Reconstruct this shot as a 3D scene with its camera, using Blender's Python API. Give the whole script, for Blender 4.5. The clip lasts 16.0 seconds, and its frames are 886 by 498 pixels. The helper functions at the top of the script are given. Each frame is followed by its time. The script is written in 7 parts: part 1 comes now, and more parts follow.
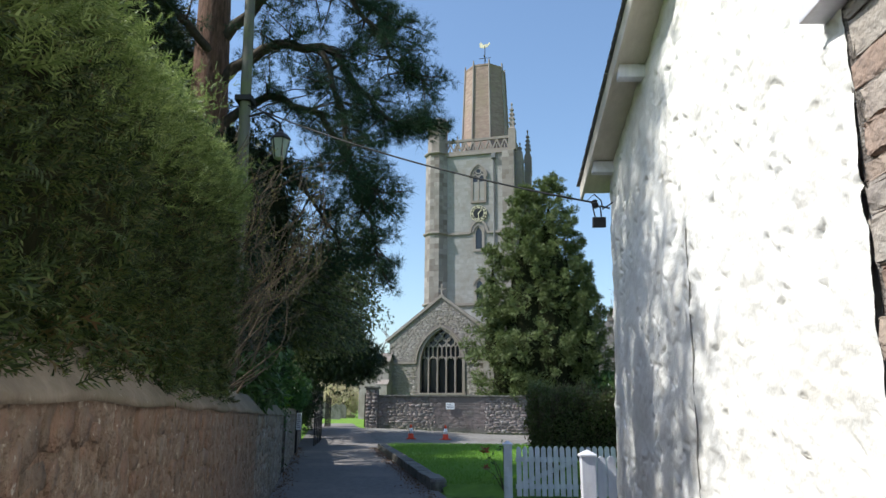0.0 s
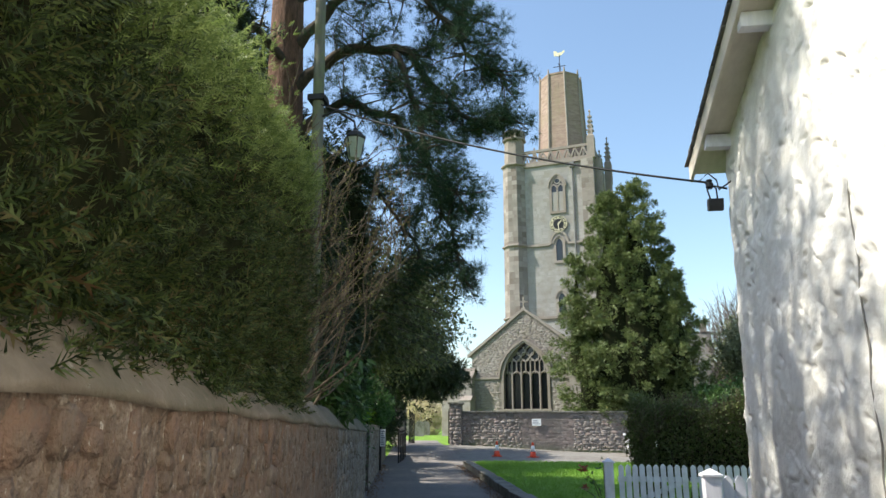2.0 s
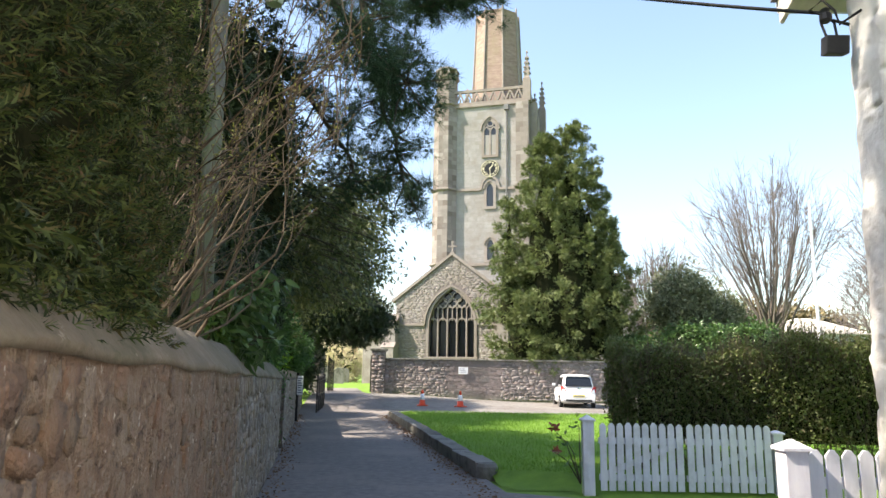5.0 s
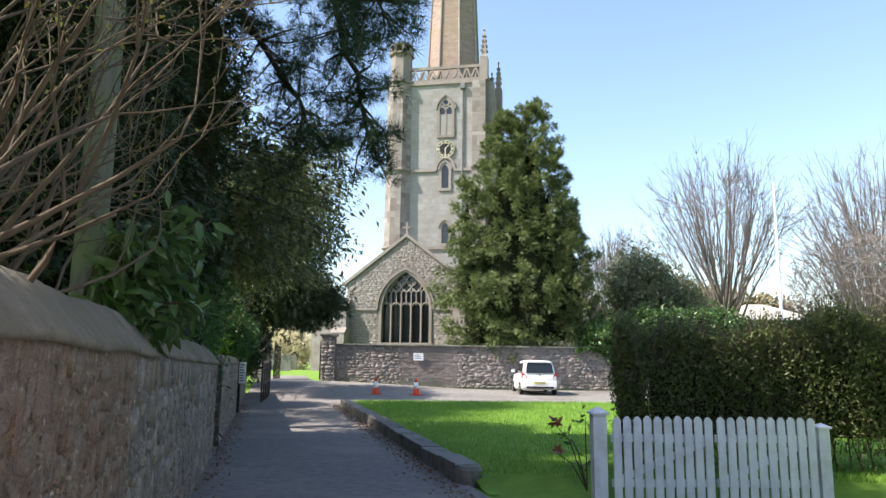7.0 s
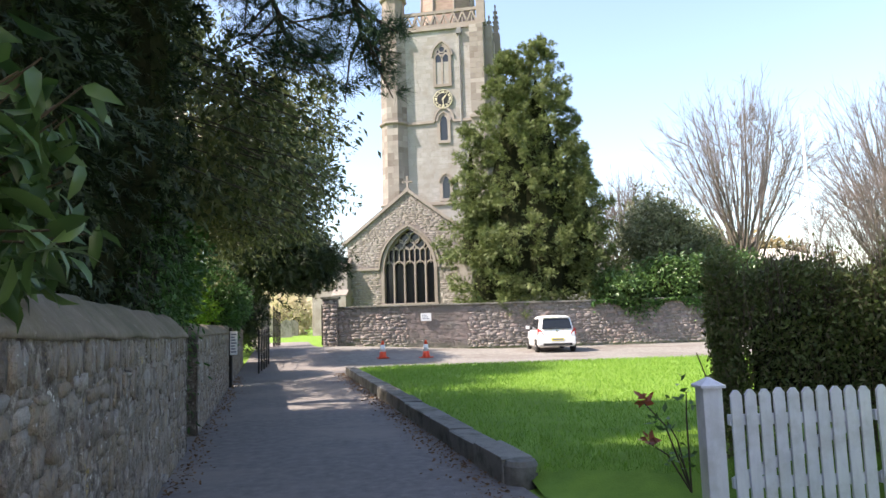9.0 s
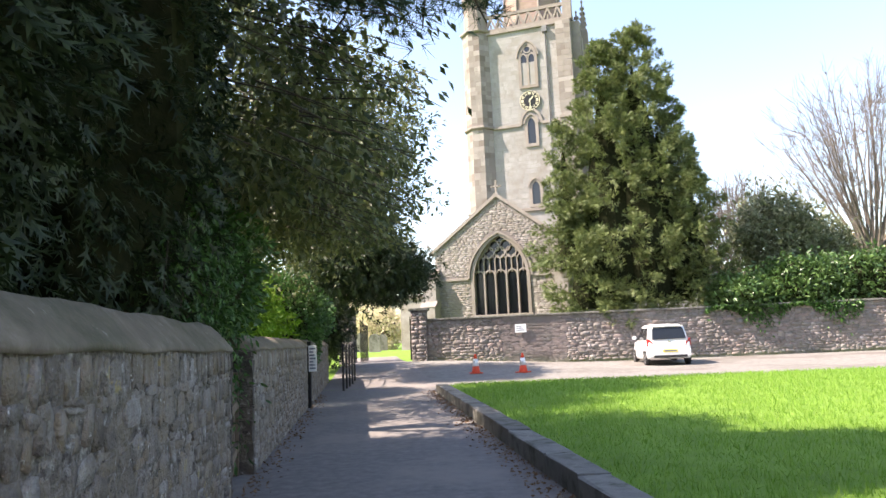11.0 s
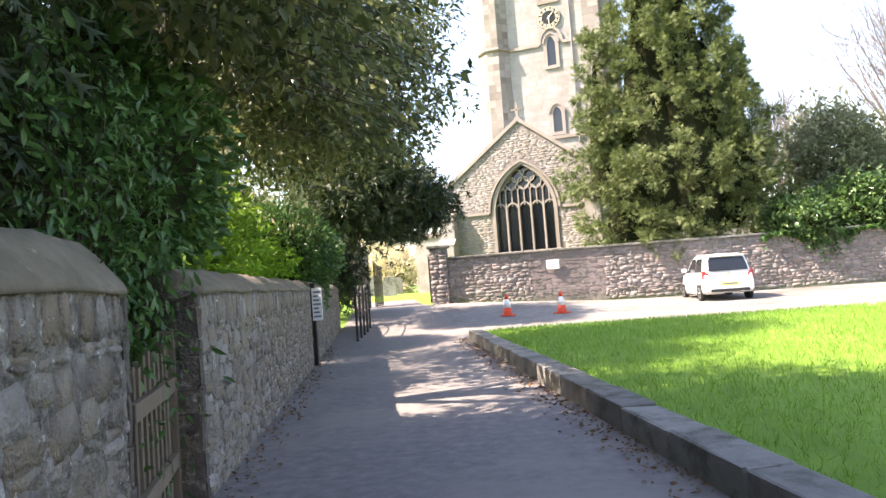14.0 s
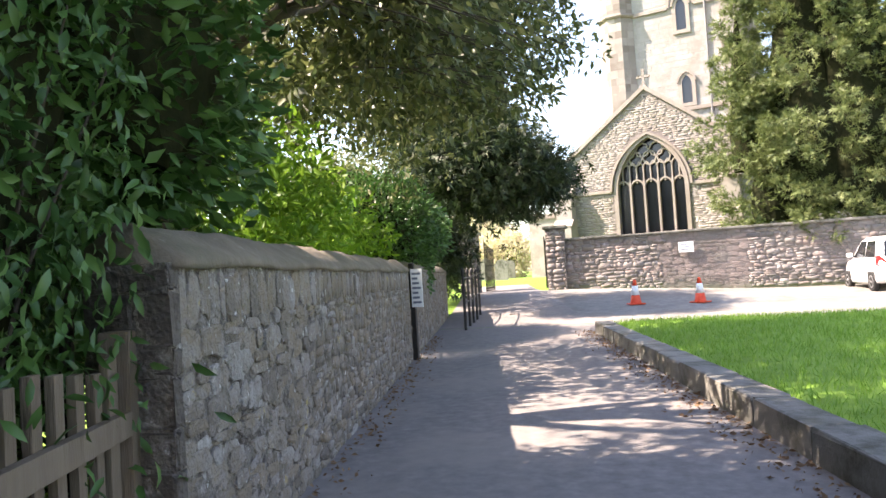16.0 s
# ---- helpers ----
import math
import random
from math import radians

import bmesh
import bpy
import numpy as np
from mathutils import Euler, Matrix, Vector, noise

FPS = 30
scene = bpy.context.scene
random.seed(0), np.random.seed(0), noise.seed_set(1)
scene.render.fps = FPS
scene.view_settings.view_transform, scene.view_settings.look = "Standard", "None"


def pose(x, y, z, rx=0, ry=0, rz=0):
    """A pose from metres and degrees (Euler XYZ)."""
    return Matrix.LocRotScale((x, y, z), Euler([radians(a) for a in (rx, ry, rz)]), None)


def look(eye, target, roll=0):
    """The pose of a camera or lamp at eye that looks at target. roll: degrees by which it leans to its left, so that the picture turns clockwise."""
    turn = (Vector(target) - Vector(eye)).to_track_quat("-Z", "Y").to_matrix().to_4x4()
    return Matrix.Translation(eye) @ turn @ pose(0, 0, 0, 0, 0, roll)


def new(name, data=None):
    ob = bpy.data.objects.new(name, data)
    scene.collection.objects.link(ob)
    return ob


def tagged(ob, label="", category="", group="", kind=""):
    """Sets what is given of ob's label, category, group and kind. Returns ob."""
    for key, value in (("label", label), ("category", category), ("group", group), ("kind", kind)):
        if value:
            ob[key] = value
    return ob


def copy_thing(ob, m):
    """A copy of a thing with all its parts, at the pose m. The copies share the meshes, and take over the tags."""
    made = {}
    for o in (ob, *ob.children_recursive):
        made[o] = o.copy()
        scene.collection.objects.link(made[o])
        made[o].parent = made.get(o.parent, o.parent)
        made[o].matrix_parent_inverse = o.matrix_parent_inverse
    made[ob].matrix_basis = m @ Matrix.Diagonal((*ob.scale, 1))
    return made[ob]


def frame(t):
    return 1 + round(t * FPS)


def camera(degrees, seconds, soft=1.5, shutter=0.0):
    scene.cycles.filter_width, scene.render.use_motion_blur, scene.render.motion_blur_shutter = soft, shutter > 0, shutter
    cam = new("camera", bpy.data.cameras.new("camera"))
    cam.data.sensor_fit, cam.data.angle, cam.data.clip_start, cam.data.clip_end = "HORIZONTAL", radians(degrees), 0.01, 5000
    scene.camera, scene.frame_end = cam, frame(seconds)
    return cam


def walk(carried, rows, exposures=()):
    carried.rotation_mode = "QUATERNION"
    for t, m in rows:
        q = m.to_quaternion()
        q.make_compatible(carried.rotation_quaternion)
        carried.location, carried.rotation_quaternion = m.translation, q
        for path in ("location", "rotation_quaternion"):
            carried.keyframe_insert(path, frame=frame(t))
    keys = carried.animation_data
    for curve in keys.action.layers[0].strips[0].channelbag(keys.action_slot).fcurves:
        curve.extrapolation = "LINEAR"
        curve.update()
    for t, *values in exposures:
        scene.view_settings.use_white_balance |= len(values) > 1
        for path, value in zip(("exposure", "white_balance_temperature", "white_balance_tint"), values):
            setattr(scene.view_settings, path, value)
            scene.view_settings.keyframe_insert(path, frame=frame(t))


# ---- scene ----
cam = camera(65.5, 16.0)
EXPOSURES = [(0, 0.44, 6150, 8), (1.2, 0.5, 6250, 8), (2.3, 0.95, 6850, 6), (3.5, 1.0, 6850, 6), (4.0, 1.08, 6800, 6), (5.0, 1.44, 7300, 13), (7.5, 1.13, 6700, 12),
             (9.0, 1.42, 7200, 17), (10.2, 1.56, 7300, 18), (12.5, 1.97, 7500, 21), (16.0, 2.22, 7600, 21)]
PATH = [
    (0, (0.916, -3.049, 1.323), (0.864, -1.103, 1.781), 0.3),
    (0.5, (0.888, -3.011, 1.307), (0.82, -1.068, 1.777), 0.1),
    (1, (0.825, -2.924, 1.279), (0.675, -0.975, 1.704), 1.4),
    (1.5, (0.837, -2.609, 1.268), (0.547, -0.672, 1.674), -1.6),
    (2, (0.763, -2.303, 1.282), (0.487, -0.388, 1.785), 0.2),
    (2.5, (0.681, -1.912, 1.303), (0.577, 0.021, 1.805), 0.2),
    (3, (0.647, -1.511, 1.31), (0.513, 0.424, 1.798), -0.8),
    (3.5, (0.478, -1.097, 1.301), (0.35, 0.841, 1.777), 2.9),
    (4, (0.393, -0.697, 1.255), (0.251, 1.265, 1.619), -1.3),
    (4.5, (0.208, -0.274, 1.267), (-0.009, 1.695, 1.543), 0.2),
    (5, (0.149, 0.08, 1.285), (0.099, 2.046, 1.649), 0.9),
    (7.5, (-0.238, 2.302, 1.225), (-0.134, 4.276, 1.532), 0.6),
    (8, (-0.282, 2.83, 1.208), (-0.18, 4.809, 1.484), 0.1),
    (8.5, (-0.298, 3.324, 1.218), (-0.175, 5.305, 1.461), 0.1),
    (9, (-0.321, 3.824, 1.277), (-0.221, 5.81, 1.492), -1.7),
    (9.5, (-0.379, 4.238, 1.34), (-0.343, 6.228, 1.542), -2.5),
    (10, (-0.374, 4.681, 1.31), (-0.459, 6.66, 1.584), -2.8),
    (12.5, (-0.835, 7.349, 1.155), (-1.008, 9.333, 1.332), -2.5),
    (13, (-0.956, 7.814, 1.148), (-1.079, 9.808, 1.24), -2.0),
    (13.5, (-1.013, 8.278, 1.133), (-1.101, 10.276, 1.094), -3.7),
    (14, (-1.15, 8.733, 1.151), (-1.34, 10.721, 1.253), -4.2),
    (14.5, (-1.256, 9.257, 1.128), (-1.531, 11.234, 1.246), -4.8),
    (15, (-1.348, 9.713, 1.121), (-1.717, 11.677, 1.195), -2.6),
    (15.5, (-1.408, 10.102, 1.144), (-1.712, 12.078, 1.187), -4.1),
    (16, (-1.492, 10.569, 1.117), (-2.003, 12.501, 1.196), -3.5),
]
walk(cam, [(t, look(eye, target, roll)) for t, eye, target, roll in PATH],
     exposures=EXPOSURES)

# ---- world, sun, exposure ----
SUN_EL, SUN_AZ = 47.0, 13.0          # degrees above the horizon; turned from -x towards -y
to_sun = Vector((-math.cos(radians(SUN_AZ)) * math.cos(radians(SUN_EL)),
                 -math.sin(radians(SUN_AZ)) * math.cos(radians(SUN_EL)), math.sin(radians(SUN_EL))))
world = bpy.data.worlds.new("world")
scene.world = world
world.use_nodes = True
wn, wl = world.node_tree.nodes, world.node_tree.links
sky = wn.new("ShaderNodeTexSky")
sky.sky_type = "NISHITA"
sky.sun_disc = False
sky.sun_elevation = radians(SUN_EL)
sky.sun_rotation = math.atan2(to_sun.x, to_sun.y)
sky.air_density, sky.dust_density, sky.ozone_density = 1.2, 1.2, 2.6
wl.new(sky.outputs[0], wn["Background"].inputs[0])
wn["Background"].inputs[1].default_value = 0.15
sun = new("sun", bpy.data.lights.new("sun", "SUN"))
sun.data.energy, sun.data.angle, sun.data.color = 4.8, radians(0.6), (1.0, 0.95, 0.87)
sun.matrix_world = look((-40, -9, 45), Vector((-40, -9, 45)) - to_sun)


# ---- materials ----
def mat(name, colors, scale=4.0, rough=0.85, bump=0.3, bscale=None, spread=0.0, stain=None, stain_scale=0.6,
        metal=0.0, island=False, stretch=(1, 1, 1), spec=0.3, translucent=0.0, bdist=0.01, smear=None, smear_scale=3.0, lichen=()):
    """A surface whose colour wanders through colors by noise (and, with spread, piece by piece), with stains and relief."""
    m = bpy.data.materials.new(name)
    m.use_nodes = True
    n, l = m.node_tree.nodes, m.node_tree.links
    p = n["Principled BSDF"]
    p.inputs["Roughness"].default_value = rough
    p.inputs["Metallic"].default_value = metal
    p.inputs["Specular IOR Level"].default_value = spec
    geo = n.new("ShaderNodeNewGeometry")
    mp = n.new("ShaderNodeMapping")
    mp.inputs["Scale"].default_value = stretch
    l.new(geo.outputs["Position"], mp.inputs["Vector"])
    tex = n.new("ShaderNodeTexNoise")
    tex.inputs["Scale"].default_value = scale
    tex.inputs["Detail"].default_value = 6
    tex.inputs["Roughness"].default_value = 0.65
    l.new(mp.outputs[0], tex.inputs["Vector"])
    fac = tex.outputs["Fac"]
    if spread:
        if island:
            rnd = geo.outputs["Random Per Island"]
        else:
            rnd = n.new("ShaderNodeObjectInfo").outputs["Random"]
        mix = n.new("ShaderNodeMix")
        mix.inputs["Factor"].default_value = spread
        l.new(fac, mix.inputs[2])
        l.new(rnd, mix.inputs[3])
        fac = mix.outputs[0]
    ramp = n.new("ShaderNodeValToRGB")
    lo, hi = (0.3, 0.7) if not spread else (0.15, 0.85)
    while len(ramp.color_ramp.elements) < len(colors):
        ramp.color_ramp.elements.new(0.5)
    for i, c in enumerate(colors):
        e = ramp.color_ramp.elements[i]
        e.position = lo + (hi - lo) * i / max(1, len(colors) - 1)
        e.color = (*c, 1)
    l.new(fac, ramp.inputs[0])
    out = ramp.outputs[0]
    if stain:
        t2 = n.new("ShaderNodeTexNoise")
        t2.inputs["Scale"].default_value = stain_scale
        t2.inputs["Detail"].default_value = 8
        t2.inputs["Roughness"].default_value = 0.7
        l.new(geo.outputs["Position"], t2.inputs["Vector"])
        r2 = n.new("ShaderNodeValToRGB")
        r2.color_ramp.elements[0].position, r2.color_ramp.elements[1].position = 0.48, 0.66
        l.new(t2.outputs["Fac"], r2.inputs[0])
        mx = n.new("ShaderNodeMix")
        mx.data_type = "RGBA"
        l.new(r2.outputs[0], mx.inputs[0])
        l.new(out, mx.inputs[6])
        mx.inputs[7].default_value = (*stain, 1)
        out = mx.outputs[2]
    # mortar smeared over stones and joints alike, and crusts of lichen
    layers = ([(smear, smear_scale, 0.49, 0.63, 0.75)] if smear else []) + [(c, sc, 0.63, 0.68, 0.9) for c, sc in lichen]
    for colour, sc, lo2, hi2, most in layers:
        t3 = n.new("ShaderNodeTexNoise")
        t3.inputs["Scale"].default_value = sc
        t3.inputs["Detail"].default_value = 7
        t3.inputs["Roughness"].default_value = 0.68
        l.new(geo.outputs["Position"], t3.inputs["Vector"])
        r3 = n.new("ShaderNodeMapRange")
        r3.inputs[1].default_value, r3.inputs[2].default_value, r3.inputs[4].default_value = lo2, hi2, most
        l.new(t3.outputs["Fac"], r3.inputs[0])
        m3 = n.new("ShaderNodeMix")
        m3.data_type = "RGBA"
        l.new(r3.outputs[0], m3.inputs[0])
        l.new(out, m3.inputs[6])
        m3.inputs[7].default_value = (*colour, 1)
        out = m3.outputs[2]
    l.new(out, p.inputs["Base Color"])
    if bump:
        tb = n.new("ShaderNodeTexNoise")
        tb.inputs["Scale"].default_value = bscale or scale * 4
        tb.inputs["Detail"].default_value = 5
        l.new(mp.outputs[0], tb.inputs["Vector"])
        b = n.new("ShaderNodeBump")
        b.inputs["Strength"].default_value = bump
        b.inputs["Distance"].default_value = bdist
        l.new(tb.outputs["Fac"], b.inputs["Height"])
        l.new(b.outputs[0], p.inputs["Normal"])
    if translucent:
        tr = n.new("ShaderNodeBsdfTranslucent")
        l.new(out, tr.inputs[0])
        ms = n.new("ShaderNodeMixShader")
        ms.inputs[0].default_value = translucent
        l.new(p.outputs[0], ms.inputs[1])
        l.new(tr.outputs[0], ms.inputs[2])
        l.new(ms.outputs[0], n["Material Output"].inputs[0])
    return m


def leaf_mat(name, colors, rough=0.5, translucent=0.3, spec=0.35):
    return mat(name, colors, scale=1.3, rough=rough, bump=0, spread=0.6, island=True, translucent=translucent, spec=spec)


def glass_mat(name, tint, rough=0.08):
    m = bpy.data.materials.new(name)
    m.use_nodes = True
    p = m.node_tree.nodes["Principled BSDF"]
    p.inputs["Base Color"].default_value = (*tint, 1)
    p.inputs["Roughness"].default_value = rough
    p.inputs["Specular IOR Level"].default_value = 0.6
    return m


M_ASPHALT = mat("asphalt", [(0.14, 0.126, 0.121), (0.185, 0.168, 0.16), (0.24, 0.22, 0.208)], 9, 0.92, 0.35, 140, stain=(0.24, 0.212, 0.192), stain_scale=0.55, bdist=0.005)
M_ROAD = mat("worn_asphalt", [(0.15, 0.14, 0.13), (0.2, 0.19, 0.175), (0.26, 0.24, 0.22)], 6, 0.9, 0.5, 120, stain=(0.13, 0.11, 0.095), stain_scale=0.4, bdist=0.006)
M_SOIL = mat("soil", [(0.05, 0.035, 0.024), (0.09, 0.065, 0.045)], 7, 0.95, 0.7, 60)
M_GRASSBASE = mat("turf", [(0.1, 0.19, 0.022), (0.17, 0.29, 0.035)], 3, 0.9, 0.6, 70)
M_GRASS = leaf_mat("grass_blade", [(0.12, 0.26, 0.03), (0.195, 0.36, 0.048), (0.29, 0.44, 0.09)], 0.55, 0.45)
M_KERB = mat("weathered_kerb", [(0.12, 0.115, 0.105), (0.2, 0.19, 0.17), (0.28, 0.265, 0.24)], 8, 0.9, 0.5, 60, spread=0.3, stain=(0.07, 0.07, 0.05), stain_scale=3)
M_MORTAR = mat("old_mortar", [(0.05, 0.038, 0.03), (0.13, 0.098, 0.075), (0.19, 0.138, 0.102), (0.25, 0.198, 0.153), (0.42, 0.365, 0.305)], 21, 0.95, 1.0, 55, bdist=0.03, stain=(0.2, 0.132, 0.095), stain_scale=3.2, lichen=(((0.5, 0.46, 0.4), 19),))
M_MORTAR2 = mat("grey_mortar", [(0.045, 0.036, 0.03), (0.12, 0.102, 0.088), (0.22, 0.197, 0.175), (0.42, 0.395, 0.365)], 18, 0.95, 1.0, 50, bdist=0.03, stain=(0.2, 0.165, 0.125), stain_scale=2.6, lichen=(((0.62, 0.6, 0.57), 16), ((0.36, 0.28, 0.13), 5)))
M_COPING = mat("mortar_coping", [(0.13, 0.108, 0.082), (0.185, 0.154, 0.118), (0.24, 0.204, 0.16)], 4, 0.93, 0.7, 40, stain=(0.105, 0.098, 0.064), stain_scale=1.6, lichen=(((0.3, 0.27, 0.22), 9),), smear=(0.16, 0.132, 0.1), smear_scale=12)
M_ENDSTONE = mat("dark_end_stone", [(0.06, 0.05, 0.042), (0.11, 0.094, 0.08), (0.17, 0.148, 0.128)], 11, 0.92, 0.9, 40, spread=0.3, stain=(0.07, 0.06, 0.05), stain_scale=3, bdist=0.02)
M_STONE = mat("rubble_stone", [(0.09, 0.07, 0.056), (0.16, 0.122, 0.094), (0.22, 0.138, 0.098), (0.2, 0.158, 0.124), (0.29, 0.245, 0.2)], 13, 0.9, 1.0, 50, spread=0.45, stain=(0.19, 0.128, 0.09), stain_scale=2.5, bdist=0.025, smear=(0.215, 0.172, 0.134), smear_scale=6, lichen=(((0.5, 0.46, 0.4), 19),))
M_STONE_J = mat("rubble_stone_rest", [(0.09, 0.07, 0.056), (0.16, 0.122, 0.094), (0.22, 0.138, 0.098), (0.2, 0.158, 0.124), (0.29, 0.245, 0.2)], 13, 0.9, 1.0, 50, spread=0.45, island=True, stain=(0.19, 0.128, 0.09), stain_scale=2.5, bdist=0.025, smear=(0.215, 0.172, 0.134), smear_scale=6, lichen=(((0.5, 0.46, 0.4), 19),))
M_STONE2 = mat("grey_rubble", [(0.075, 0.06, 0.05), (0.17, 0.145, 0.125), (0.24, 0.19, 0.135), (0.25, 0.225, 0.205), (0.43, 0.41, 0.385)], 12, 0.9, 1.0, 45, spread=0.5, stain=(0.19, 0.158, 0.122), stain_scale=2.4, bdist=0.025, smear=(0.27, 0.245, 0.22), smear_scale=5.0, lichen=(((0.62, 0.6, 0.57), 16), ((0.36, 0.28, 0.13), 5)))
M_STONE2_J = mat("grey_rubble_rest", [(0.075, 0.06, 0.05), (0.17, 0.145, 0.125), (0.24, 0.19, 0.135), (0.25, 0.225, 0.205), (0.43, 0.41, 0.385)], 12, 0.9, 1.0, 45, spread=0.5, island=True, stain=(0.19, 0.158, 0.122), stain_scale=2.4, bdist=0.025, smear=(0.27, 0.245, 0.22), smear_scale=5.0, lichen=(((0.62, 0.6, 0.57), 16), ((0.36, 0.28, 0.13), 5)))
M_FARSTONE = mat("churchyard_wall_stone", [(0.125, 0.113, 0.11), (0.21, 0.192, 0.184), (0.235, 0.185, 0.17), (0.34, 0.325, 0.315)], 5, 0.92, 0.7, 25, spread=0.55, island=True, stain=(0.1, 0.09, 0.085), stain_scale=0.9, bdist=0.02, smear=(0.19, 0.175, 0.16), smear_scale=1.8, lichen=(((0.4, 0.38, 0.36), 3.2),))
M_GABLE = mat("chancel_rubble", [(0.18, 0.16, 0.148), (0.235, 0.213, 0.2), (0.3, 0.278, 0.264)], 4, 0.92, 0.7, 20, spread=0.5, island=True, stain=(0.2, 0.165, 0.125), stain_scale=0.7, bdist=0.02, smear=(0.21, 0.187, 0.17), smear_scale=1.4, lichen=(((0.38, 0.36, 0.33), 2.6),))
M_GABLEBASE = mat("chancel_joints", [(0.14, 0.122, 0.112), (0.195, 0.175, 0.163)], 4, 0.95, 0.6, 20, smear=(0.21, 0.185, 0.17), smear_scale=1.6)
M_ASHLAR = mat("grey_ashlar", [(0.215, 0.207, 0.203), (0.25, 0.242, 0.238), (0.29, 0.281, 0.276)], 1.6, 0.9, 0.6, 9, stretch=(1, 1, 2.2), stain=(0.24, 0.22, 0.195), stain_scale=0.35, bdist=0.03)
M_DRESSED = mat("golden_dressed_stone", [(0.175, 0.15, 0.135), (0.24, 0.21, 0.192), (0.315, 0.283, 0.263)], 2.2, 0.9, 0.5, 12, spread=0.25, stain=(0.22, 0.185, 0.16), stain_scale=0.8, bdist=0.02)
M_SPIRE = mat("spire_stone", [(0.2, 0.143, 0.118), (0.27, 0.196, 0.165), (0.33, 0.255, 0.215)], 1.8, 0.92, 0.5, 8, stretch=(1, 1, 3), stain=(0.25, 0.2, 0.145), stain_scale=0.5, bdist=0.03)
M_RENDER = mat("limewashed_render", [(0.66, 0.64, 0.59), (0.76, 0.74, 0.69), (0.82, 0.8, 0.76)], 3, 0.9, 0.55, 14, stain=(0.6, 0.57, 0.51), stain_scale=1.2, bdist=0.03)
M_QUOIN = mat("red_quoin_stone", [(0.29, 0.2, 0.155), (0.35, 0.275, 0.22), (0.36, 0.33, 0.29)], 5, 0.9, 0.9, 22, spread=0.6, stain=(0.2, 0.17, 0.15), stain_scale=3, bdist=0.03)
M_CRACK = mat("crack_shadow_filler", [(0.2, 0.185, 0.16), (0.28, 0.26, 0.23)], 12, 0.95, 0.3)
M_WHITE = mat("white_gloss_paint", [(0.62, 0.61, 0.67), (0.7, 0.69, 0.74), (0.76, 0.75, 0.78)], 5, 0.5, 0.15, 60, stain=(0.56, 0.55, 0.57), stain_scale=4, stretch=(3, 3, 0.5))
M_BARGE = mat("cream_bargeboard", [(0.5, 0.46, 0.39), (0.6, 0.56, 0.48)], 5, 0.6, 0.2, 40, stretch=(3, 1, 3))
M_SLATE = mat("roof_slate", [(0.07, 0.075, 0.085), (0.13, 0.13, 0.14), (0.17, 0.165, 0.16)], 4, 0.6, 0.4, 20, stain=(0.13, 0.12, 0.09), stain_scale=1.2)
M_STONETILE = mat("stone_tile_roof", [(0.16, 0.145, 0.12), (0.24, 0.215, 0.18)], 3, 0.9, 0.8, 8)
M_IRON = mat("black_iron", [(0.012, 0.012, 0.013), (0.03, 0.029, 0.028)], 14, 0.5, 0.2, 80, metal=0.2)
M_LEAD = mat("lead_pipe", [(0.13, 0.135, 0.14), (0.2, 0.2, 0.2)], 3, 0.6, 0.2, 30, metal=0.3)
M_LEADGLASS = glass_mat("leaded_glass", (0.018, 0.02, 0.024), 0.18)
M_CARGLASS = glass_mat("car_glass", (0.012, 0.014, 0.016), 0.04)
M_CARPAINT = mat("white_car_paint", [(0.74, 0.74, 0.74), (0.78, 0.78, 0.78)], 2, 0.22, 0, spec=0.6)
M_RUBBER = mat("tyre_rubber", [(0.014, 0.014, 0.014), (0.03, 0.03, 0.03)], 20, 0.8, 0.2)
M_PLASTIC = mat("dark_plastic", [(0.02, 0.02, 0.022), (0.035, 0.035, 0.035)], 10, 0.55, 0.1)
M_ALLOY = mat("wheel_silver", [(0.35, 0.35, 0.36), (0.45, 0.45, 0.46)], 8, 0.35, 0, metal=0.8)
M_REDLENS = mat("red_tail_lens", [(0.3, 0.012, 0.015), (0.42, 0.03, 0.03)], 10, 0.2, 0, spec=0.6)
M_CLEARLENS = mat("clear_lens", [(0.6, 0.6, 0.6), (0.7, 0.7, 0.7)], 10, 0.15, 0, spec=0.6)
M_PLATE = mat("yellow_plate", [(0.7, 0.58, 0.06), (0.75, 0.62, 0.1)], 8, 0.4, 0)
M_CHROME = mat("chrome", [(0.6, 0.6, 0.6), (0.7, 0.7, 0.7)], 4, 0.15, 0, metal=1.0)
M_CONE = mat("cone_red_orange", [(0.6, 0.05, 0.02), (0.7, 0.09, 0.035)], 8, 0.5, 0.1)
M_CONEWHITE = mat("cone_white_band", [(0.7, 0.7, 0.7), (0.8, 0.8, 0.8)], 8, 0.4, 0.05)
M_SIGN = mat("sign_white", [(0.7, 0.72, 0.74), (0.78, 0.79, 0.8)], 4, 0.4, 0)
M_INK = mat("printed_bars", [(0.12, 0.14, 0.2), (0.18, 0.2, 0.26)], 30, 0.6, 0)
M_CLOCK = mat("clock_black", [(0.012, 0.012, 0.013), (0.02, 0.02, 0.02)], 4, 0.4, 0)
M_GILT = mat("clock_gilt", [(0.62, 0.56, 0.38), (0.72, 0.66, 0.48)], 6, 0.4, 0, metal=0.2)
M_WOOD = mat("weathered_gate_wood", [(0.1, 0.07, 0.05), (0.16, 0.12, 0.085), (0.22, 0.17, 0.125)], 6, 0.85, 0.6, 40, stretch=(4, 4, 0.4), spread=0.3)
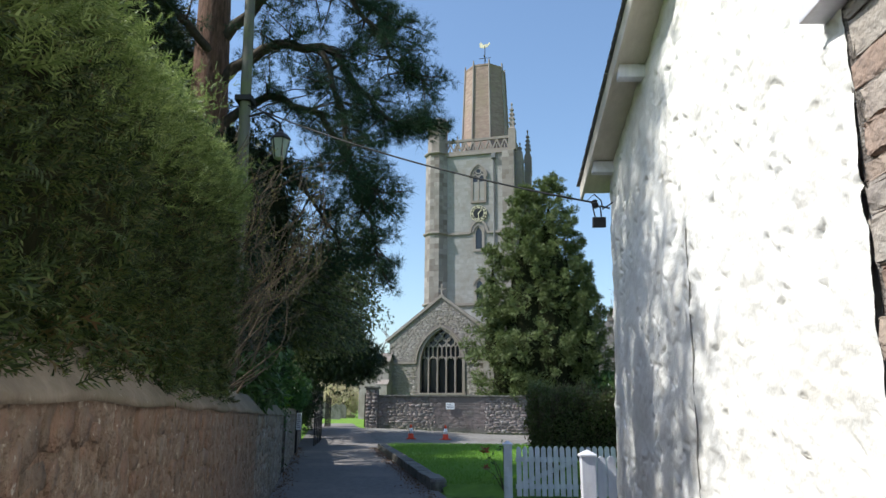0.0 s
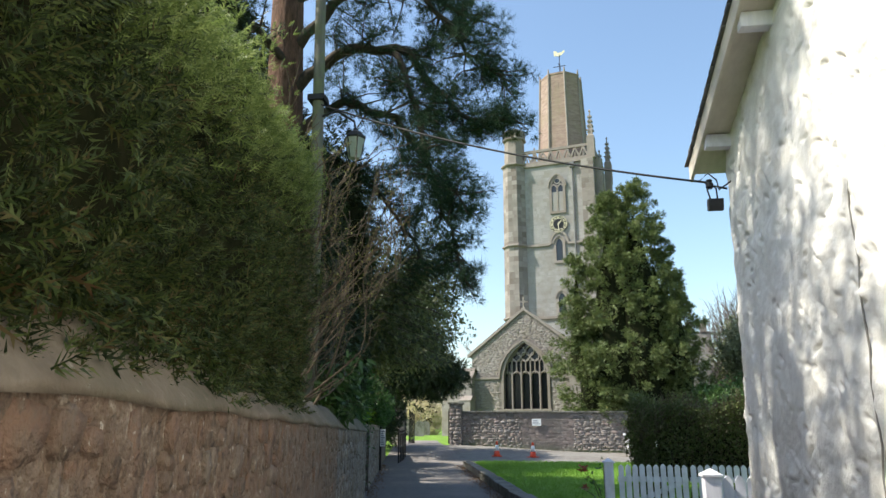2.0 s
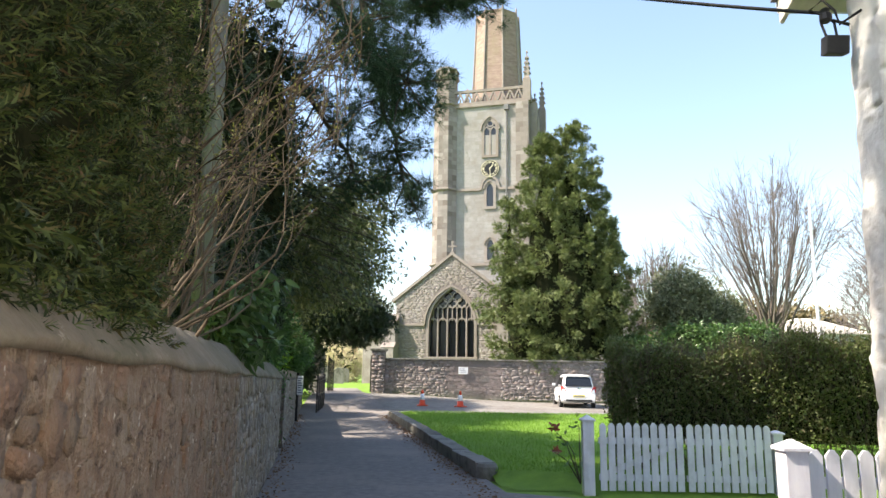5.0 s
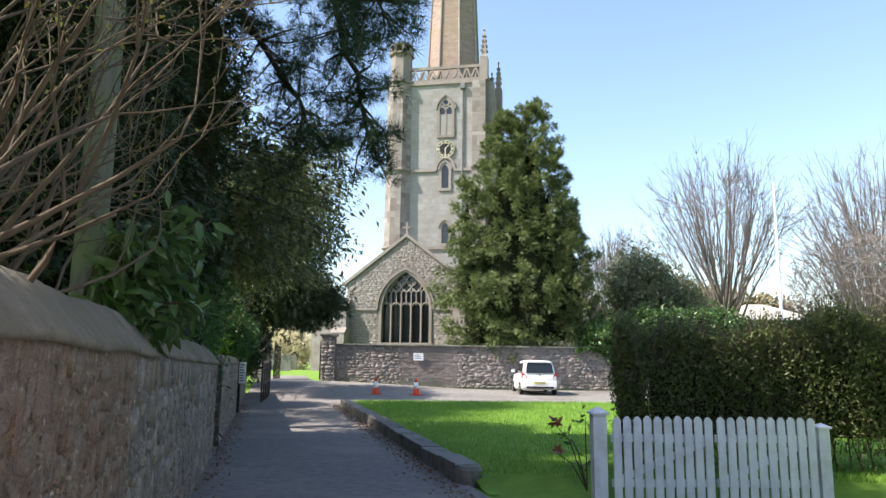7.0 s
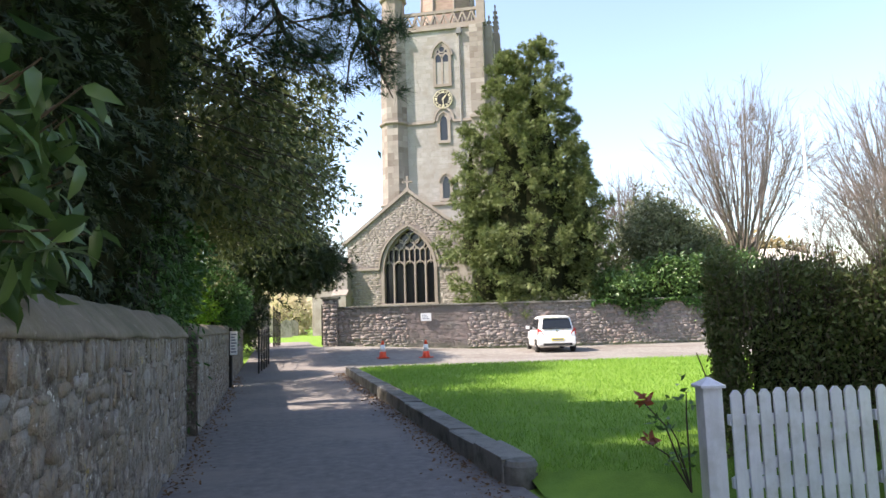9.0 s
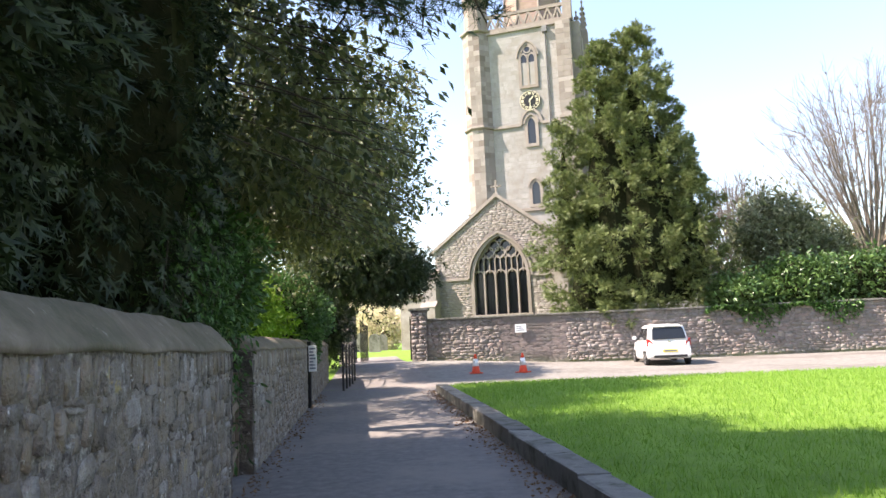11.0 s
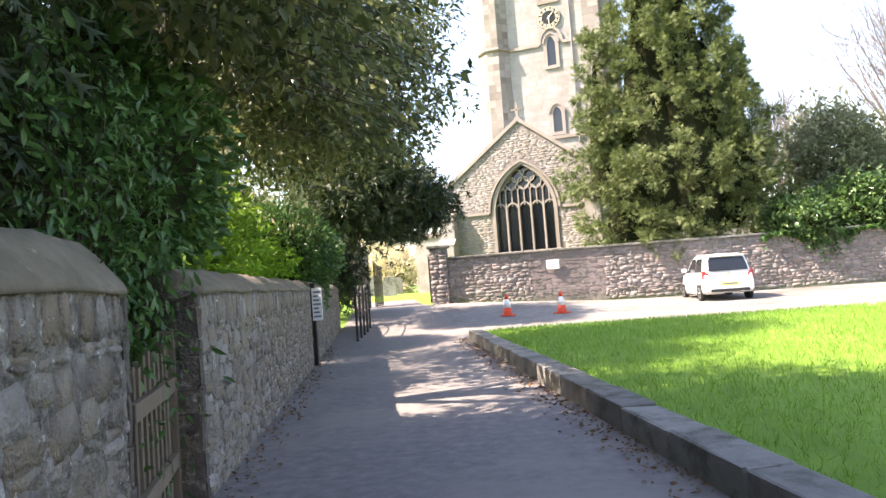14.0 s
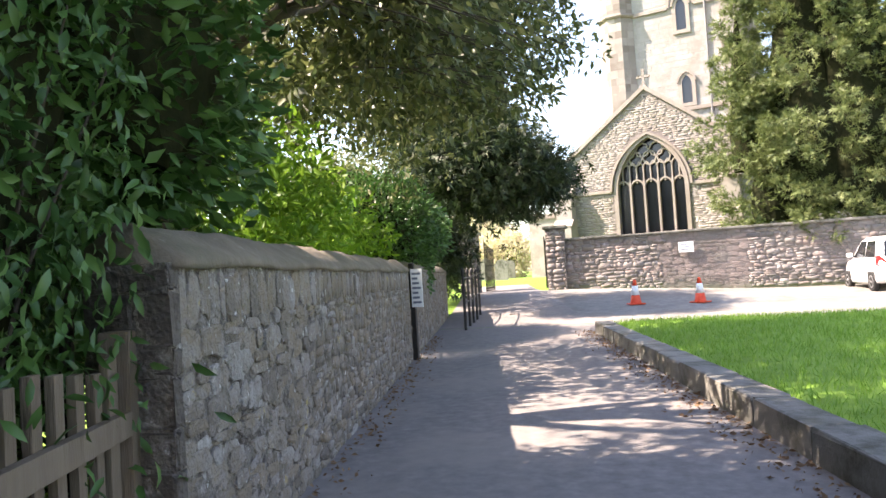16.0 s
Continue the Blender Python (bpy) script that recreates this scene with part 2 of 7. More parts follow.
M_POLE = mat("creosoted_pole", [(0.08, 0.076, 0.065), (0.12, 0.112, 0.097), (0.155, 0.15, 0.13)], 3, 0.85, 0.5, 30, stretch=(6, 6, 0.35), stain=(0.13, 0.15, 0.07), stain_scale=1.2)
M_PINEBARK = mat("red_pine_bark", [(0.07, 0.04, 0.028), (0.15, 0.085, 0.058), (0.23, 0.135, 0.095)], 5, 0.95, 1.0, 16, stretch=(3, 3, 0.7), bdist=0.04)
M_BARK = mat("dark_bark", [(0.045, 0.036, 0.028), (0.09, 0.073, 0.055)], 7, 0.95, 0.8, 30, stretch=(3, 3, 0.6))
M_TWIG = mat("bare_twigs", [(0.11, 0.092, 0.08), (0.17, 0.145, 0.125)], 4, 0.9, 0)
M_SHRUBTWIG = mat("hazel_twigs", [(0.07, 0.052, 0.035), (0.125, 0.095, 0.064)], 4, 0.9, 0)
M_FARTWIG = mat("far_twigs", [(0.15, 0.126, 0.122), (0.22, 0.19, 0.18)], 2, 0.95, 0)
M_THUJA = leaf_mat("thuja_spray", [(0.009, 0.019, 0.006), (0.024, 0.042, 0.012), (0.052, 0.084, 0.023), (0.1, 0.135, 0.036), (0.11, 0.06, 0.028)], 0.6, 0.25)
# new growth, paler still to paint sunlight on the hedge's upper edge
M_THUJATIP = leaf_mat("thuja_fresh_sunlit_tips", [(0.08, 0.12, 0.03), (0.16, 0.22, 0.055), (0.27, 0.33, 0.11)], 0.55, 0.4)
M_CYPRESS = leaf_mat("cypress_spray", [(0.05, 0.075, 0.027), (0.11, 0.145, 0.048), (0.2, 0.23, 0.09)], 0.6, 0.3)
# near-black colour of the solids that stand for shade deep inside foliage
M_CORE = mat("painted_inner_shade", [(0.012, 0.016, 0.008), (0.03, 0.03, 0.016)], 9, 1.0, 0.8, 30, spec=0)
M_NEEDLE = leaf_mat("pine_needles", [(0.02, 0.042, 0.024), (0.038, 0.07, 0.038), (0.06, 0.1, 0.055)], 0.75, 0.1, 0.15)
M_YEW = leaf_mat("yew_needles", [(0.01, 0.021, 0.009), (0.021, 0.038, 0.013), (0.042, 0.064, 0.022)], 0.55, 0.15)
M_HOLM = leaf_mat("evergreen_oak_leaf", [(0.03, 0.048, 0.018), (0.07, 0.09, 0.032), (0.125, 0.145, 0.052), (0.2, 0.205, 0.085)], 0.42, 0.42, 0.5)
M_LAUREL = leaf_mat("laurel_leaf", [(0.03, 0.072, 0.02), (0.065, 0.13, 0.036), (0.12, 0.2, 0.06)], 0.3, 0.28, 0.5)
M_BRIGHT = leaf_mat("fresh_elder_leaf", [(0.06, 0.15, 0.015), (0.13, 0.25, 0.025), (0.24, 0.37, 0.05)], 0.5, 0.5)
M_IVY = leaf_mat("ivy_leaf", [(0.025, 0.075, 0.018), (0.055, 0.135, 0.03), (0.1, 0.21, 0.05)], 0.4, 0.25, 0.45)
M_PRIVET = leaf_mat("privet_leaf", [(0.06, 0.085, 0.024), (0.1, 0.132, 0.038), (0.14, 0.165, 0.055), (0.165, 0.13, 0.075)], 0.5, 0.35)
M_GREYLEAF = leaf_mat("grey_green_leaf", [(0.1, 0.12, 0.065), (0.18, 0.2, 0.115), (0.27, 0.28, 0.175)], 0.5, 0.4)
M_BLOSSOM = leaf_mat("pale_blossom", [(0.6, 0.5, 0.4), (0.7, 0.62, 0.45), (0.35, 0.42, 0.15)], 0.6, 0.4)
M_RUSSET = leaf_mat("photinia_red_leaf", [(0.22, 0.04, 0.025), (0.3, 0.07, 0.03), (0.16, 0.05, 0.03)], 0.35, 0.3)
M_DEADLEAF = leaf_mat("dead_leaf", [(0.12, 0.065, 0.035), (0.2, 0.115, 0.06), (0.26, 0.17, 0.1)], 0.8, 0.1)
M_BUD = leaf_mat("yellow_bud", [(0.12, 0.13, 0.03), (0.2, 0.21, 0.05), (0.14, 0.1, 0.05)], 0.6, 0.3)
M_LAMPGLASS = mat("frosted_lamp_glass", [(0.32, 0.36, 0.3), (0.4, 0.43, 0.36)], 6, 0.35, 0, translucent=0.3)

# ---- building blocks ----
RNG = np.random.default_rng(7)
BASE = {}


def mesh_np(name, verts, faces):
    """A mesh from arrays of corners (n, 3) and of faces with the same number of corners each (m, k)."""
    me = bpy.data.meshes.new(name)
    verts, faces = np.asarray(verts, np.float32), np.asarray(faces, np.int32)
    m, k = faces.shape
    me.vertices.add(len(verts))
    me.vertices.foreach_set("co", verts.ravel())
    me.loops.add(m * k)
    me.loops.foreach_set("vertex_index", faces.ravel())
    me.polygons.add(m)
    me.polygons.foreach_set("loop_start", np.arange(0, m * k, k, dtype=np.int32))
    me.update(calc_edges=True)
    return me


def thing(name, at, label, category, group="", kind=""):
    ob = new(name)
    ob.empty_display_size = 0.2
    ob.location = at
    BASE[ob.name] = Vector(at)
    return tagged(ob, label, category, group, kind)


def to_mesh(name, data):
    if isinstance(data, bpy.types.Mesh):
        return data
    me = bpy.data.meshes.new(name)
    bmesh.ops.recalc_face_normals(data, faces=data.faces)
    data.to_mesh(me)
    data.free()
    return me


def part(name, data, material, parent=None, label="", smooth=False):
    """One mesh object, its corners in world metres, under a thing or a part (or on its own)."""
    me = to_mesh(name, data)
    if material and not me.materials:
        me.materials.append(material)
    if smooth:
        me.polygons.foreach_set("use_smooth", [True] * len(me.polygons))
    ob = new(name, me)
    if parent is not None:
        ob.parent = parent
        ob.matrix_parent_inverse = Matrix.Translation(-BASE.get(parent.name, Vector()))
    if label:
        ob["label"] = label
    return ob


def solid(name, data, material, label, category, kind="", group="", smooth=False):
    return tagged(part(name, data, material, None, "", smooth), label, category, group, kind)


def box(bm, x0, x1, y0, y1, z0, z1, m=None, bevel=0.0):
    r = bmesh.ops.create_cube(bm, size=1)
    vs = r["verts"]
    for v in vs:
        v.co = Vector((x0 + (v.co.x + 0.5) * (x1 - x0), y0 + (v.co.y + 0.5) * (y1 - y0), z0 + (v.co.z + 0.5) * (z1 - z0)))
    if bevel:
        es = list({e for v in vs for e in v.link_edges})
        r = bmesh.ops.bevel(bm, geom=es, offset=bevel, segments=2, affect="EDGES", profile=0.7)
        vs = list({v for f in r["faces"] for v in f.verts} | {v for v in vs if v.is_valid})
    if m is not None:
        bmesh.ops.transform(bm, matrix=m, verts=[v for v in vs if v.is_valid])
    return bm


def boxes(*rows, m=None, bevel=0.0):
    bm = bmesh.new()
    for r in rows:
        box(bm, *r, m=m, bevel=bevel)
    return bm


def prism(bm, pts, y0, y1, m=None):
    """A flat outline in x and z, from y0 to y1."""
    a = [bm.verts.new((x, y0, z)) for x, z in pts]
    b = [bm.verts.new((x, y1, z)) for x, z in pts]
    bm.faces.new(a)
    bm.faces.new(b[::-1])
    for i in range(len(pts)):
        j = (i + 1) % len(pts)
        bm.faces.new((a[i], b[i], b[j], a[j]))
    if m is not None:
        bmesh.ops.transform(bm, matrix=m, verts=a + b)
    return bm


def lathe(bm, profile, sides, m=None, turn=0.0):
    """Rings of (radius, height) about z."""
    rings = []
    for r, z in profile:
        rings.append([bm.verts.new((r * math.cos(turn + 2 * math.pi * i / sides), r * math.sin(turn + 2 * math.pi * i / sides), z)) for i in range(sides)])
    for a, b in zip(rings, rings[1:]):
        for i in range(sides):
            j = (i + 1) % sides
            bm.faces.new((a[i], a[j], b[j], b[i]))
    bm.faces.new(rings[0][::-1])
    bm.faces.new(rings[-1])
    if m is not None:
        bmesh.ops.transform(bm, matrix=m, verts=[v for r in rings for v in r])
    return bm


def tubes(paths, sides=5):
    """Tapered tubes along paths of (point, radius); arrays of corners and quads."""
    vs, fs, n = [], [], 0
    ang = np.arange(sides) * 2 * np.pi / sides
    for path in paths:
        p = np.array([q[0] for q in path], float)
        r = np.array([q[1] for q in path], float)
        d = np.gradient(p, axis=0)
        d /= np.linalg.norm(d, axis=1)[:, None] + 1e-9
        ref = np.where(np.abs(d[:, 2:3]) < 0.9, [[0, 0, 1.0]], [[1.0, 0, 0]])
        a = np.cross(d, ref)
        a /= np.linalg.norm(a, axis=1)[:, None] + 1e-9
        b = np.cross(d, a)
        ring = p[:, None] + r[:, None, None] * (np.cos(ang)[None, :, None] * a[:, None] + np.sin(ang)[None, :, None] * b[:, None])
        k = len(p)
        vs.append(ring.reshape(-1, 3))
        i, j = np.meshgrid(np.arange(k - 1), np.arange(sides), indexing="ij")
        jn = (j + 1) % sides
        fs.append((n + np.stack([i * sides + j, i * sides + jn, (i + 1) * sides + jn, (i + 1) * sides + j], -1)).reshape(-1, 4))
        n += k * sides
    return np.concatenate(vs), np.concatenate(fs)


def tube_mesh(name, paths, sides=5):
    return mesh_np(name, *tubes(paths, sides))


LEAF = (np.array([[0, 0, 0], [0.42, 0.23, 0.07], [1, 0, -0.05], [0.42, -0.23, 0.07]]), np.array([[0, 3, 2], [0, 2, 1]]))
SPRAY = (np.array([[0, -0.07, 0], [0, 0.07, 0], [1, 0, 0], [0.12, 0, 0.02], [0.32, 0.03, 0.02], [0.5, 0.36, -0.03], [0.12, 0, 0.02], [0.32, -0.03, 0.02],
                   [0.5, -0.34, -0.03], [0.4, 0, 0.02], [0.62, 0.03, 0.0], [0.82, 0.29, -0.03], [0.4, 0, 0.02], [0.62, -0.03, 0], [0.82, -0.29, -0.03]]),
         np.arange(15).reshape(5, 3))
_f = []
for _k in range(5):
    _u, _l = 0.1 + 0.17 * _k, 0.3 * (1 - 0.13 * _k)
    for _s in (-1, 1):
        _f += [[_u, 0.012 * _s, 0.01], [_u + 0.1, 0.012 * _s, 0.01], [_u + 0.24, _s * _l, -0.05 - 0.02 * _k]]
FEATHER = (np.array([[0, -0.03, 0], [0, 0.03, 0], [1.05, 0, -0.1]] + _f), np.arange(33).reshape(11, 3))
BENTLEAF = (np.array([[0, 0, 0], [0.35, 0.14, 0.07], [0.36, 0, 0.03], [0.35, -0.14, 0.07], [0.72, 0.12, 0.0], [0.74, 0, -0.05], [0.72, -0.12, 0.0], [1, 0, -0.22]]),
            np.array([[0, 2, 1], [0, 3, 2], [1, 2, 5], [1, 5, 4], [2, 3, 6], [2, 6, 5], [4, 5, 7], [5, 6, 7]]))
_a = np.arange(9) * 2 * np.pi / 9 * 4
NEEDLES = (np.concatenate([[[0.02 * k, 0, 0], [0.02 * k, 0.035 * math.sin(t), 0.035 * math.cos(t)],
                            [0.55 + 0.05 * k % 0.3, 0.5 * math.cos(t), 0.5 * math.sin(t)]] for k, t in enumerate(_a)]), np.arange(27).reshape(9, 3))
BLADE = (np.array([[0, -0.06, 0], [0, 0.06, 0], [1, 0, 0.12]]), np.array([[0, 1, 2]]))


def unit(v):
    return v / (np.linalg.norm(v, axis=-1, keepdims=True) + 1e-9)


def foliage(name, centres, ways, sizes, shape, droop=0.0):
    """Leaves of one shape at the centres, pointing along ways, each rolled at random; ONE mesh."""
    t, f = shape
    n = len(centres)
    x = unit(np.asarray(ways, float) + RNG.normal(0, 0.25, (n, 3)) + [0, 0, -droop])
    r = unit(RNG.normal(0, 1, (n, 3)) + [0, 0, 0.8])
    y = unit(np.cross(r, x))
    z = np.cross(x, y)
    s = np.asarray(sizes, float)[:, None, None]
    v = np.asarray(centres)[:, None] + s * (t[None, :, 0:1] * x[:, None] + t[None, :, 1:2] * y[:, None] + t[None, :, 2:3] * z[:, None])
    faces = (np.arange(n) * len(t))[:, None, None] + f[None]
    return mesh_np(name, v.reshape(-1, 3), faces.reshape(-1, 3))


def wob(p, scale, seed=0.0):
    """Smooth waves through space, -1 to 1, for uneven outlines."""
    p = np.asarray(p) * scale + seed
    return (np.sin(p[:, 0] * 1.7 + 1.3 * np.sin(p[:, 1] * 1.1)) + np.sin(p[:, 1] * 2.1 + 1.7 * np.sin(p[:, 2] * 1.3)) + np.sin(p[:, 2] * 1.9 + 1.1 * np.sin(p[:, 0] * 1.5))) / 3


def clumps(centres, radii, each, flat=0.8, shell=0.6):
    """Leaf places and outward ways in clumps."""
    centres, radii = np.asarray(centres, float), np.asarray(radii, float)
    d = unit(RNG.normal(0, 1, (len(centres), each, 3)))
    rr = RNG.uniform(shell, 1.0, (len(centres), each, 1)) ** 0.7
    off = d * rr * radii[:, None, None] * [1, 1, flat]
    return (centres[:, None] + off).reshape(-1, 3), d.reshape(-1, 3)


def blob_points(n, centre, size, seed, rough=0.25, shell=0.55):
    """Points inside an uneven ellipsoid, more of them towards its skin."""
    d = unit(RNG.normal(0, 1, (n, 3)))
    r = RNG.uniform(shell ** 2, 1, n) ** 0.5 * (1 + rough * wob(d, 2.6, seed) + 0.5 * rough * wob(d, 6.0, seed + 3))
    return np.asarray(centre) + d * r[:, None] * np.asarray(size), d


def blob_core(centre, size, seed, rough=0.25, sub=3):
    bm = bmesh.new()
    bmesh.ops.create_icosphere(bm, subdivisions=sub, radius=1)
    d = np.array([v.co[:] for v in bm.verts])
    r = 1 + rough * wob(d, 2.6, seed) + 0.5 * rough * wob(d, 6.0, seed + 3)
    for v, q in zip(bm.verts, np.asarray(centre) + d * r[:, None] * np.asarray(size)):
        v.co = q
    return bm


def grow(start, way, length, radius, depth, spread=0.55, kids=3, up=0.15, bend=0.12, seg=5, out=None, shrink=0.68):
    """Limbs as tapered paths, forking down to twigs."""
    out = [] if out is None else out
    p, d = np.array(start, float), unit(np.array(way, float))
    path = [(p.copy(), radius)]
    tips = []
    for i in range(1, seg + 1):
        d = unit(d + RNG.normal(0, bend, 3) + [0, 0, up * 0.3])
        p = p + d * length / seg
        path.append((p.copy(), radius * (1 - 0.55 * i / seg)))
        if i >= 2:
            tips.append((p.copy(), d.copy(), radius * (1 - 0.55 * i / seg)))
    out.append((depth, path))
    if depth > 0:
        for k in range(kids):
            q, e, r = tips[-1] if k == 0 else tips[RNG.integers(0, len(tips))]
            side = unit(np.cross(e, RNG.normal(0, 1, 3)))
            grow(q, unit(e + side * spread * RNG.uniform(0.5, 1.3) + [0, 0, up]), length * shrink * RNG.uniform(0.75, 1.15), r * 0.72, depth - 1, spread, kids, up, bend, seg, out, shrink)
    return out


def wx(y, off=0.0):
    """The garden wall's face, which runs aslant along the lane."""
    return -0.40 - 0.203 * y + off


def smooth(a, b, v):
    t = min(1.0, max(0.0, (v - a) / (b - a)))
    return t * t * (3 - 2 * t)


def rise(x, y):
    """Height of the ground: level lane, rising gently to the churchyard."""
    left = 0.46 - 0.31 * smooth(-4, 4, x)
    return left * smooth(26.5, 33, y) + 0.35 * smooth(33.5, 40, y)

# ---- ground ----
def sheet(name, xs, ys, dz, material, inside=None):
    """A sheet that follows the ground, dz above it; inside(x, y) keeps a square."""
    v, f, ix = [], [], {}
    for j, y in enumerate(ys):
        for i, x in enumerate(xs):
            ix[i, j] = len(v)
            v.append((x, y, rise(x, y) + dz))
    for j in range(len(ys) - 1):
        for i in range(len(xs) - 1):
            if inside is None or inside((xs[i] + xs[i + 1]) / 2, (ys[j] + ys[j + 1]) / 2):
                f.append((ix[i, j], ix[i + 1, j], ix[i + 1, j + 1], ix[i, j + 1]))
    return mesh_np(name, v, f)


def span(*stops):
    """Even steps between stops: a, step, b, step, c ..."""
    out = [stops[0]]
    for k in range(1, len(stops), 2):
        n = max(1, round((stops[k + 1] - out[-1]) / stops[k]))
        out += list(np.linspace(out[-1], stops[k + 1], n + 1)[1:])
    return [float(q) for q in out]


solid("ground", sheet("ground", span(-1500, 400, -60, 6, -12, 1, 24, 6, 60, 400, 1500), span(-400, 100, -30, 5, 20, 1, 46, 6, 100, 300, 2500), -0.03, M_GRASSBASE),
      M_GRASSBASE, "rough grass and soil reaching to the horizon", "ground", "structure")


def kerb_x(y):
    return 0.35 - 0.186 * (y - 9.57)


def strip(name, left, right, ys, dz, n=8):
    v, f = [], []
    for y in ys:
        for i in range(n + 1):
            x = left(y) + (right(y) - left(y)) * i / n
            v.append((x, y, rise(x, y) + dz))
    w = n + 1
    for j in range(len(ys) - 1):
        for i in range(n):
            a = j * w + i
            f.append((a, a + 1, a + 1 + w, a + w))
    return mesh_np(name, v, f)


solid("path", strip("path", lambda y: wx(y, -0.2), lambda y: (3.4 if y < 8.3 else kerb_x(y) + 0.12) if y < 22.6 else -1.9, span(-14, 1, 8.3, 0.1, 9.4, 0.6, 24.6), 0.0),
      M_ASPHALT, "dark asphalt lane worn and patched between wall and kerb", "path", "structure")
solid("gateway_path", strip("gateway_path", lambda y: -5.6 - 0.13 * (y - 24.6), lambda y: -1.9 - 0.27 * (y - 24.6), span(24.6, 0.6, 36.5), 0.004),
      M_ASPHALT, "asphalt path rising to the churchyard gateway", "path", "structure")
solid("road", strip("road", lambda y: -1.9 - 0.27 * max(0, y - 24.6) + 0.0, lambda y: 40, span(22.6, 0.5, 33.4), -0.006, 40),
      M_ROAD, "sun-bleached asphalt forecourt before the churchyard wall", "road", "structure")

# lawn behind the kerb
def lawn_in(x, y, m=0.0):
    return x > kerb_x(y) + 0.24 - m and (y > 9.35 - 0.45 * min(1.0, max(0, x - 0.6)) - m or x > 1.9) and y < 23.6 + 0.25 * math.sin(x * 0.6) + m and y > 8.62 - m


def lawn_mesh():
    xs = span(-2.2, 0.25, 14, 2, 34)
    ys = span(8.1, 0.25, 24.4)
    v, f, ix = [], [], {}
    for j, y in enumerate(ys):
        for i, x in enumerate(xs):
            ix[i, j] = len(v)
            near = smooth(0, 0.5, x - kerb_x(y) - 0.2)
            front = 9.35 - 0.45 * min(1.0, max(0.0, x - 0.6)) if x < 1.9 else 8.62
            v.append((max(x, kerb_x(y) + 0.2), y, (0.085 + 0.05 * near + 0.012 * math.sin(x * 2.3 + y) * math.sin(y * 1.7)) * smooth(-0.3, 0.25, y - front) - 0.13 * smooth(23.0, 24.0, y) - 0.02 * (y < front)))
    for j in range(len(ys) - 1):
        for i in range(len(xs) - 1):
            if lawn_in((xs[i] + xs[i + 1]) / 2 + 0.12, (ys[j] + ys[j + 1]) / 2, 0.45):
                f.append((ix[i, j], ix[i + 1, j], ix[i + 1, j + 1], ix[i, j + 1]))
    return mesh_np("lawn", v, f)


lawn = solid("lawn", lawn_mesh(), M_GRASSBASE, "bright mown lawn behind a low stone kerb", "lawn", "structure")
gx, gy = RNG.uniform(-2.2, 12, 150000), 8.7 + 15.0 * RNG.uniform(0, 1, 150000) ** 1.5
keep = np.array([lawn_in(a, b) for a, b in zip(gx, gy)])
gx, gy = gx[keep], gy[keep]
gz = 0.09 + 0.045 * np.clip((gx - (0.35 - 0.186 * (gy - 9.57)) - 0.2) / 0.5, 0, 1) - 0.09 * np.clip((gy - 23.0), 0, 1)
solid("lawn_grass", foliage("lawn_grass", np.stack([gx, gy, gz], 1), np.tile([0, 0, 1.0], (len(gx), 1)) + RNG.normal(0, 0.35, (len(gx), 3)),
      RNG.uniform(0.03, 0.075, len(gx)) * (1 + 0.03 * (gy - 8)), BLADE), M_GRASS, "short bright green grass blades of the lawn", "grass", "stuff")

# kerb of long stones, one by one
kerb = thing("kerb", (0.35, 9.57, 0), "low weathered stone kerb edging the lawn", "kerb", kind="structure")
yk = 9.42
while yk < 22.3:
    ln = RNG.uniform(0.75, 1.05)
    ang = math.atan2(1, -0.186)
    bm = bmesh.new()
    h = 0.185 + RNG.uniform(-0.012, 0.012)
    box(bm, 0.008, ln - 0.008, -0.27, 0.0, -0.1, h, bevel=0.022)
    for v in bm.verts:
        v.co += Vector(RNG.normal(0, 0.004, 3))
    m = Matrix.Translation((kerb_x(yk), yk, 0)) @ Matrix.Rotation(ang + RNG.normal(0, 0.006), 4, "Z")
    bmesh.ops.transform(bm, matrix=m, verts=bm.verts)
    part("kerb_stone", bm, M_KERB, kerb)
    yk += ln * 0.983
bm = bmesh.new()
lathe(bm, [(0.135, -0.1), (0.14, 0.14), (0.12, 0.18), (0.06, 0.19)], 14, Matrix.Translation((0.53, 9.44, 0)))
part("kerb_end", bm, M_KERB, kerb, "rounded end stone of the kerb")

# leaf litter along both edges of the lane
ly = RNG.uniform(7.5, 23, 2600)
side = RNG.uniform(0, 1, 2600) < 0.35
lx = np.where(side, -0.40 - 0.203 * ly + 0.02 + np.abs(RNG.normal(0, 0.12, 2600)), 0.35 - 0.186 * (ly - 9.57) - 0.02 - np.abs(RNG.normal(0, 0.16, 2600)))
solid("leaf_litter", foliage("leaf_litter", np.stack([lx, ly, np.full(2600, 0.012)], 1), RNG.normal(0, 1, (2600, 3)) * [1, 1, 0.15], RNG.uniform(0.02, 0.055, 2600), LEAF),
      M_DEADLEAF, "brown dead leaves drifted along kerb and wall", "leaf litter", "stuff")

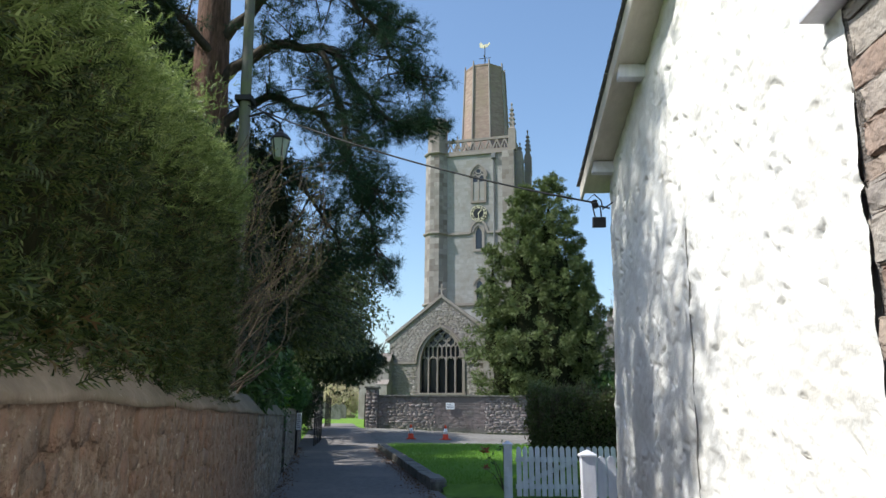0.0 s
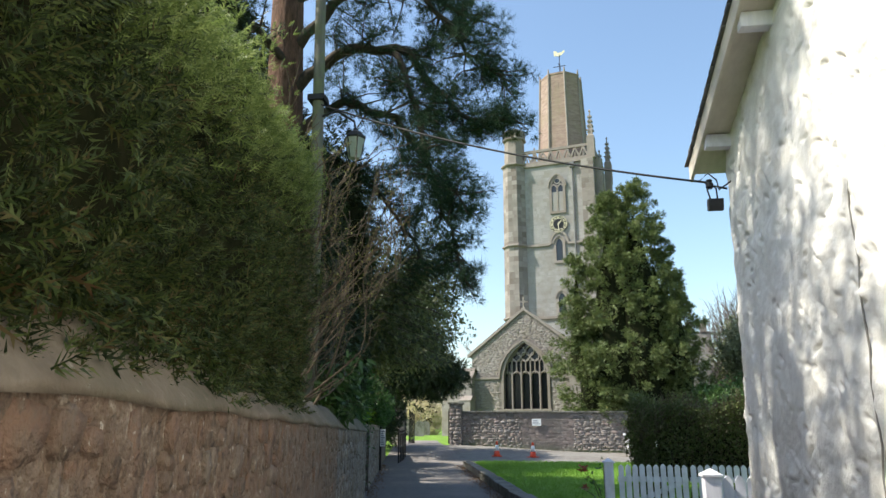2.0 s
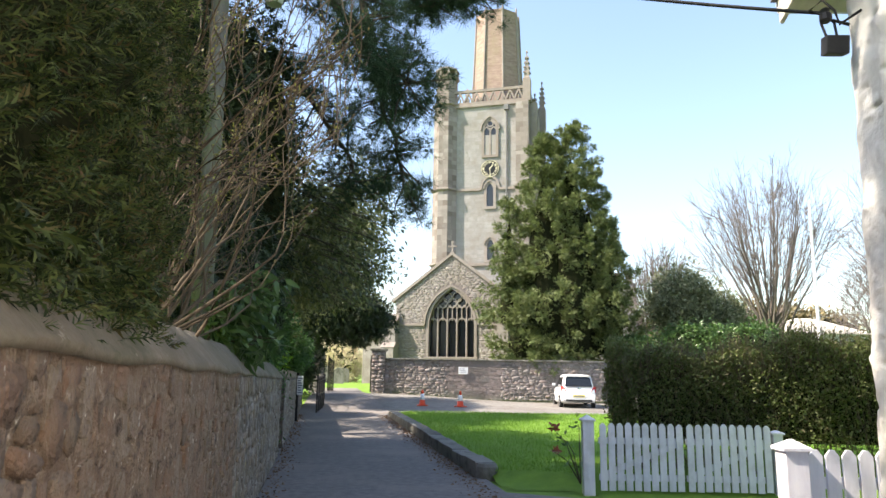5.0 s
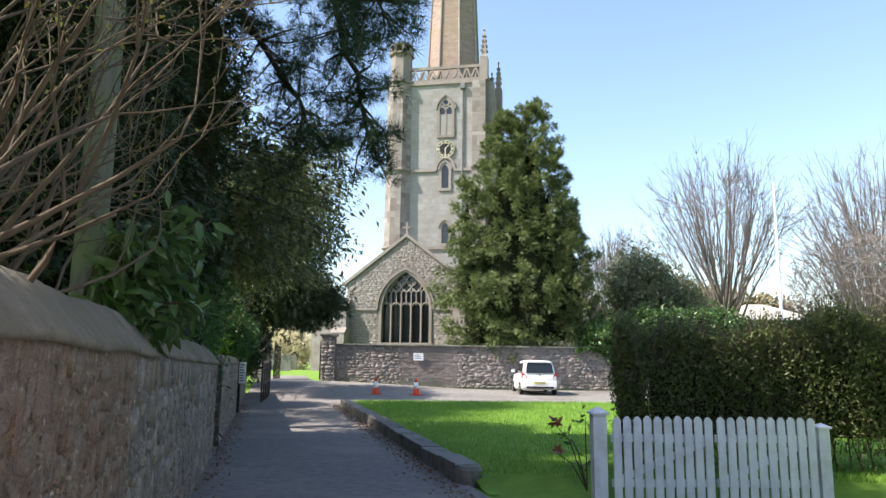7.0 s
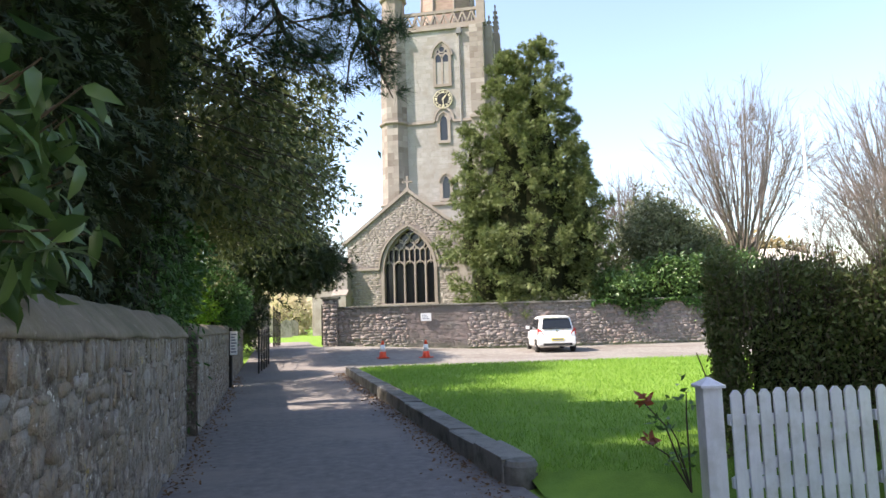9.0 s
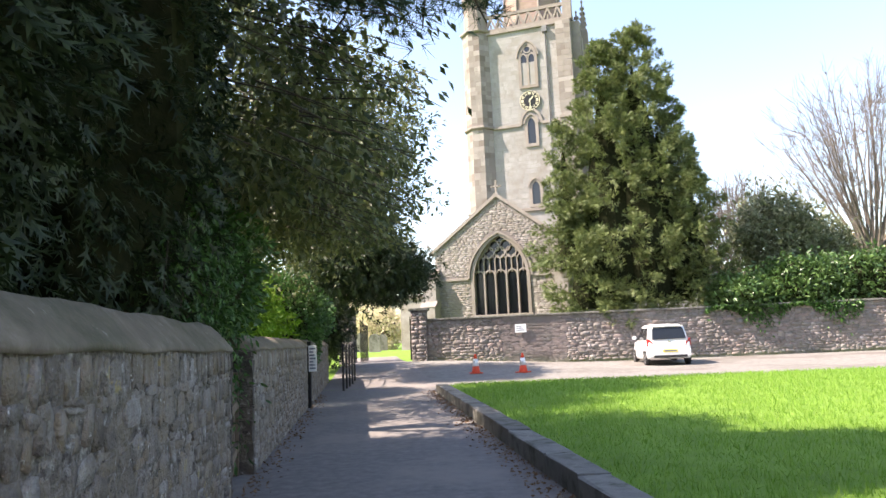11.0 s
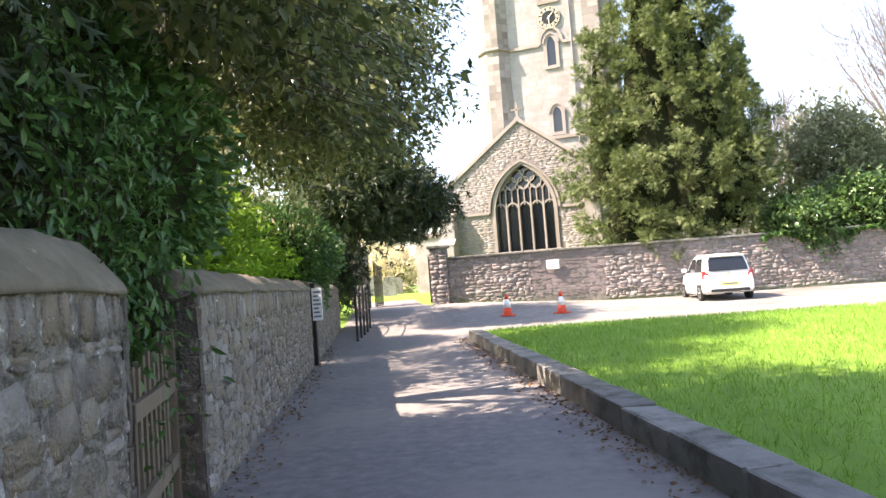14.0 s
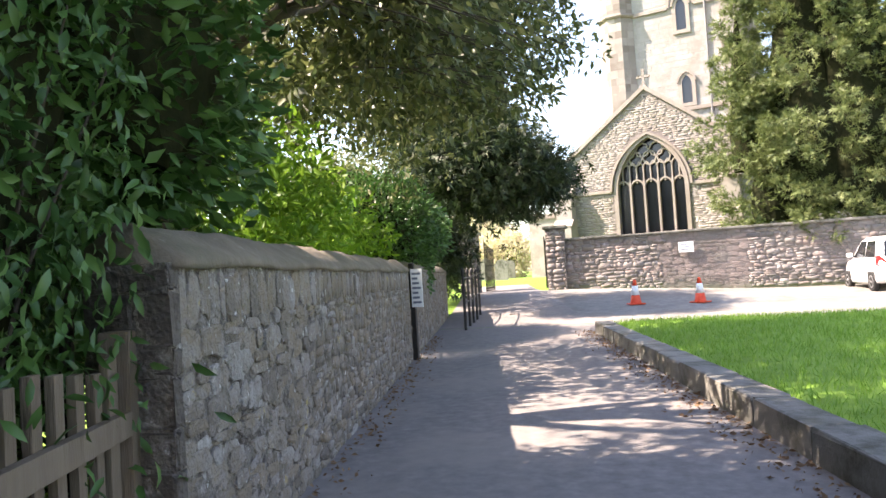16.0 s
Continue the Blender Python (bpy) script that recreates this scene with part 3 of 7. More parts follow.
# ---- stones ----
def unit_stone(sides=8, cheap=False):
    """One rough facing stone in a unit square, its face towards -y."""
    a = np.sort(np.arange(sides) * 2 * np.pi / sides + np.pi / 4 + RNG.normal(0, 0.16, sides))
    c, s = np.cos(a), np.sin(a)
    k = 0.5 / (np.abs(c) ** 5 + np.abs(s) ** 5) ** 0.2 * RNG.uniform(0.86, 1.08, sides)
    k[int(RNG.integers(0, sides))] *= RNG.uniform(0.7, 1.0)
    x, z = c * k, s * k
    rings = [(1.0, 0.3), (0.99, -0.75), (0.94, -0.98)] if not cheap else [(1.0, 0.3), (0.97, -0.92)]
    v = []
    for g, y in rings:
        v += [(x[i] * g, y + (RNG.uniform(-0.25, 0.2) if y < 0 else 0), z[i] * g) for i in range(sides)]
    v.append((RNG.uniform(-0.1, 0.1), -0.95 + RNG.uniform(-0.12, 0.12), RNG.uniform(-0.1, 0.1)))
    f = []
    for r in range(len(rings) - 1):
        for i in range(sides):
            j = (i + 1) % sides
            p, q, s2, t = r * sides + i, r * sides + j, (r + 1) * sides + j, (r + 1) * sides + i
            f += [(p, q, s2), (p, s2, t)]
    last = (len(rings) - 1) * sides
    f += [(last + i, last + (i + 1) % sides, len(v) - 1) for i in range(sides)]
    return np.array(v), np.array(f)


def courses(length, top, hmin, hmax, lmin, lmax, tall_top=0.0, clear=None, wild=0.0):
    """Rough courses: (along, height, width, tall) of each stone's middle."""
    rows, z = [], 0.0
    while z < top - 0.03:
        h = RNG.uniform(hmin, hmax)
        end = tall_top and z + h > top - tall_top
        h = min(h if not end else tall_top, top - z)
        if top - z - h < 0.05:
            h = top - z
        u = -RNG.uniform(0, 0.1)
        while u < length:
            w = RNG.uniform(lmin, lmax) * (0.5 if end else 1.0)
            u1 = min(u + w, length)
            if u1 - max(u, 0) > 0.03:
                hh = h * RNG.uniform(0.86, 1.0)
                if not end and w > 0.12 and RNG.uniform() < 0.3:
                    for sgn in (-1, 1):
                        c = ((max(u, 0) + u1) / 2, z + h / 2 + sgn * h * 0.25)
                        if clear is None or not clear(*c):
                            rows.append((*c, (u1 - max(u, 0)) * RNG.uniform(0.75, 1.0), h * 0.5))
                    u = u1
                    continue
                if wild and not end:
                    hh *= RNG.uniform(0.8, 1.0 + wild)
                c = ((max(u, 0) + u1) / 2, min(z + h / 2 + RNG.uniform(-0.008, 0.008) + wild * 0.25 * h * RNG.normal(), top - hh / 2 - 0.01))
                if clear is None or not clear(*c):
                    rows.append((*c, u1 - max(u, 0), hh))
            u = u1
        z += h
    return rows


STONES = [unit_stone() for _ in range(14)]
CHEAP = [unit_stone(8, True) for _ in range(14)]


def lay(rows, place, depth, near, parent, material, rest_material, rest_name, fill=1.0, turn=0.05):
    """Stones as pieces where near(u, z), the others joined. place(u, z) gives the pose of the wall's face there."""
    shared = {}
    vs, fs, n = [], [], 0
    for k, (u, z, w, h) in enumerate(rows):
        m = place(u, z) @ Matrix.Rotation(RNG.normal(0, turn), 4, "Y") @ Matrix.Diagonal((w * fill, depth * RNG.uniform(0.3, 1.25), h * fill, 1))
        i = int(RNG.integers(0, 14))
        if near(u, z):
            if i not in shared:
                me = mesh_np("stone", *STONES[i])
                me.materials.append(material)
                shared[i] = me
            ob = new("stone", shared[i])
            ob.parent = parent
            ob.matrix_parent_inverse = Matrix.Translation(-BASE.get(parent.name, Vector()))
            ob.matrix_basis = m
        else:
            v, f = CHEAP[i]
            mm = np.array(m)
            vs.append(v @ mm[:3, :3].T + mm[:3, 3])
            fs.append(f + n)
            n += len(v)
    if vs:
        r = part(rest_name, mesh_np(rest_name, np.concatenate(vs), np.concatenate(fs)), rest_material, parent)
        r["kind"] = "stuff"


WALL_TURN = math.atan2(1, -0.203)
WALL_RUN = math.hypot(1, 0.203)


def wall_top(y):
    return 1.33 - 0.0112 * min(max(y - 1.5, -2), 10)


def garden_wall(name, y0, y1, label, near, material, rest_material, stones=(0.07, 0.19, 0.08, 0.3, 0.19), hump=1.0, back=-0.36, mortar=M_MORTAR, bury=-0.013):
    bm = bmesh.new()
    n = max(2, int((y1 - y0) / 0.5))
    prev = None
    for i in range(n + 1):
        y = y0 + (y1 - y0) * i / n
        ring = [bm.verts.new((wx(y, o), y, z)) for o, z in ((-0.06, -0.15), (-0.06, wall_top(y)), (back, wall_top(y)), (back, -0.15))]
        if prev:
            for a in range(4):
                bm.faces.new((prev[a], prev[(a + 1) % 4], ring[(a + 1) % 4], ring[a]))
        else:
            bm.faces.new(ring)
        prev = ring
    bm.faces.new(prev[::-1])
    w = solid(name, bm, mortar, label, "wall", "structure")
    # rough mortar that laps over the stones
    ny, nz = int((y1 - y0) / 0.032), 42
    ys, ts = np.meshgrid(np.linspace(y0, y1, ny + 1), np.linspace(0, 1, nz + 1))
    zs = -0.1 + ts * (1.43 - 0.0112 * np.clip(ys - 1.5, -2, 10))
    lump = np.array([0.014 * noise.noise(Vector((a * 4.3, b * 4.3, 2))) + 0.012 * noise.noise(Vector((a * 11, b * 11, 7))) + 0.007 * noise.noise(Vector((a * 27, b * 27, 4)))
                     for a, b in zip(ys.ravel(), zs.ravel())]).reshape(ys.shape)
    ix = np.arange(ys.size).reshape(ys.shape)
    part("mortar_face", mesh_np("mortar_face", np.stack([-0.40 - 0.203 * ys + bury + lump * (0.4 + 0.6 * np.minimum(1, 8 * (1 - ts))), ys, zs], -1).reshape(-1, 3),
         np.stack([ix[:-1, :-1], ix[:-1, 1:], ix[1:, 1:], ix[1:, :-1]], -1).reshape(-1, 4)), mortar, w, smooth=True)
    # mortar coping, humped, with soft edges
    bm = bmesh.new()
    prev = None
    prof = [(0.006, -0.012), (0.008, 0.01), (-0.004, 0.03), (-0.1, 0.03 + 0.075 * hump), (-0.17, 0.03 + 0.12 * hump), (-0.22, 0.03 + 0.125 * hump), (back, 0.07), (back - 0.01, -0.012)]
    n = max(4, int((y1 - y0) / 0.16))
    for i in range(n + 1):
        y = y0 - 0.01 + (y1 - y0 + 0.02) * i / n
        ring = [bm.verts.new((wx(y, o + 0.006 * math.sin(y * 9 + o * 20) + RNG.normal(0, 0.004)), y, wall_top(y) + z + 0.008 * math.sin(y * 5.3 + 3 * o) + (RNG.normal(0, 0.004) if z > 0 else 0))) for o, z in prof]
        if prev:
            for a in range(len(prof)):
                b = (a + 1) % len(prof)
                bm.faces.new((prev[a], prev[b], ring[b], ring[a]))
        else:
            bm.faces.new(ring)
        prev = ring
    bm.faces.new(prev[::-1])
    part("coping", bm, M_COPING, w, "smooth grey-brown mortar coping", smooth=True)
    rows = courses((y1 - y0) * WALL_RUN, 1.0, *stones, wild=0.55)

    def place(u, z):
        y = y0 + u / WALL_RUN
        return Matrix.Translation((wx(y, -0.02), y, z * wall_top(y))) @ Matrix.Rotation(WALL_TURN, 4, "Z")
    rows = [(u, z, a, b * wall_top(y0 + u / WALL_RUN)) for u, z, a, b in rows]
    lay(rows, place, 0.017, lambda u, z: near(y0 + u / WALL_RUN, z), w, material, rest_material, "stones", 1.0, 0.1)
    return w


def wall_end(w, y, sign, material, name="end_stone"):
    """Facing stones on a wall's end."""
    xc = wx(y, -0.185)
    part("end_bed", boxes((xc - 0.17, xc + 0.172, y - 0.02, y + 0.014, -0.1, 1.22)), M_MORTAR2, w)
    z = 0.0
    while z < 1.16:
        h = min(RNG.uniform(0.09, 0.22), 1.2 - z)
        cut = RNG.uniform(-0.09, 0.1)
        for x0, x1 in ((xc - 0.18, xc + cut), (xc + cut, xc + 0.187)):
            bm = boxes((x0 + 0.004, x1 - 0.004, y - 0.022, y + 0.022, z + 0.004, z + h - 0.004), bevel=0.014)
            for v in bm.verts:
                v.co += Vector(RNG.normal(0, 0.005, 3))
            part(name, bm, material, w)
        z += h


wall_a = garden_wall("wall_1", -13, 5.2, "long brown rubble garden wall with mortar coping", lambda y, z: 1.8 < y < 3.9, M_STONE, M_STONE_J, (0.035, 0.1, 0.05, 0.2, 0.0), 1.5, bury=-0.009)
wall_d = garden_wall("wall_5", 5.2, 11.38, "grey rubble garden wall spotted with ochre lichen", lambda y, z: 8.6 < y < 10.2, M_STONE2, M_STONE2_J, (0.04, 0.13, 0.06, 0.27, 0.15), 1.5, mortar=M_MORTAR2)
wall_b = garden_wall("wall_2", 12.58, 19.55, "grey rubble garden wall with sloped coping", lambda y, z: y < 14.4, M_STONE2, M_STONE2_J, (0.035, 0.1, 0.08, 0.28, 0.17), mortar=M_MORTAR2, bury=-0.016)
wall_c = garden_wall("wall_3", 20.3, 28.5, "rubble garden wall beyond the notice post", lambda y, z: False, M_STONE2, M_STONE2_J, mortar=M_MORTAR2)
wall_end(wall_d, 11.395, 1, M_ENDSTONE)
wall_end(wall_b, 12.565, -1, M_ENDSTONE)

# ---- churchyard wall ----
FY = 33.6
yard = thing("wall_4", (2, FY, 0.3), "grey-purple rubble churchyard wall with flat coping", "wall", kind="structure")
bm = bmesh.new()
box(bm, -3.42, 40, FY + 0.02, FY + 0.42, -0.2, 2.05)
part("wall_core", bm, M_GABLEBASE, yard)
rows = courses(20, 1.85, 0.055, 0.16, 0.1, 0.42, wild=0.4)
lay(rows, lambda u, z: Matrix.Translation((-3.42 + u, FY + 0.02, 0.2 + z)), 0.018, lambda u, z: 3.0 < u < 5.6 and z < 1.9, yard, M_FARSTONE, M_FARSTONE, "stones", 1.08)
x = -3.42
while x < 18:
    ln = RNG.uniform(0.5, 0.9)
    bm = bmesh.new()
    box(bm, x + 0.004, x + ln - 0.004, FY - 0.06, FY + 0.5, 2.05, 2.12 + RNG.uniform(-0.01, 0.012), bevel=0.018)
    part("coping_stone", bm, M_KERB, yard)
    x += ln
pier = thing("gate_pier", (-3.75, FY + 0.2, 0.4), "square rubble gate pier with a flat stone cap", "gate pier")
bm = boxes((-4.04, -3.42, FY - 0.12, FY + 0.5, 0.1, 2.46))
part("shaft", bm, M_GABLEBASE, pier)
rows = courses(0.62, 2.1, 0.1, 0.2, 0.16, 0.4)
lay(rows, lambda u, z: Matrix.Translation((-4.04 + u, FY - 0.12, 0.36 + z)), 0.03, lambda u, z: False, pier, M_FARSTONE, M_FARSTONE, "rubble_facing")
bm = boxes((-4.12, -3.34, FY - 0.2, FY + 0.58, 2.46, 2.56), bevel=0.02)
part("cap", bm, M_KERB, pier, "flat weathered stone cap")
far_pier = copy_thing(pier, Matrix.Translation((-6.75, FY + 0.3, 0.4)))

# ---- house ----
HX, HY = 2.5, 4.05
house = thing("house", (HX + 2, 0, 0), "whitewashed rendered cottage with overhanging slate roof", "house")


def rubbly_wall(y0, y1, z1fn, nx, nz):
    """Uneven limewashed face towards -x, leaning in a little at its foot, with pits and trowel ridges."""
    ys, ts = np.linspace(y0, y1, nx + 1), np.linspace(0, 1, nz + 1)
    tops = np.array([z1fn(y) for y in ys])
    Y, T = np.meshgrid(ys, ts)
    Z = -0.1 + (tops[None] + 0.1) * T
    lump = np.array([0.02 * noise.noise(Vector((y * 3.1, z * 3.1, 1))) + 0.011 * noise.noise(Vector((y * 8.3, z * 8.3, 5))) + 0.006 * noise.noise(Vector((y * 21, z * 21, 9)))
                     for y, z in zip(Y.ravel(), Z.ravel())]).reshape(Y.shape)
    for _ in range(620):
        cy, cz, a = RNG.uniform(y0, y1), RNG.uniform(0, 4.6), RNG.normal(0.35, 0.5)
        ln, wd, dp = RNG.uniform(0.015, 0.06), RNG.uniform(0.008, 0.016), RNG.choice([0.018, 0.032, 0.045, -0.012])
        u, v = (Y - cy) * math.cos(a) + (Z - cz) * math.sin(a), -(Y - cy) * math.sin(a) + (Z - cz) * math.cos(a)
        lump += dp * np.exp(-(u / ln) ** 2 - (v / wd) ** 2)
    edge = np.clip((Y - (y1 - 0.14)) / 0.14, 0, 1) ** 2 * 0.035
    X = HX - 0.09 * (1 - Z / 3.9) + lump + edge
    idx = np.arange((nx + 1) * (nz + 1)).reshape(nz + 1, nx + 1)
    f = np.stack([idx[:-1, :-1], idx[1:, :-1], idx[1:, 1:], idx[:-1, 1:]], -1).reshape(-1, 4)
    return mesh_np("side_wall", np.stack([X, Y, Z], -1).reshape(-1, 3), f)


def roof_z(y):
    return 3.77 + 0.31 * (HY - max(y, -6.0 - y))


wall = part("side_wall", rubbly_wall(-0.49, HY, roof_z, 280, 260), M_RENDER, house, "lumpy white limewashed render, cracked and pitted", smooth=True)
bm = boxes((HX + 0.05, 9, -12, HY - 0.03, -0.1, 3.7))
part("wall_core", bm, M_RENDER, house)
bm = bmesh.new()
prism(bm, [(-12, 3.65), (HY - 0.03, 3.7), (HY - 0.03, 3.76), (-3.0, roof_z(-3.0) - 0.03), (-12, roof_z(-12) - 0.03)], -9, -HX - 0.055, Matrix(((0, -1, 0, 0), (1, 0, 0, 0), (0, 0, 1, 0), (0, 0, 0, 1))))
part("gable", bm, M_RENDER, house)
part("near_wall", boxes((HX - 0.03, HX + 0.1, -12, -1.3, -0.1, 3.6)), M_RENDER, house)
# quoins and lintel at the side opening
z = -0.1
while z < 2.88:
    h = min(RNG.uniform(0.09, 0.2), 2.93 - z)
    face = HX - 0.09 * (1 - (z + h / 2) / 3.9)
    y = -0.5 + RNG.uniform(-0.05, 0.03)
    while y > -1.2:
        ln = RNG.uniform(0.14, 0.36)
        bm = bmesh.new()
        box(bm, face - RNG.uniform(-0.012, 0.012), HX + 0.2, y - ln + 0.006, y - 0.006, z + 0.006, z + h - 0.006, bevel=0.014)
        bmesh.ops.subdivide_edges(bm, edges=bm.edges, cuts=1)
        for v in bm.verts:
            v.co += Vector(RNG.normal(0, 0.006, 3))
        part("quoin_stone", bm, M_QUOIN, house)
        y -= ln
    z += h
part("quoin_bed", boxes((HX - 0.02, HX + 0.1, -1.3, -0.47, -0.1, 2.95)), M_MORTAR2, house)
part("lintel", boxes((HX - 0.14, HX + 0.2, -1.35, -0.36, 2.94, 3.08), bevel=0.012), M_WHITE, house, "white painted lintel board")
part("crack", tube_mesh("crack", [[((HX - 0.035 - 0.09 * (1 - (0.4 + k * 0.16) / 3.9) + 0.032, 1.58 + 0.018 * math.sin(k * 2.1), 0.4 + k * 0.16), 0.006) for k in range(15)]], 4), M_CRACK, house)
# roof: slab, barge board, soffit, purlin ends
OX = 0.22


def slope_box(x0, x1, y0, y1, dz0, dz1, bevel=0.0):
    bm = bmesh.new()
    ys = [y0, y1]
    vs = [bm.verts.new((x, y, roof_z(y) + d)) for d in (dz0, dz1) for x in (x0, x1) for y in ys]
    for q in ((0, 1, 3, 2), (4, 6, 7, 5), (0, 4, 5, 1), (2, 3, 7, 6), (0, 2, 6, 4), (1, 5, 7, 3)):
        bm.faces.new([vs[i] for i in q])
    if bevel:
        bmesh.ops.bevel(bm, geom=list(bm.edges), offset=bevel, segments=2, affect="EDGES")
    return bm


part("soffit", slope_box(HX - OX, HX + 0.02, -3.0, HY + 0.26, 0.0, 0.03), M_BARGE, house, "cream painted boarded soffit")
part("barge_board", slope_box(HX - OX - 0.03, HX - OX, -3.0, HY + 0.3, -0.06, 0.12, 0.006), M_BARGE, house, "cream painted barge board")
part("gutter", boxes((HX - OX - 0.02, 9, HY + 0.26, HY + 0.36, 3.72, 3.82), bevel=0.025), M_WHITE, house)
for yy in (3.78, 2.48, 1.15, -0.4):
    part("purlin_end", boxes((HX - OX, HX + 0.02, yy - 0.05, yy + 0.05, roof_z(yy) - 0.12, roof_z(yy) + 0.0), bevel=0.008), M_WHITE, house)
yy = HY + 0.34
k = 0
while yy > -3.0:
    bm = bmesh.new()
    z0, z1 = roof_z(yy) + 0.145, roof_z(yy - 0.3) + 0.125
    vs = [bm.verts.new(c) for c in ((HX - OX - 0.06, yy, z0), (9, yy, z0), (9, yy - 0.3, z1), (HX - OX - 0.06, yy - 0.3, z1),
                                    (HX - OX - 0.06, yy, z0 - 0.014), (9, yy, z0 - 0.014), (9, yy - 0.3, z1 - 0.014), (HX - OX - 0.06, yy - 0.3, z1 - 0.014))]
    for q in ((0, 1, 2, 3), (7, 6, 5, 4), (0, 4, 5, 1), (2, 6, 7, 3), (0, 3, 7, 4), (1, 5, 6, 2)):
        bm.faces.new([vs[i] for i in q])
    part("slate_course", bm, M_SLATE, house)
    yy -= 0.2
    k += 1
part("roof_deck", slope_box(HX - OX, 9, -3.0, HY + 0.3, 0.03, 0.115), M_BARGE, house)
part("rear_roof", slope_box(HX - OX, 9, -12, -3.0, 0.0, 0.15), M_SLATE, house)

# flood lamp and cable bracket at the corner
flood = thing("flood_lamp", (2.36, 3.95, 3.16), "small black flood lamp on a bracket at the house corner", "lamp")
part("lamp_head", boxes((-0.066, 0.066, -0.04, 0.04, -0.055, 0.055), m=Matrix.Translation((2.36, 3.93, 3.25)) @ Matrix.Rotation(0.2, 4, "X"), bevel=0.01), M_PLASTIC, flood)
part("lamp_lens", boxes((-0.056, 0.056, 0.04, 0.046, -0.043, 0.043), m=Matrix.Translation((2.36, 3.93, 3.25)) @ Matrix.Rotation(0.2, 4, "X")), M_CLEARLENS, flood, "clear front lens")
part("bracket", tube_mesh("bracket", [[((2.33, 3.95, 3.3), 0.008), ((2.31, 3.97, 3.42), 0.008), ((2.36, 3.98, 3.45), 0.008)], [((2.39, 3.95, 3.3), 0.008), ((2.39, 3.97, 3.42), 0.008), ((2.36, 3.98, 3.45), 0.008), ((2.49, 3.99, 3.42), 0.011)]]), M_IRON, flood)
part("insulator", lathe(bmesh.new(), [(0.02, 0), (0.035, 0.015), (0.035, 0.05), (0.02, 0.065), (0.03, 0.08), (0.02, 0.09)], 10, Matrix.Translation((2.33, 3.95, 3.41))), M_PLASTIC, flood)


def sag(a, b, drop, n=24):
    a, b = Vector(a), Vector(b)
    return [tuple(a.lerp(b, i / n) - Vector((0, 0, drop * 4 * (i / n) * (1 - i / n)))) for i in range(n + 1)]


cable = [(p, 0.011) for p in sag((2.33, 3.95, 3.47), (-2.28, 6.2, 5.7), 0.14)]
solid("overhead_cable", tube_mesh("overhead_cable", [cable, [((2.33, 3.95, 3.45), 0.008), ((2.25, 3.97, 3.5), 0.008), ((2.33, 3.97, 3.57), 0.008), ((2.4, 3.97, 3.5), 0.008), ((2.41, 3.95, 3.4), 0.008), ((2.5, 3.87, 3.45), 0.008)]], 6),
      M_IRON, "black overhead cable slung from the house to the pole", "cable")

# ---- church ----
CH = Matrix.Translation((-0.31, 40.15, 0)) @ Matrix.Rotation(radians(-13.5), 4, "Z")
church = thing("church", (-0.31, 40.15, 0.6), "medieval stone church with crossing tower and cut-off spire", "church")


def cpart(name, bm, material, parent=church, label="", smooth=False):
    me = to_mesh(name, bm)
    me.transform(CH)
    return part(name, me, material, parent, label, smooth)


def arch(cx, half, spring, top, n=10):
    """Points of a pointed arch from the right springing over to the left."""
    rise_ = top - spring
    c = (rise_ ** 2 - half ** 2) / (2 * half)
    r = half + c
    a = math.atan2(rise_, c)
    right = [(cx - c + r * math.cos(a * i / n), spring + r * math.sin(a * i / n)) for i in range(n + 1)]
    left = [(2 * cx - x, z) for x, z in right[::-1]][1:]
    return right + left


def bar(bm, pts, w, y0, y1):
    """A moulding of width w along points in x and z, mitred at the bends."""
    p = np.array(pts, float)
    keep = np.r_[True, np.linalg.norm(np.diff(p, axis=0), axis=1) > 1e-5]
    p = p[keep]
    loop = len(p) > 3 and np.linalg.norm(p[0] - p[-1]) < 1e-4
    d = unit(np.diff(p, axis=0))
    nrm = np.stack([-d[:, 1], d[:, 0]], 1)
    before = np.vstack([nrm[-1:] if loop else nrm[:1], nrm])
    after = np.vstack([nrm, nrm[:1] if loop else nrm[-1:]])
    m = unit(before + after)
    m = m / np.clip((m * after).sum(1, keepdims=True), 0.4, 1)
    rings = []
    for q, n in zip(p, m):
        rings.append([bm.verts.new((q[0] + s * n[0] * w / 2, y, q[1] + s * n[1] * w / 2)) for s, y in ((1, y0), (-1, y0), (-1, y1), (1, y1))])
    for a, b in zip(rings, rings[1:]):
        for i in range(4):
            bm.faces.new((a[i], a[(i + 1) % 4], b[(i + 1) % 4], b[i]))
    if not loop:
        bm.faces.new(rings[0][::-1])
        bm.faces.new(rings[-1])
    return bm


GW, EAVE, APEX = 3.4, 5.75, 8.35          # half width, eaves and apex of the chancel gable
WC, WHALF, SILL, SPRING, WTOP = 0.0, 1.43, 2.40, 4.15, 6.42
warch = arch(WC, WHALF, SPRING, WTOP, 12)
mid = len(warch) // 2
bm = bmesh.new()
rr = warch[:mid + 1]
prism(bm, [(WC + WHALF, SILL), (GW, SILL), (GW, EAVE), (0, APEX), rr[-1]] + rr[-2::-1], 0, 0.8)
prism(bm, [(-x, z) for x, z in [(WC + WHALF, SILL), (GW, SILL), (GW, EAVE), (0, APEX), rr[-1]] + rr[-2::-1]][::-1], 0, 0.8)
box(bm, -GW, GW, 0, 0.8, 0.2, SILL)
chancel = cpart("chancel_wall", bm, M_GABLEBASE, church, "rubble chancel gable wall")


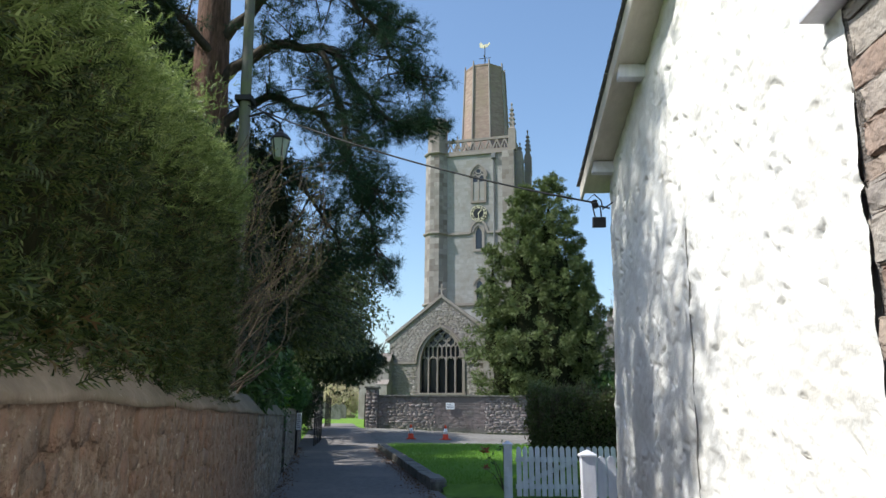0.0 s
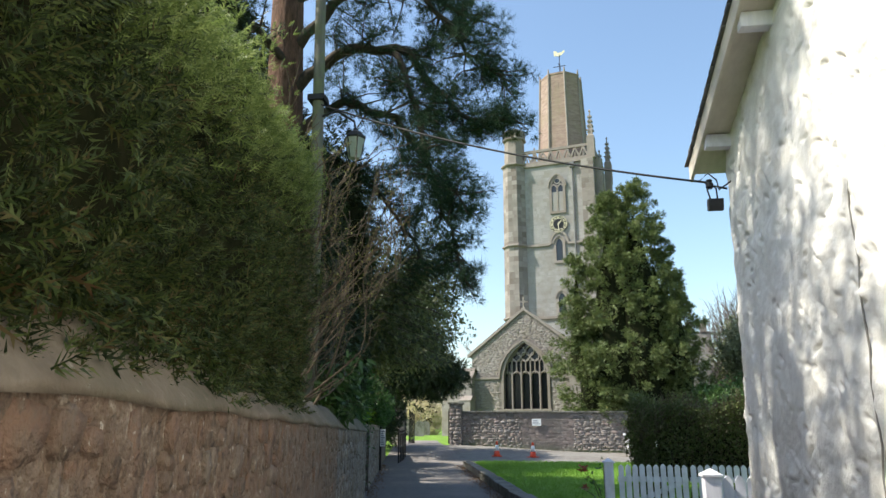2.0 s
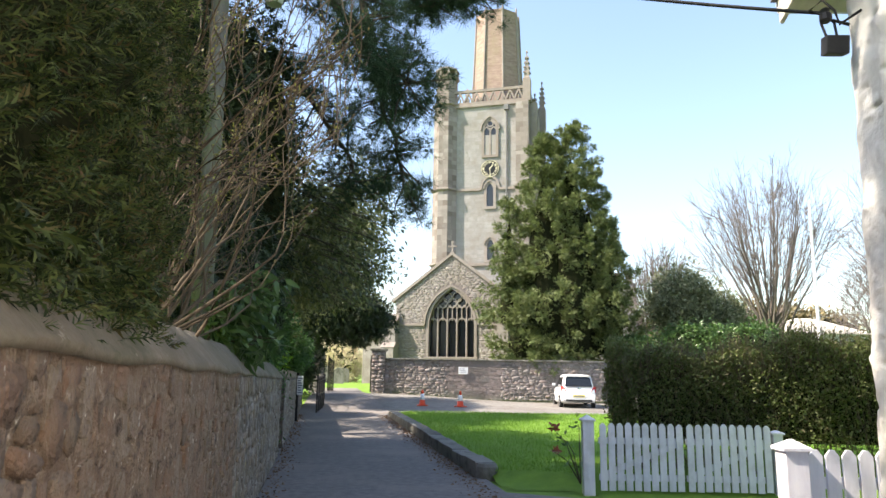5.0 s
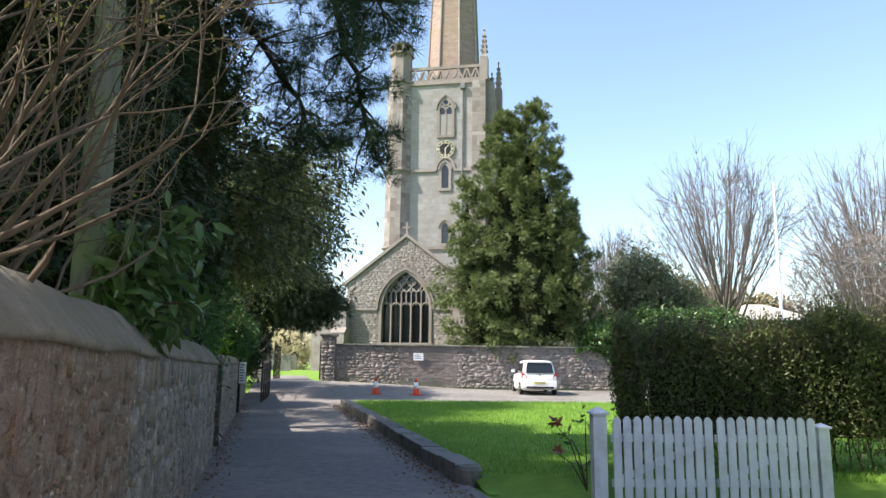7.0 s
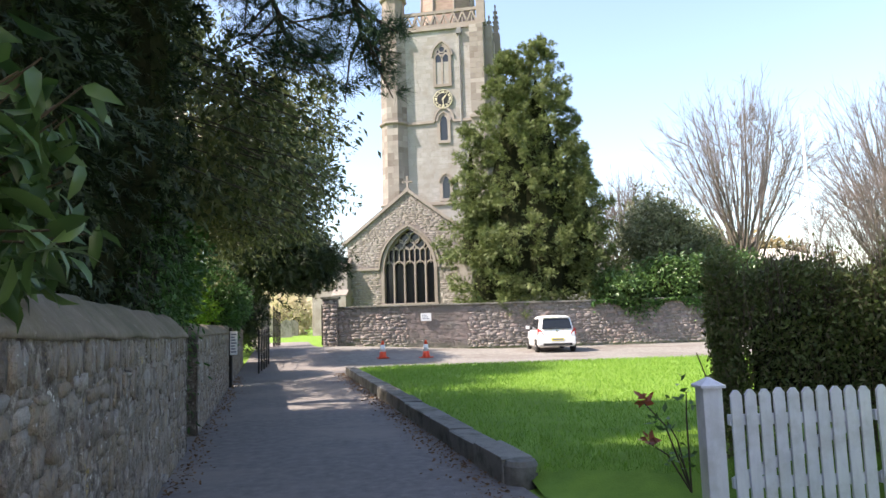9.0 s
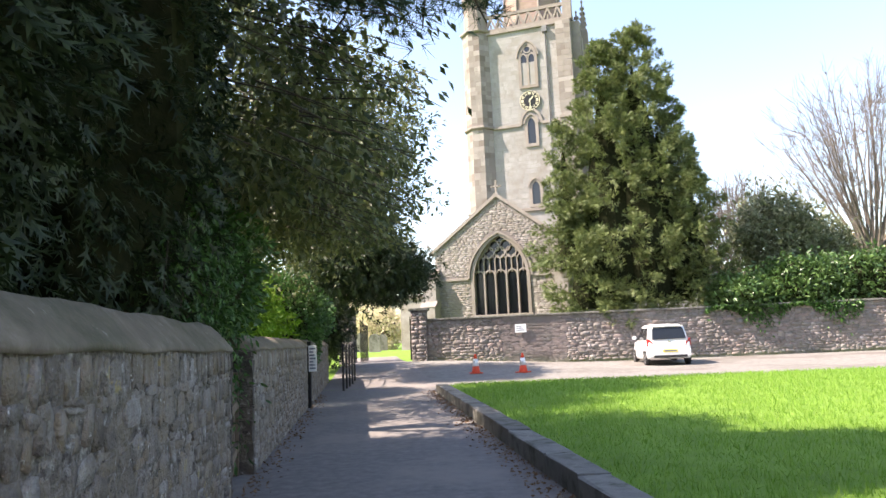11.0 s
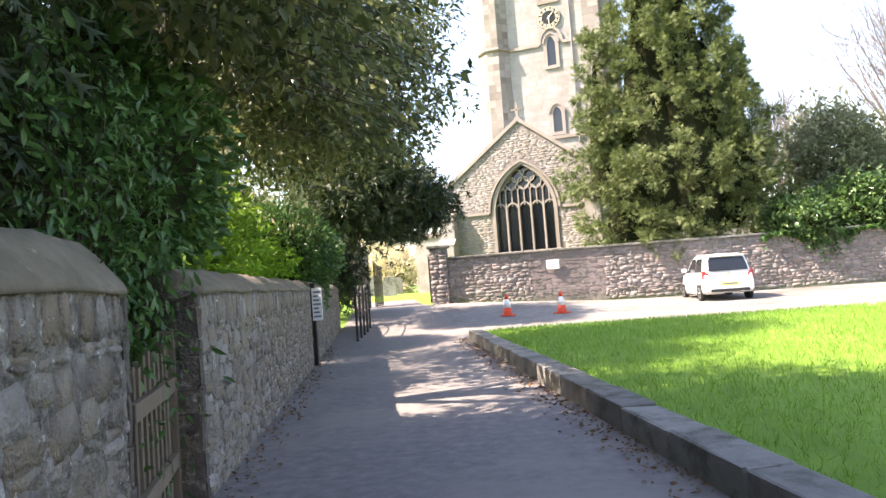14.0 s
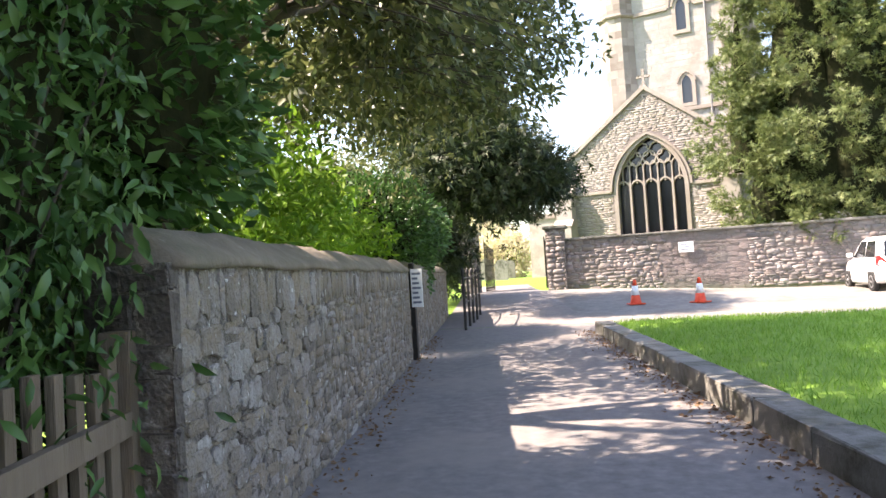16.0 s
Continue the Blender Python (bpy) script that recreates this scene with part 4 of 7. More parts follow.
def gable_clear(u, z):
    x, z = u - GW, z + 0.5
    if abs(x) > GW - 0.05 or z > APEX - 0.15 - (APEX - EAVE) * abs(x) / GW:
        return True
    if abs(x - WC) < WHALF + 0.2 and SILL - 0.12 < z < SPRING:
        return True
    if z >= SPRING and abs(x) < WHALF + 0.2:
        t = (z - SPRING) / (WTOP + 0.2 - SPRING)
        return t < 1 and abs(x) < (WHALF + 0.2) * math.sqrt(max(0, 1 - t ** 1.7))
    return 4.15 < z < 4.35


rows = courses(2 * GW, APEX - 0.5, 0.06, 0.12, 0.14, 0.46, clear=gable_clear)
lay(rows, lambda u, z: CH @ Matrix.Translation((u - GW, 0.0, z + 0.5)), 0.008, lambda u, z: False, chancel, M_GABLE, M_GABLE, "rubble_facing", 1.12, 0.03)
# string course and gable coping
cpart("string_course", boxes((-GW - 0.05, -WHALF - 0.2, -0.09, 0.02, 4.18, 4.32), bevel=0.02), M_DRESSED, chancel)
cpart("string_course", boxes((WHALF + 0.2, GW + 0.05, -0.09, 0.02, 4.18, 4.32), bevel=0.02), M_DRESSED, chancel)
bm = bmesh.new()
bar(bm, [(-GW - 0.25, EAVE - 0.12), (0, APEX + 0.08), (GW + 0.25, EAVE - 0.12)], 0.16, -0.1, 0.9)
cpart("gable_coping", bm, M_DRESSED, chancel, "pale stone gable coping")
bm = bmesh.new()
box(bm, -0.05, 0.05, 0.0, 0.1, APEX + 0.1, APEX + 0.78)
box(bm, -0.2, 0.2, 0.0, 0.1, APEX + 0.48, APEX + 0.58)
for sx, sz in ((-0.2, 0.53), (0.2, 0.53), (0, 0.8)):
    box(bm, sx - 0.07, sx + 0.07, 0.0, 0.1, APEX + sz - 0.05, APEX + sz + 0.05)
box(bm, -0.14, 0.14, -0.08, 0.18, APEX + 0.02, APEX + 0.16, bevel=0.02)
cpart("gable_cross", bm, M_DRESSED, chancel, "small stone cross on the gable")
# great window with five lights
win = cpart("east_window", bar(bmesh.new(), [(WC + WHALF, SILL)] + warch + [(WC - WHALF, SILL)], 0.16, -0.07, 0.34), M_DRESSED, church, "five-light traceried window in golden stone")
bm = bmesh.new()
bar(bm, [(x * 1.13, z + 0.09) for x, z in warch], 0.1, -0.14, 0.02)
cpart("hood_mould", bm, M_DRESSED, win)
bm = bmesh.new()
prism(bm, [(WHALF, SILL)] + warch + [(-WHALF, SILL)], 0.36, 0.4)
cpart("glass", bm, M_LEADGLASS, win, "dark leaded glass")
LW = 2 * WHALF / 5
for i in range(1, 5):
    x = -WHALF + LW * i
    cpart("mullion", bar(bmesh.new(), [(x, SILL), (x, 4.62)], 0.085, 0.1, 0.32), M_DRESSED, win)
for i in range(5):
    cx = -WHALF + LW * (i + 0.5)
    cpart("light_head", bar(bmesh.new(), arch(cx, LW / 2, 4.28, 4.64, 5), 0.07, 0.12, 0.3), M_DRESSED, win)


def inside_win(x, z):
    if z < SPRING:
        return abs(x) < WHALF
    for (xa, za), (xb, zb) in zip(warch[:mid], warch[1:mid + 1]):
        if za <= z <= zb:
            return abs(x) < xa + (xb - xa) * (z - za) / max(1e-6, zb - za)
    return False


bm = bmesh.new()
for i in range(0, 10):
    x = -WHALF + LW / 2 * (i + 0.5) + LW / 4
    zt = 5.25
    if inside_win(x, 5.15):
        bar(bm, [(x, 4.5), (x, zt)], 0.055, 0.14, 0.28)
cpart("upper_tracery", bm, M_DRESSED, win)
bm = bmesh.new()
for i in range(10):
    cx = -WHALF + LW / 2 * (i + 0.5)
    pts = [p for p in arch(cx, LW / 4, 5.1, 5.38, 4) if inside_win(p[0], p[1] + 0.05)]
    if len(pts) > 2:
        bar(bm, pts, 0.05, 0.14, 0.28)
for row, zc in ((0, 5.52), (1, 5.85)):
    for i in range(-2, 3):
        cx = (i + 0.5 * row) * LW
        pts = [(cx + 0.5 * LW * 0.95 * math.cos(t), zc + 0.3 * math.sin(t)) for t in np.linspace(0, 2 * math.pi, 9)]
        pts = [p for p in pts if inside_win(p[0], p[1] + 0.04)]
        if len(pts) > 3:
            bar(bm, pts, 0.055, 0.13, 0.29)
cpart("tracery", bm, M_DRESSED, win, "reticulated stone tracery")
cpart("window_sill", boxes((-WHALF - 0.15, WHALF + 0.15, -0.12, 0.3, SILL - 0.12, SILL), bevel=0.02), M_DRESSED, win)


def buttress(x0, x1, y, label):
    b = cpart("buttress", boxes((x0, x1, y - 0.95, y, 0.2, 2.9)), M_GABLE, church, label)
    for (za, zb, da, db) in ((2.9, 3.2, 0.98, 0.6), (4.3, 4.9, 0.62, 0.02)):
        bm = bmesh.new()
        vs = [bm.verts.new(c) for c in ((x0 - 0.04, y, za), (x1 + 0.04, y, za), (x1 + 0.04, y - da, za), (x0 - 0.04, y - da, za), (x0 - 0.04, y, zb), (x1 + 0.04, y, zb), (x1 + 0.04, y - db, zb), (x0 - 0.04, y - db, zb))]
        for q in ((0, 1, 2, 3), (7, 6, 5, 4), (0, 4, 5, 1), (2, 6, 7, 3), (0, 3, 7, 4), (1, 5, 6, 2)):
            bm.faces.new([vs[i] for i in q])
        cpart("weathering", bm, M_DRESSED, b, "sloped weathering stone")
    cpart("upper_stage", boxes((x0 + 0.03, x1 - 0.03, y - 0.6, y, 2.9, 4.35)), M_GABLE, b)
    return b


buttress(2.75, 3.45, 0.0, "stepped stone buttress of the chancel")
buttress(-3.95, -3.2, 0.0, "stepped stone buttress of the chancel")
# chancel side walls and roof
cpart("chancel_side_wall", boxes((GW - 0.7, GW, 0.8, 10.9, 0.2, EAVE), (-GW, -GW + 0.7, 0.8, 10.9, 0.2, EAVE)), M_GABLE)
bm = bmesh.new()
prism(bm, [(-GW - 0.2, EAVE - 0.1), (0, APEX - 0.05), (GW + 0.2, EAVE - 0.1), (GW + 0.2, EAVE - 0.28), (0, APEX - 0.25), (-GW - 0.2, EAVE - 0.28)], 0.85, 11.0)
cpart("chancel_roof", bm, M_STONETILE, church, "grey stone-tiled chancel roof")
# vestry against the south side, transepts behind
cpart("vestry", boxes((-6.6, -GW, 3.0, 8.5, 0.2, 3.6)), M_GABLE, church, "low rubble vestry")
cpart("vestry_coping", boxes((-6.75, -GW, 2.9, 8.6, 3.6, 3.85), bevel=0.03), M_DRESSED)
vw = cpart("vestry_window", boxes((-5.5, -4.7, 2.93, 3.05, 2.1, 3.0)), M_DRESSED)
cpart("pane", boxes((-5.4, -4.74, 2.915, 2.928, 2.2, 2.9)), M_LEADGLASS, vw)
cpart("transept", boxes((3.3, 10.6, 11.4, 17.2, 0.2, 8.0)), M_ASHLAR, church, "north transept of grey stone")
bm = bmesh.new()
for i in range(8):
    box(bm, 3.4 + i * 0.92, 3.9 + i * 0.92, 11.3, 11.6, 8.0, 8.75)
cpart("transept_battlements", bm, M_DRESSED)

# tower
TX0, TX1, TY0, TY1 = -3.1, 3.05, 10.84, 17.1
TTOP = 22.1
tower = cpart("tower", boxes((TX0, TX1, TY0, TY1, 0.2, TTOP)), M_ASHLAR, church, "tall square tower of weathered grey ashlar")
# large ashlar courses, a little proud


def tower_clear(u, z):
    x, z = u + TX0, z + 8.0
    return (abs(x - 0.15) < 0.95 and 17.3 < z < 21.5) or (x - 0.15) ** 2 + (z - 16.9) ** 2 < 0.75 ** 2 or (abs(x - 0.15) < 0.7 and (13.4 < z < 16.2 or 9.2 < z < 12.0)) or 15.0 < z < 15.5


rows = courses(TX1 - TX0, 14.0, 0.24, 0.36, 0.4, 0.95, clear=tower_clear)
M_TOWERBLOCK = mat("tower_ashlar_blocks", [(0.245, 0.236, 0.233), (0.268, 0.26, 0.256), (0.288, 0.279, 0.274), (0.315, 0.305, 0.3)], 2.5, 0.92, 0.6, 12, spread=0.4, island=True, stain=(0.225, 0.202, 0.184), stain_scale=0.5, smear=(0.33, 0.322, 0.318), smear_scale=0.9, bdist=0.02)
vs, fs = [], []
for u, z, w, h in rows:
    a, b, c, d = u + TX0 - w / 2 + 0.004, u + TX0 + w / 2 - 0.004, z + 8.0 - h / 2 + 0.002, z + 8.0 + h / 2 - 0.002
    y, k = TY0 - 0.004 - RNG.uniform(0, 0.004), len(vs)
    vs += [(a, y, c), (b, y, c), (b, y, d), (a, y, d)]
    fs.append((k, k + 1, k + 2, k + 3))
cpart("ashlar_facing", mesh_np("ashlar_facing", vs, fs), M_TOWERBLOCK, tower)["kind"] = "stuff"


def octagon(bm, cx, cy, r, z0, z1, r1=None, sides=8, turn=math.pi / 8):
    return lathe(bm, [(r, z0), (r if r1 is None else r1, z1)], sides, Matrix.Translation((cx, cy, 0)), turn)


# stair turret at the corner
SX, SY = -3.42, TY0 + 0.35
turret = cpart("stair_turret", octagon(bmesh.new(), SX, SY, 1.05, 0.2, 22.2, 0.98), M_DRESSED, church, "octagonal golden stone stair turret")
M_BLOCKS = mat("dressed_blocks", [(0.16, 0.132, 0.118), (0.21, 0.182, 0.165), (0.26, 0.23, 0.212), (0.325, 0.295, 0.277)], 3, 0.9, 0.5, 14, spread=0.7, island=True, stain=(0.22, 0.2, 0.185), stain_scale=0.7, bdist=0.02)
vs, fs = [], []
z = 3.0
while z < 22.0:
    h = min(RNG.uniform(0.28, 0.5), 22.1 - z)
    for i in range(8):
        r = 1.055 - 0.07 * (z - 0.2) / 22 + RNG.uniform(0.004, 0.016)
        split = RNG.uniform(0.35, 0.65)
        c = [np.array([SX + r * math.cos(a), SY + r * math.sin(a)]) for a in (math.pi / 8 + i * math.pi / 4, math.pi / 8 + (i + 1) * math.pi / 4)]
        for p, q in ((c[0], c[0] + (c[1] - c[0]) * (split - 0.01)), (c[0] + (c[1] - c[0]) * (split + 0.01), c[1])):
            k = len(vs)
            vs += [(*p, z + 0.008), (*q, z + 0.008), (*q, z + h - 0.008), (*p, z + h - 0.008)]
            fs.append((k, k + 1, k + 2, k + 3))
    z += h
cpart("quoin_facing", mesh_np("quoin_facing", vs, fs), M_BLOCKS, turret, "blocks of varied brown stone")["kind"] = "stuff"
cpart("turret_top", octagon(bmesh.new(), SX, SY, 0.86, 22.2, 24.55, 0.82), M_DRESSED, turret)
for zb, r in ((15.25, 1.12), (22.15, 1.1), (24.5, 0.95), (9.45, 1.14)):
    cpart("moulding", lathe(bmesh.new(), [(r, zb), (r + 0.07, zb + 0.08), (r + 0.05, zb + 0.18), (r - 0.1, zb + 0.24)], 8, Matrix.Translation((SX, SY, 0)), math.pi / 8), M_DRESSED, turret)
bm = bmesh.new()
for i in range(8):
    a = math.pi / 8 + i * math.pi / 4
    c = (SX + 0.83 * math.cos(a), SY + 0.83 * math.sin(a))
    box(bm, c[0] - 0.09, c[0] + 0.09, c[1] - 0.09, c[1] + 0.09, 24.6, 25.2)
cpart("turret_crown", bm, M_DRESSED, turret, "pierced crown of the turret")
cpart("crown_rim", lathe(bmesh.new(), [(0.95, 25.18), (0.98, 25.26), (0.9, 25.38), (0.8, 25.38)], 8, Matrix.Translation((SX, SY, 0)), math.pi / 8), M_DRESSED, turret)
# corner buttresses
for x0, x1, y0, y1 in ((2.2, 3.2, TY0 - 0.75, TY0), (3.05, 3.75, TY0, TY0 + 0.9), (3.05, 3.75, TY1 - 0.9, TY1), (-3.7, -3.1, TY1 - 0.9, TY1)):
    b = cpart("tower_buttress", boxes((x0, x1, y0, y1, 0.2, 15.2)), M_DRESSED, church, "golden stone corner buttress")
    cpart("upper_buttress", boxes((x0 + 0.06, x1 - 0.04, y0 + 0.15, y1 - 0.04 if y1 > TY0 else y1, 15.2, 22.0)), M_DRESSED, b)
bm = bmesh.new()
z = 3.0
while z < 21.8:
    h = min(RNG.uniform(0.28, 0.5), 21.9 - z)
    y0 = TY0 - 0.75 + (0.15 if z > 15.2 else 0)
    if not (z < 15.5 and z + h > 15.1):
        x = 2.2
        while x < 3.1:
            w = min(RNG.uniform(0.3, 0.7), 3.18 - x)
            box(bm, x + 0.008, x + w - 0.008, y0 - RNG.uniform(0.004, 0.016), y0 + 0.1, z + 0.008, z + h - 0.008)
            x += w
    z += h
cpart("quoin_facing", bm, M_BLOCKS, church, "blocks of varied brown stone")["kind"] = "stuff"
# strings
for z in (9.4, 15.2, 21.95):
    bm = bmesh.new()
    if z == 15.2:
        box(bm, TX0, -0.55, TY0 - 0.12, TY0 + 0.05, z, z + 0.2, bevel=0.03)
        bar(bm, [(-0.55, z + 0.1)] + [(0.15 - 0.7 * math.cos(t), z + 0.1 + 1.0 * math.sin(t)) for t in np.linspace(0, math.pi, 9)] + [(0.85, z + 0.1)], 0.16, TY0 - 0.11, TY0 + 0.05)
        box(bm, 0.85, TX1 + 0.2, TY0 - 0.12, TY0 + 0.05, z, z + 0.2, bevel=0.03)
        box(bm, 2.15, 3.25, TY0 - 0.85, TY0, z, z + 0.2, bevel=0.03)
    else:
        box(bm, TX0 - 0.1, TX1 + 0.14, TY0 - 0.14, TY1 + 0.14, z, z + 0.22, bevel=0.04)
    cpart("tower_string", bm, M_DRESSED, church)
# parapet, pierced
bm = bmesh.new()
for y in (TY0 - 0.05, TY1 - 0.15):
    box(bm, TX0 + 0.4, TX1, y, y + 0.2, 22.17, 22.4)
    box(bm, TX0 + 0.4, TX1, y, y + 0.2, 23.2, 23.42)
    k = 0
    x = TX0 + 0.5
    while x < TX1 - 0.5:
        bar(bm, [(x, 22.4), (x + 0.33, 23.2), (x + 0.66, 22.4)], 0.13, y + 0.02, y + 0.18)
        bar(bm, [(x + 0.33, 22.4), (x + 0.33, 22.75)], 0.09, y + 0.04, y + 0.16)
        x += 0.66
RS = Matrix(((0, -1, 0, 0), (1, 0, 0, 0), (0, 0, 1, 0), (0, 0, 0, 1)))
for x in (TX1 - 0.15,):
    box(bm, x, x + 0.2, TY0, TY1, 22.17, 22.4)
    box(bm, x, x + 0.2, TY0, TY1, 23.2, 23.42)
    for i in range(9):
        for s in (-1, 1):
            yy = TY0 + 0.5 + i * 0.66
            m = Matrix.Translation((x + 0.1, yy, 22.8)) @ Matrix.Rotation(s * 0.4, 4, "X")
            box(bm, -0.07, 0.07, -0.065, 0.065, -0.45, 0.45, m=m)
cpart("parapet", bm, M_DRESSED, church, "pierced stone parapet")


def pinnacle(x, y, z0, z1):
    bm = bmesh.new()
    h = z1 - z0
    box(bm, x - 0.3, x + 0.3, y - 0.3, y + 0.3, z0, z0 + h * 0.42, bevel=0.03)
    lathe(bm, [(0.36, z0 + h * 0.4), (0.38, z0 + h * 0.44), (0.27, z0 + h * 0.47), (0.05, z0 + h * 0.94), (0.1, z0 + h * 0.955), (0.1, z0 + h * 0.975), (0.03, z1)], 4, Matrix.Translation((x, y, 0)), math.pi / 4)
    for k in range(1, 5):
        t = 0.47 + 0.47 * k / 5
        r = 0.27 * (1 - k / 5) + 0.08
        for a in range(4):
            c = (x + r * math.cos(math.pi / 4 + a * math.pi / 2), y + r * math.sin(math.pi / 4 + a * math.pi / 2))
            box(bm, c[0] - 0.06, c[0] + 0.06, c[1] - 0.06, c[1] + 0.06, z0 + h * t - 0.06, z0 + h * t + 0.06)
    cpart("pinnacle", bm, M_DRESSED, church, "crocketed stone pinnacle")


pinnacle(3.0, TY0 + 0.05, 22.1, 26.3)
pinnacle(3.45, TY1 - 0.2, 21.9, 26.3)
pinnacle(-3.1, TY1 - 0.2, 21.9, 26.3)
pinnacle(3.5, TY0 + 0.75, 19.5, 23.0)
# spire, cut off
PX, PY = 0.15, (TY0 + TY1) / 2
spire = cpart("spire", lathe(bmesh.new(), [(2.12, 22.2), (1.78, 30.75), (1.82, 30.8), (1.82, 30.95)], 8, Matrix.Translation((PX, PY, 0)), math.pi / 8), M_SPIRE, church, "truncated octagonal spire of tan stone")
for i in range(8):
    a = math.pi / 8 + i * math.pi / 4
    c0, c1 = (PX + 2.13 * math.cos(a), PY + 2.13 * math.sin(a)), (PX + 1.79 * math.cos(a), PY + 1.79 * math.sin(a))
    cpart("spire_rib", tube_mesh("spire_rib", [[((*c0, 22.2), 0.11), ((*c1, 30.8), 0.1), ((c1[0], c1[1], 31.3), 0.06), ((c1[0], c1[1], 31.4), 0.015)]], 5), M_DRESSED, spire)
for i in range(8):
    m = Matrix.Translation((PX, PY, 0)) @ Matrix.Rotation(i * math.pi / 4, 4, "Z")
    cpart("spire_light", boxes((1.6, 1.7, -0.16, 0.16, 28.7, 30.0), m=m), M_SPIRE, spire)
vane = cpart("weather_vane", tube_mesh("weather_vane", [[((PX, PY, 30.9), 0.05), ((PX, PY, 33.6), 0.035)], [((PX - 0.55, PY, 32.4), 0.03), ((PX + 0.55, PY, 32.4), 0.03)], [((PX, PY - 0.55, 32.4), 0.03), ((PX, PY + 0.55, 32.4), 0.03)]]), M_IRON, church, "iron weather vane with a gilt cock")
bm = bmesh.new()
prism(bm, [(PX - 0.45, 33.5), (PX - 0.1, 33.4), (PX + 0.25, 33.5), (PX + 0.5, 33.75), (PX + 0.45, 33.95), (PX + 0.2, 33.75), (PX - 0.15, 33.75), (PX - 0.35, 34.05), (PX - 0.5, 33.9)], PY - 0.02, PY + 0.02)
cpart("gilt_bird", bm, M_GILT, vane, "gilded cock")


def lancet(cx, half, z0, spring, top, lights, name, label):
    w = cpart(name, bar(bmesh.new(), [(cx + half, z0)] + arch(cx, half, spring, top, 8) + [(cx - half, z0), (cx + half, z0)], 0.2, TY0 - 0.1, TY0 + 0.12), M_DRESSED, church, label)
    bm = bmesh.new()
    prism(bm, [(cx + half, z0)] + arch(cx, half, spring, top, 8) + [(cx - half, z0)], TY0 - 0.035, TY0 - 0.028)
    cpart("louvre" if lights > 1 else "glass", bm, M_LEADGLASS, w)
    if lights > 1:
        bm = bmesh.new()
        bar(bm, [(cx, z0), (cx, spring + 0.25)], 0.13, TY0 - 0.08, TY0)
        for s in (-1, 1):
            bar(bm, arch(cx + s * half / 2, half / 2, spring - 0.15, spring + 0.35, 5), 0.1, TY0 - 0.08, TY0)
        bar(bm, [(cx + 0.24 * math.cos(t), spring + 0.62 + 0.24 * math.sin(t)) for t in np.linspace(0, 2 * math.pi, 9)], 0.08, TY0 - 0.08, TY0)
        cpart("tracery", bm, M_DRESSED, w)
        cpart("blind_panelling", boxes((cx - half, cx - 0.07, TY0 - 0.05, TY0, z0, z0 + 1.7), (cx + 0.07, cx + half, TY0 - 0.05, TY0, z0, z0 + 1.7)), M_ASHLAR, w, "blind stone panels")
    bm = bmesh.new()
    bar(bm, [(x + (x - cx) * 0.3, z + 0.12) for x, z in arch(cx, half, spring, top, 8)], 0.1, TY0 - 0.16, TY0)
    cpart("hood_mould", bm, M_DRESSED, w)


lancet(0.15, 0.55, 17.9, 19.9, 21.0, 2, "belfry_window", "two-light belfry window with tracery")
lancet(0.15, 0.36, 13.85, 15.2, 15.85, 1, "lancet_window", "small lancet window")
lancet(0.2, 0.36, 9.75, 10.9, 11.5, 1, "lancet_window", "small lancet window")
# clock
clock = cpart("clock", lathe(bmesh.new(), [(0.68, 0), (0.7, 0.04), (0.68, 0.08), (0.6, 0.09)], 32, Matrix.Translation((0.15, TY0 - 0.02, 16.9)) @ Matrix.Rotation(math.pi / 2, 4, "X")), M_CLOCK, church, "black clock face with gilt figures")
bm = bmesh.new()
for i in range(12):
    m = Matrix.Translation((0.15, TY0 - 0.125, 16.9)) @ Matrix.Rotation(i * math.pi / 6, 4, "Y")
    for dx in ((-0.05, 0.05) if i % 3 else (-0.07, 0.0, 0.07)):
        box(bm, dx - 0.022, dx + 0.022, -0.01, 0.01, 0.42, 0.59, m=m)
cpart("chapter_ring", bm, M_GILT, clock)
bm = bmesh.new()
bar(bm, [(0.15 + 0.66 * math.cos(t), 16.9 + 0.66 * math.sin(t)) for t in np.linspace(0, 2 * math.pi, 33)], 0.035, TY0 - 0.13, TY0 - 0.1)
cpart("dial_ring", bm, M_GILT, clock)
for ang, ln, w in ((42, 0.36, 0.06), (178, 0.52, 0.045)):
    m = Matrix.Translation((0.15, TY0 - 0.15, 16.9)) @ Matrix.Rotation(radians(ang), 4, "Y")
    cpart("clock_hand", boxes((-w / 2, w / 2, -0.01, 0.01, -0.1, ln), m=m), M_GILT, clock)
# rain pipe
pipe = cpart("rain_pipe", tube_mesh("rain_pipe", [[((1.42, TY0 - 0.1, 21.9), 0.06), ((1.42, TY0 - 0.1, 9.0), 0.06)]], 8), M_LEAD, church, "long lead rain pipe")
cpart("hopper", boxes((1.25, 1.6, TY0 - 0.28, TY0, 21.5, 21.9), bevel=0.02), M_LEAD, pipe)

# ---- white gates and fence ----
def picket(bm, x, y, z0, z1, w=0.075, t=0.02):
    prism(bm, [(x - w / 2, z0), (x + w / 2, z0), (x + w / 2, z1 - w * 0.45), (x + w * 0.16, z1), (x - w * 0.16, z1), (x - w / 2, z1 - w * 0.45)], y - t / 2, y + t / 2)


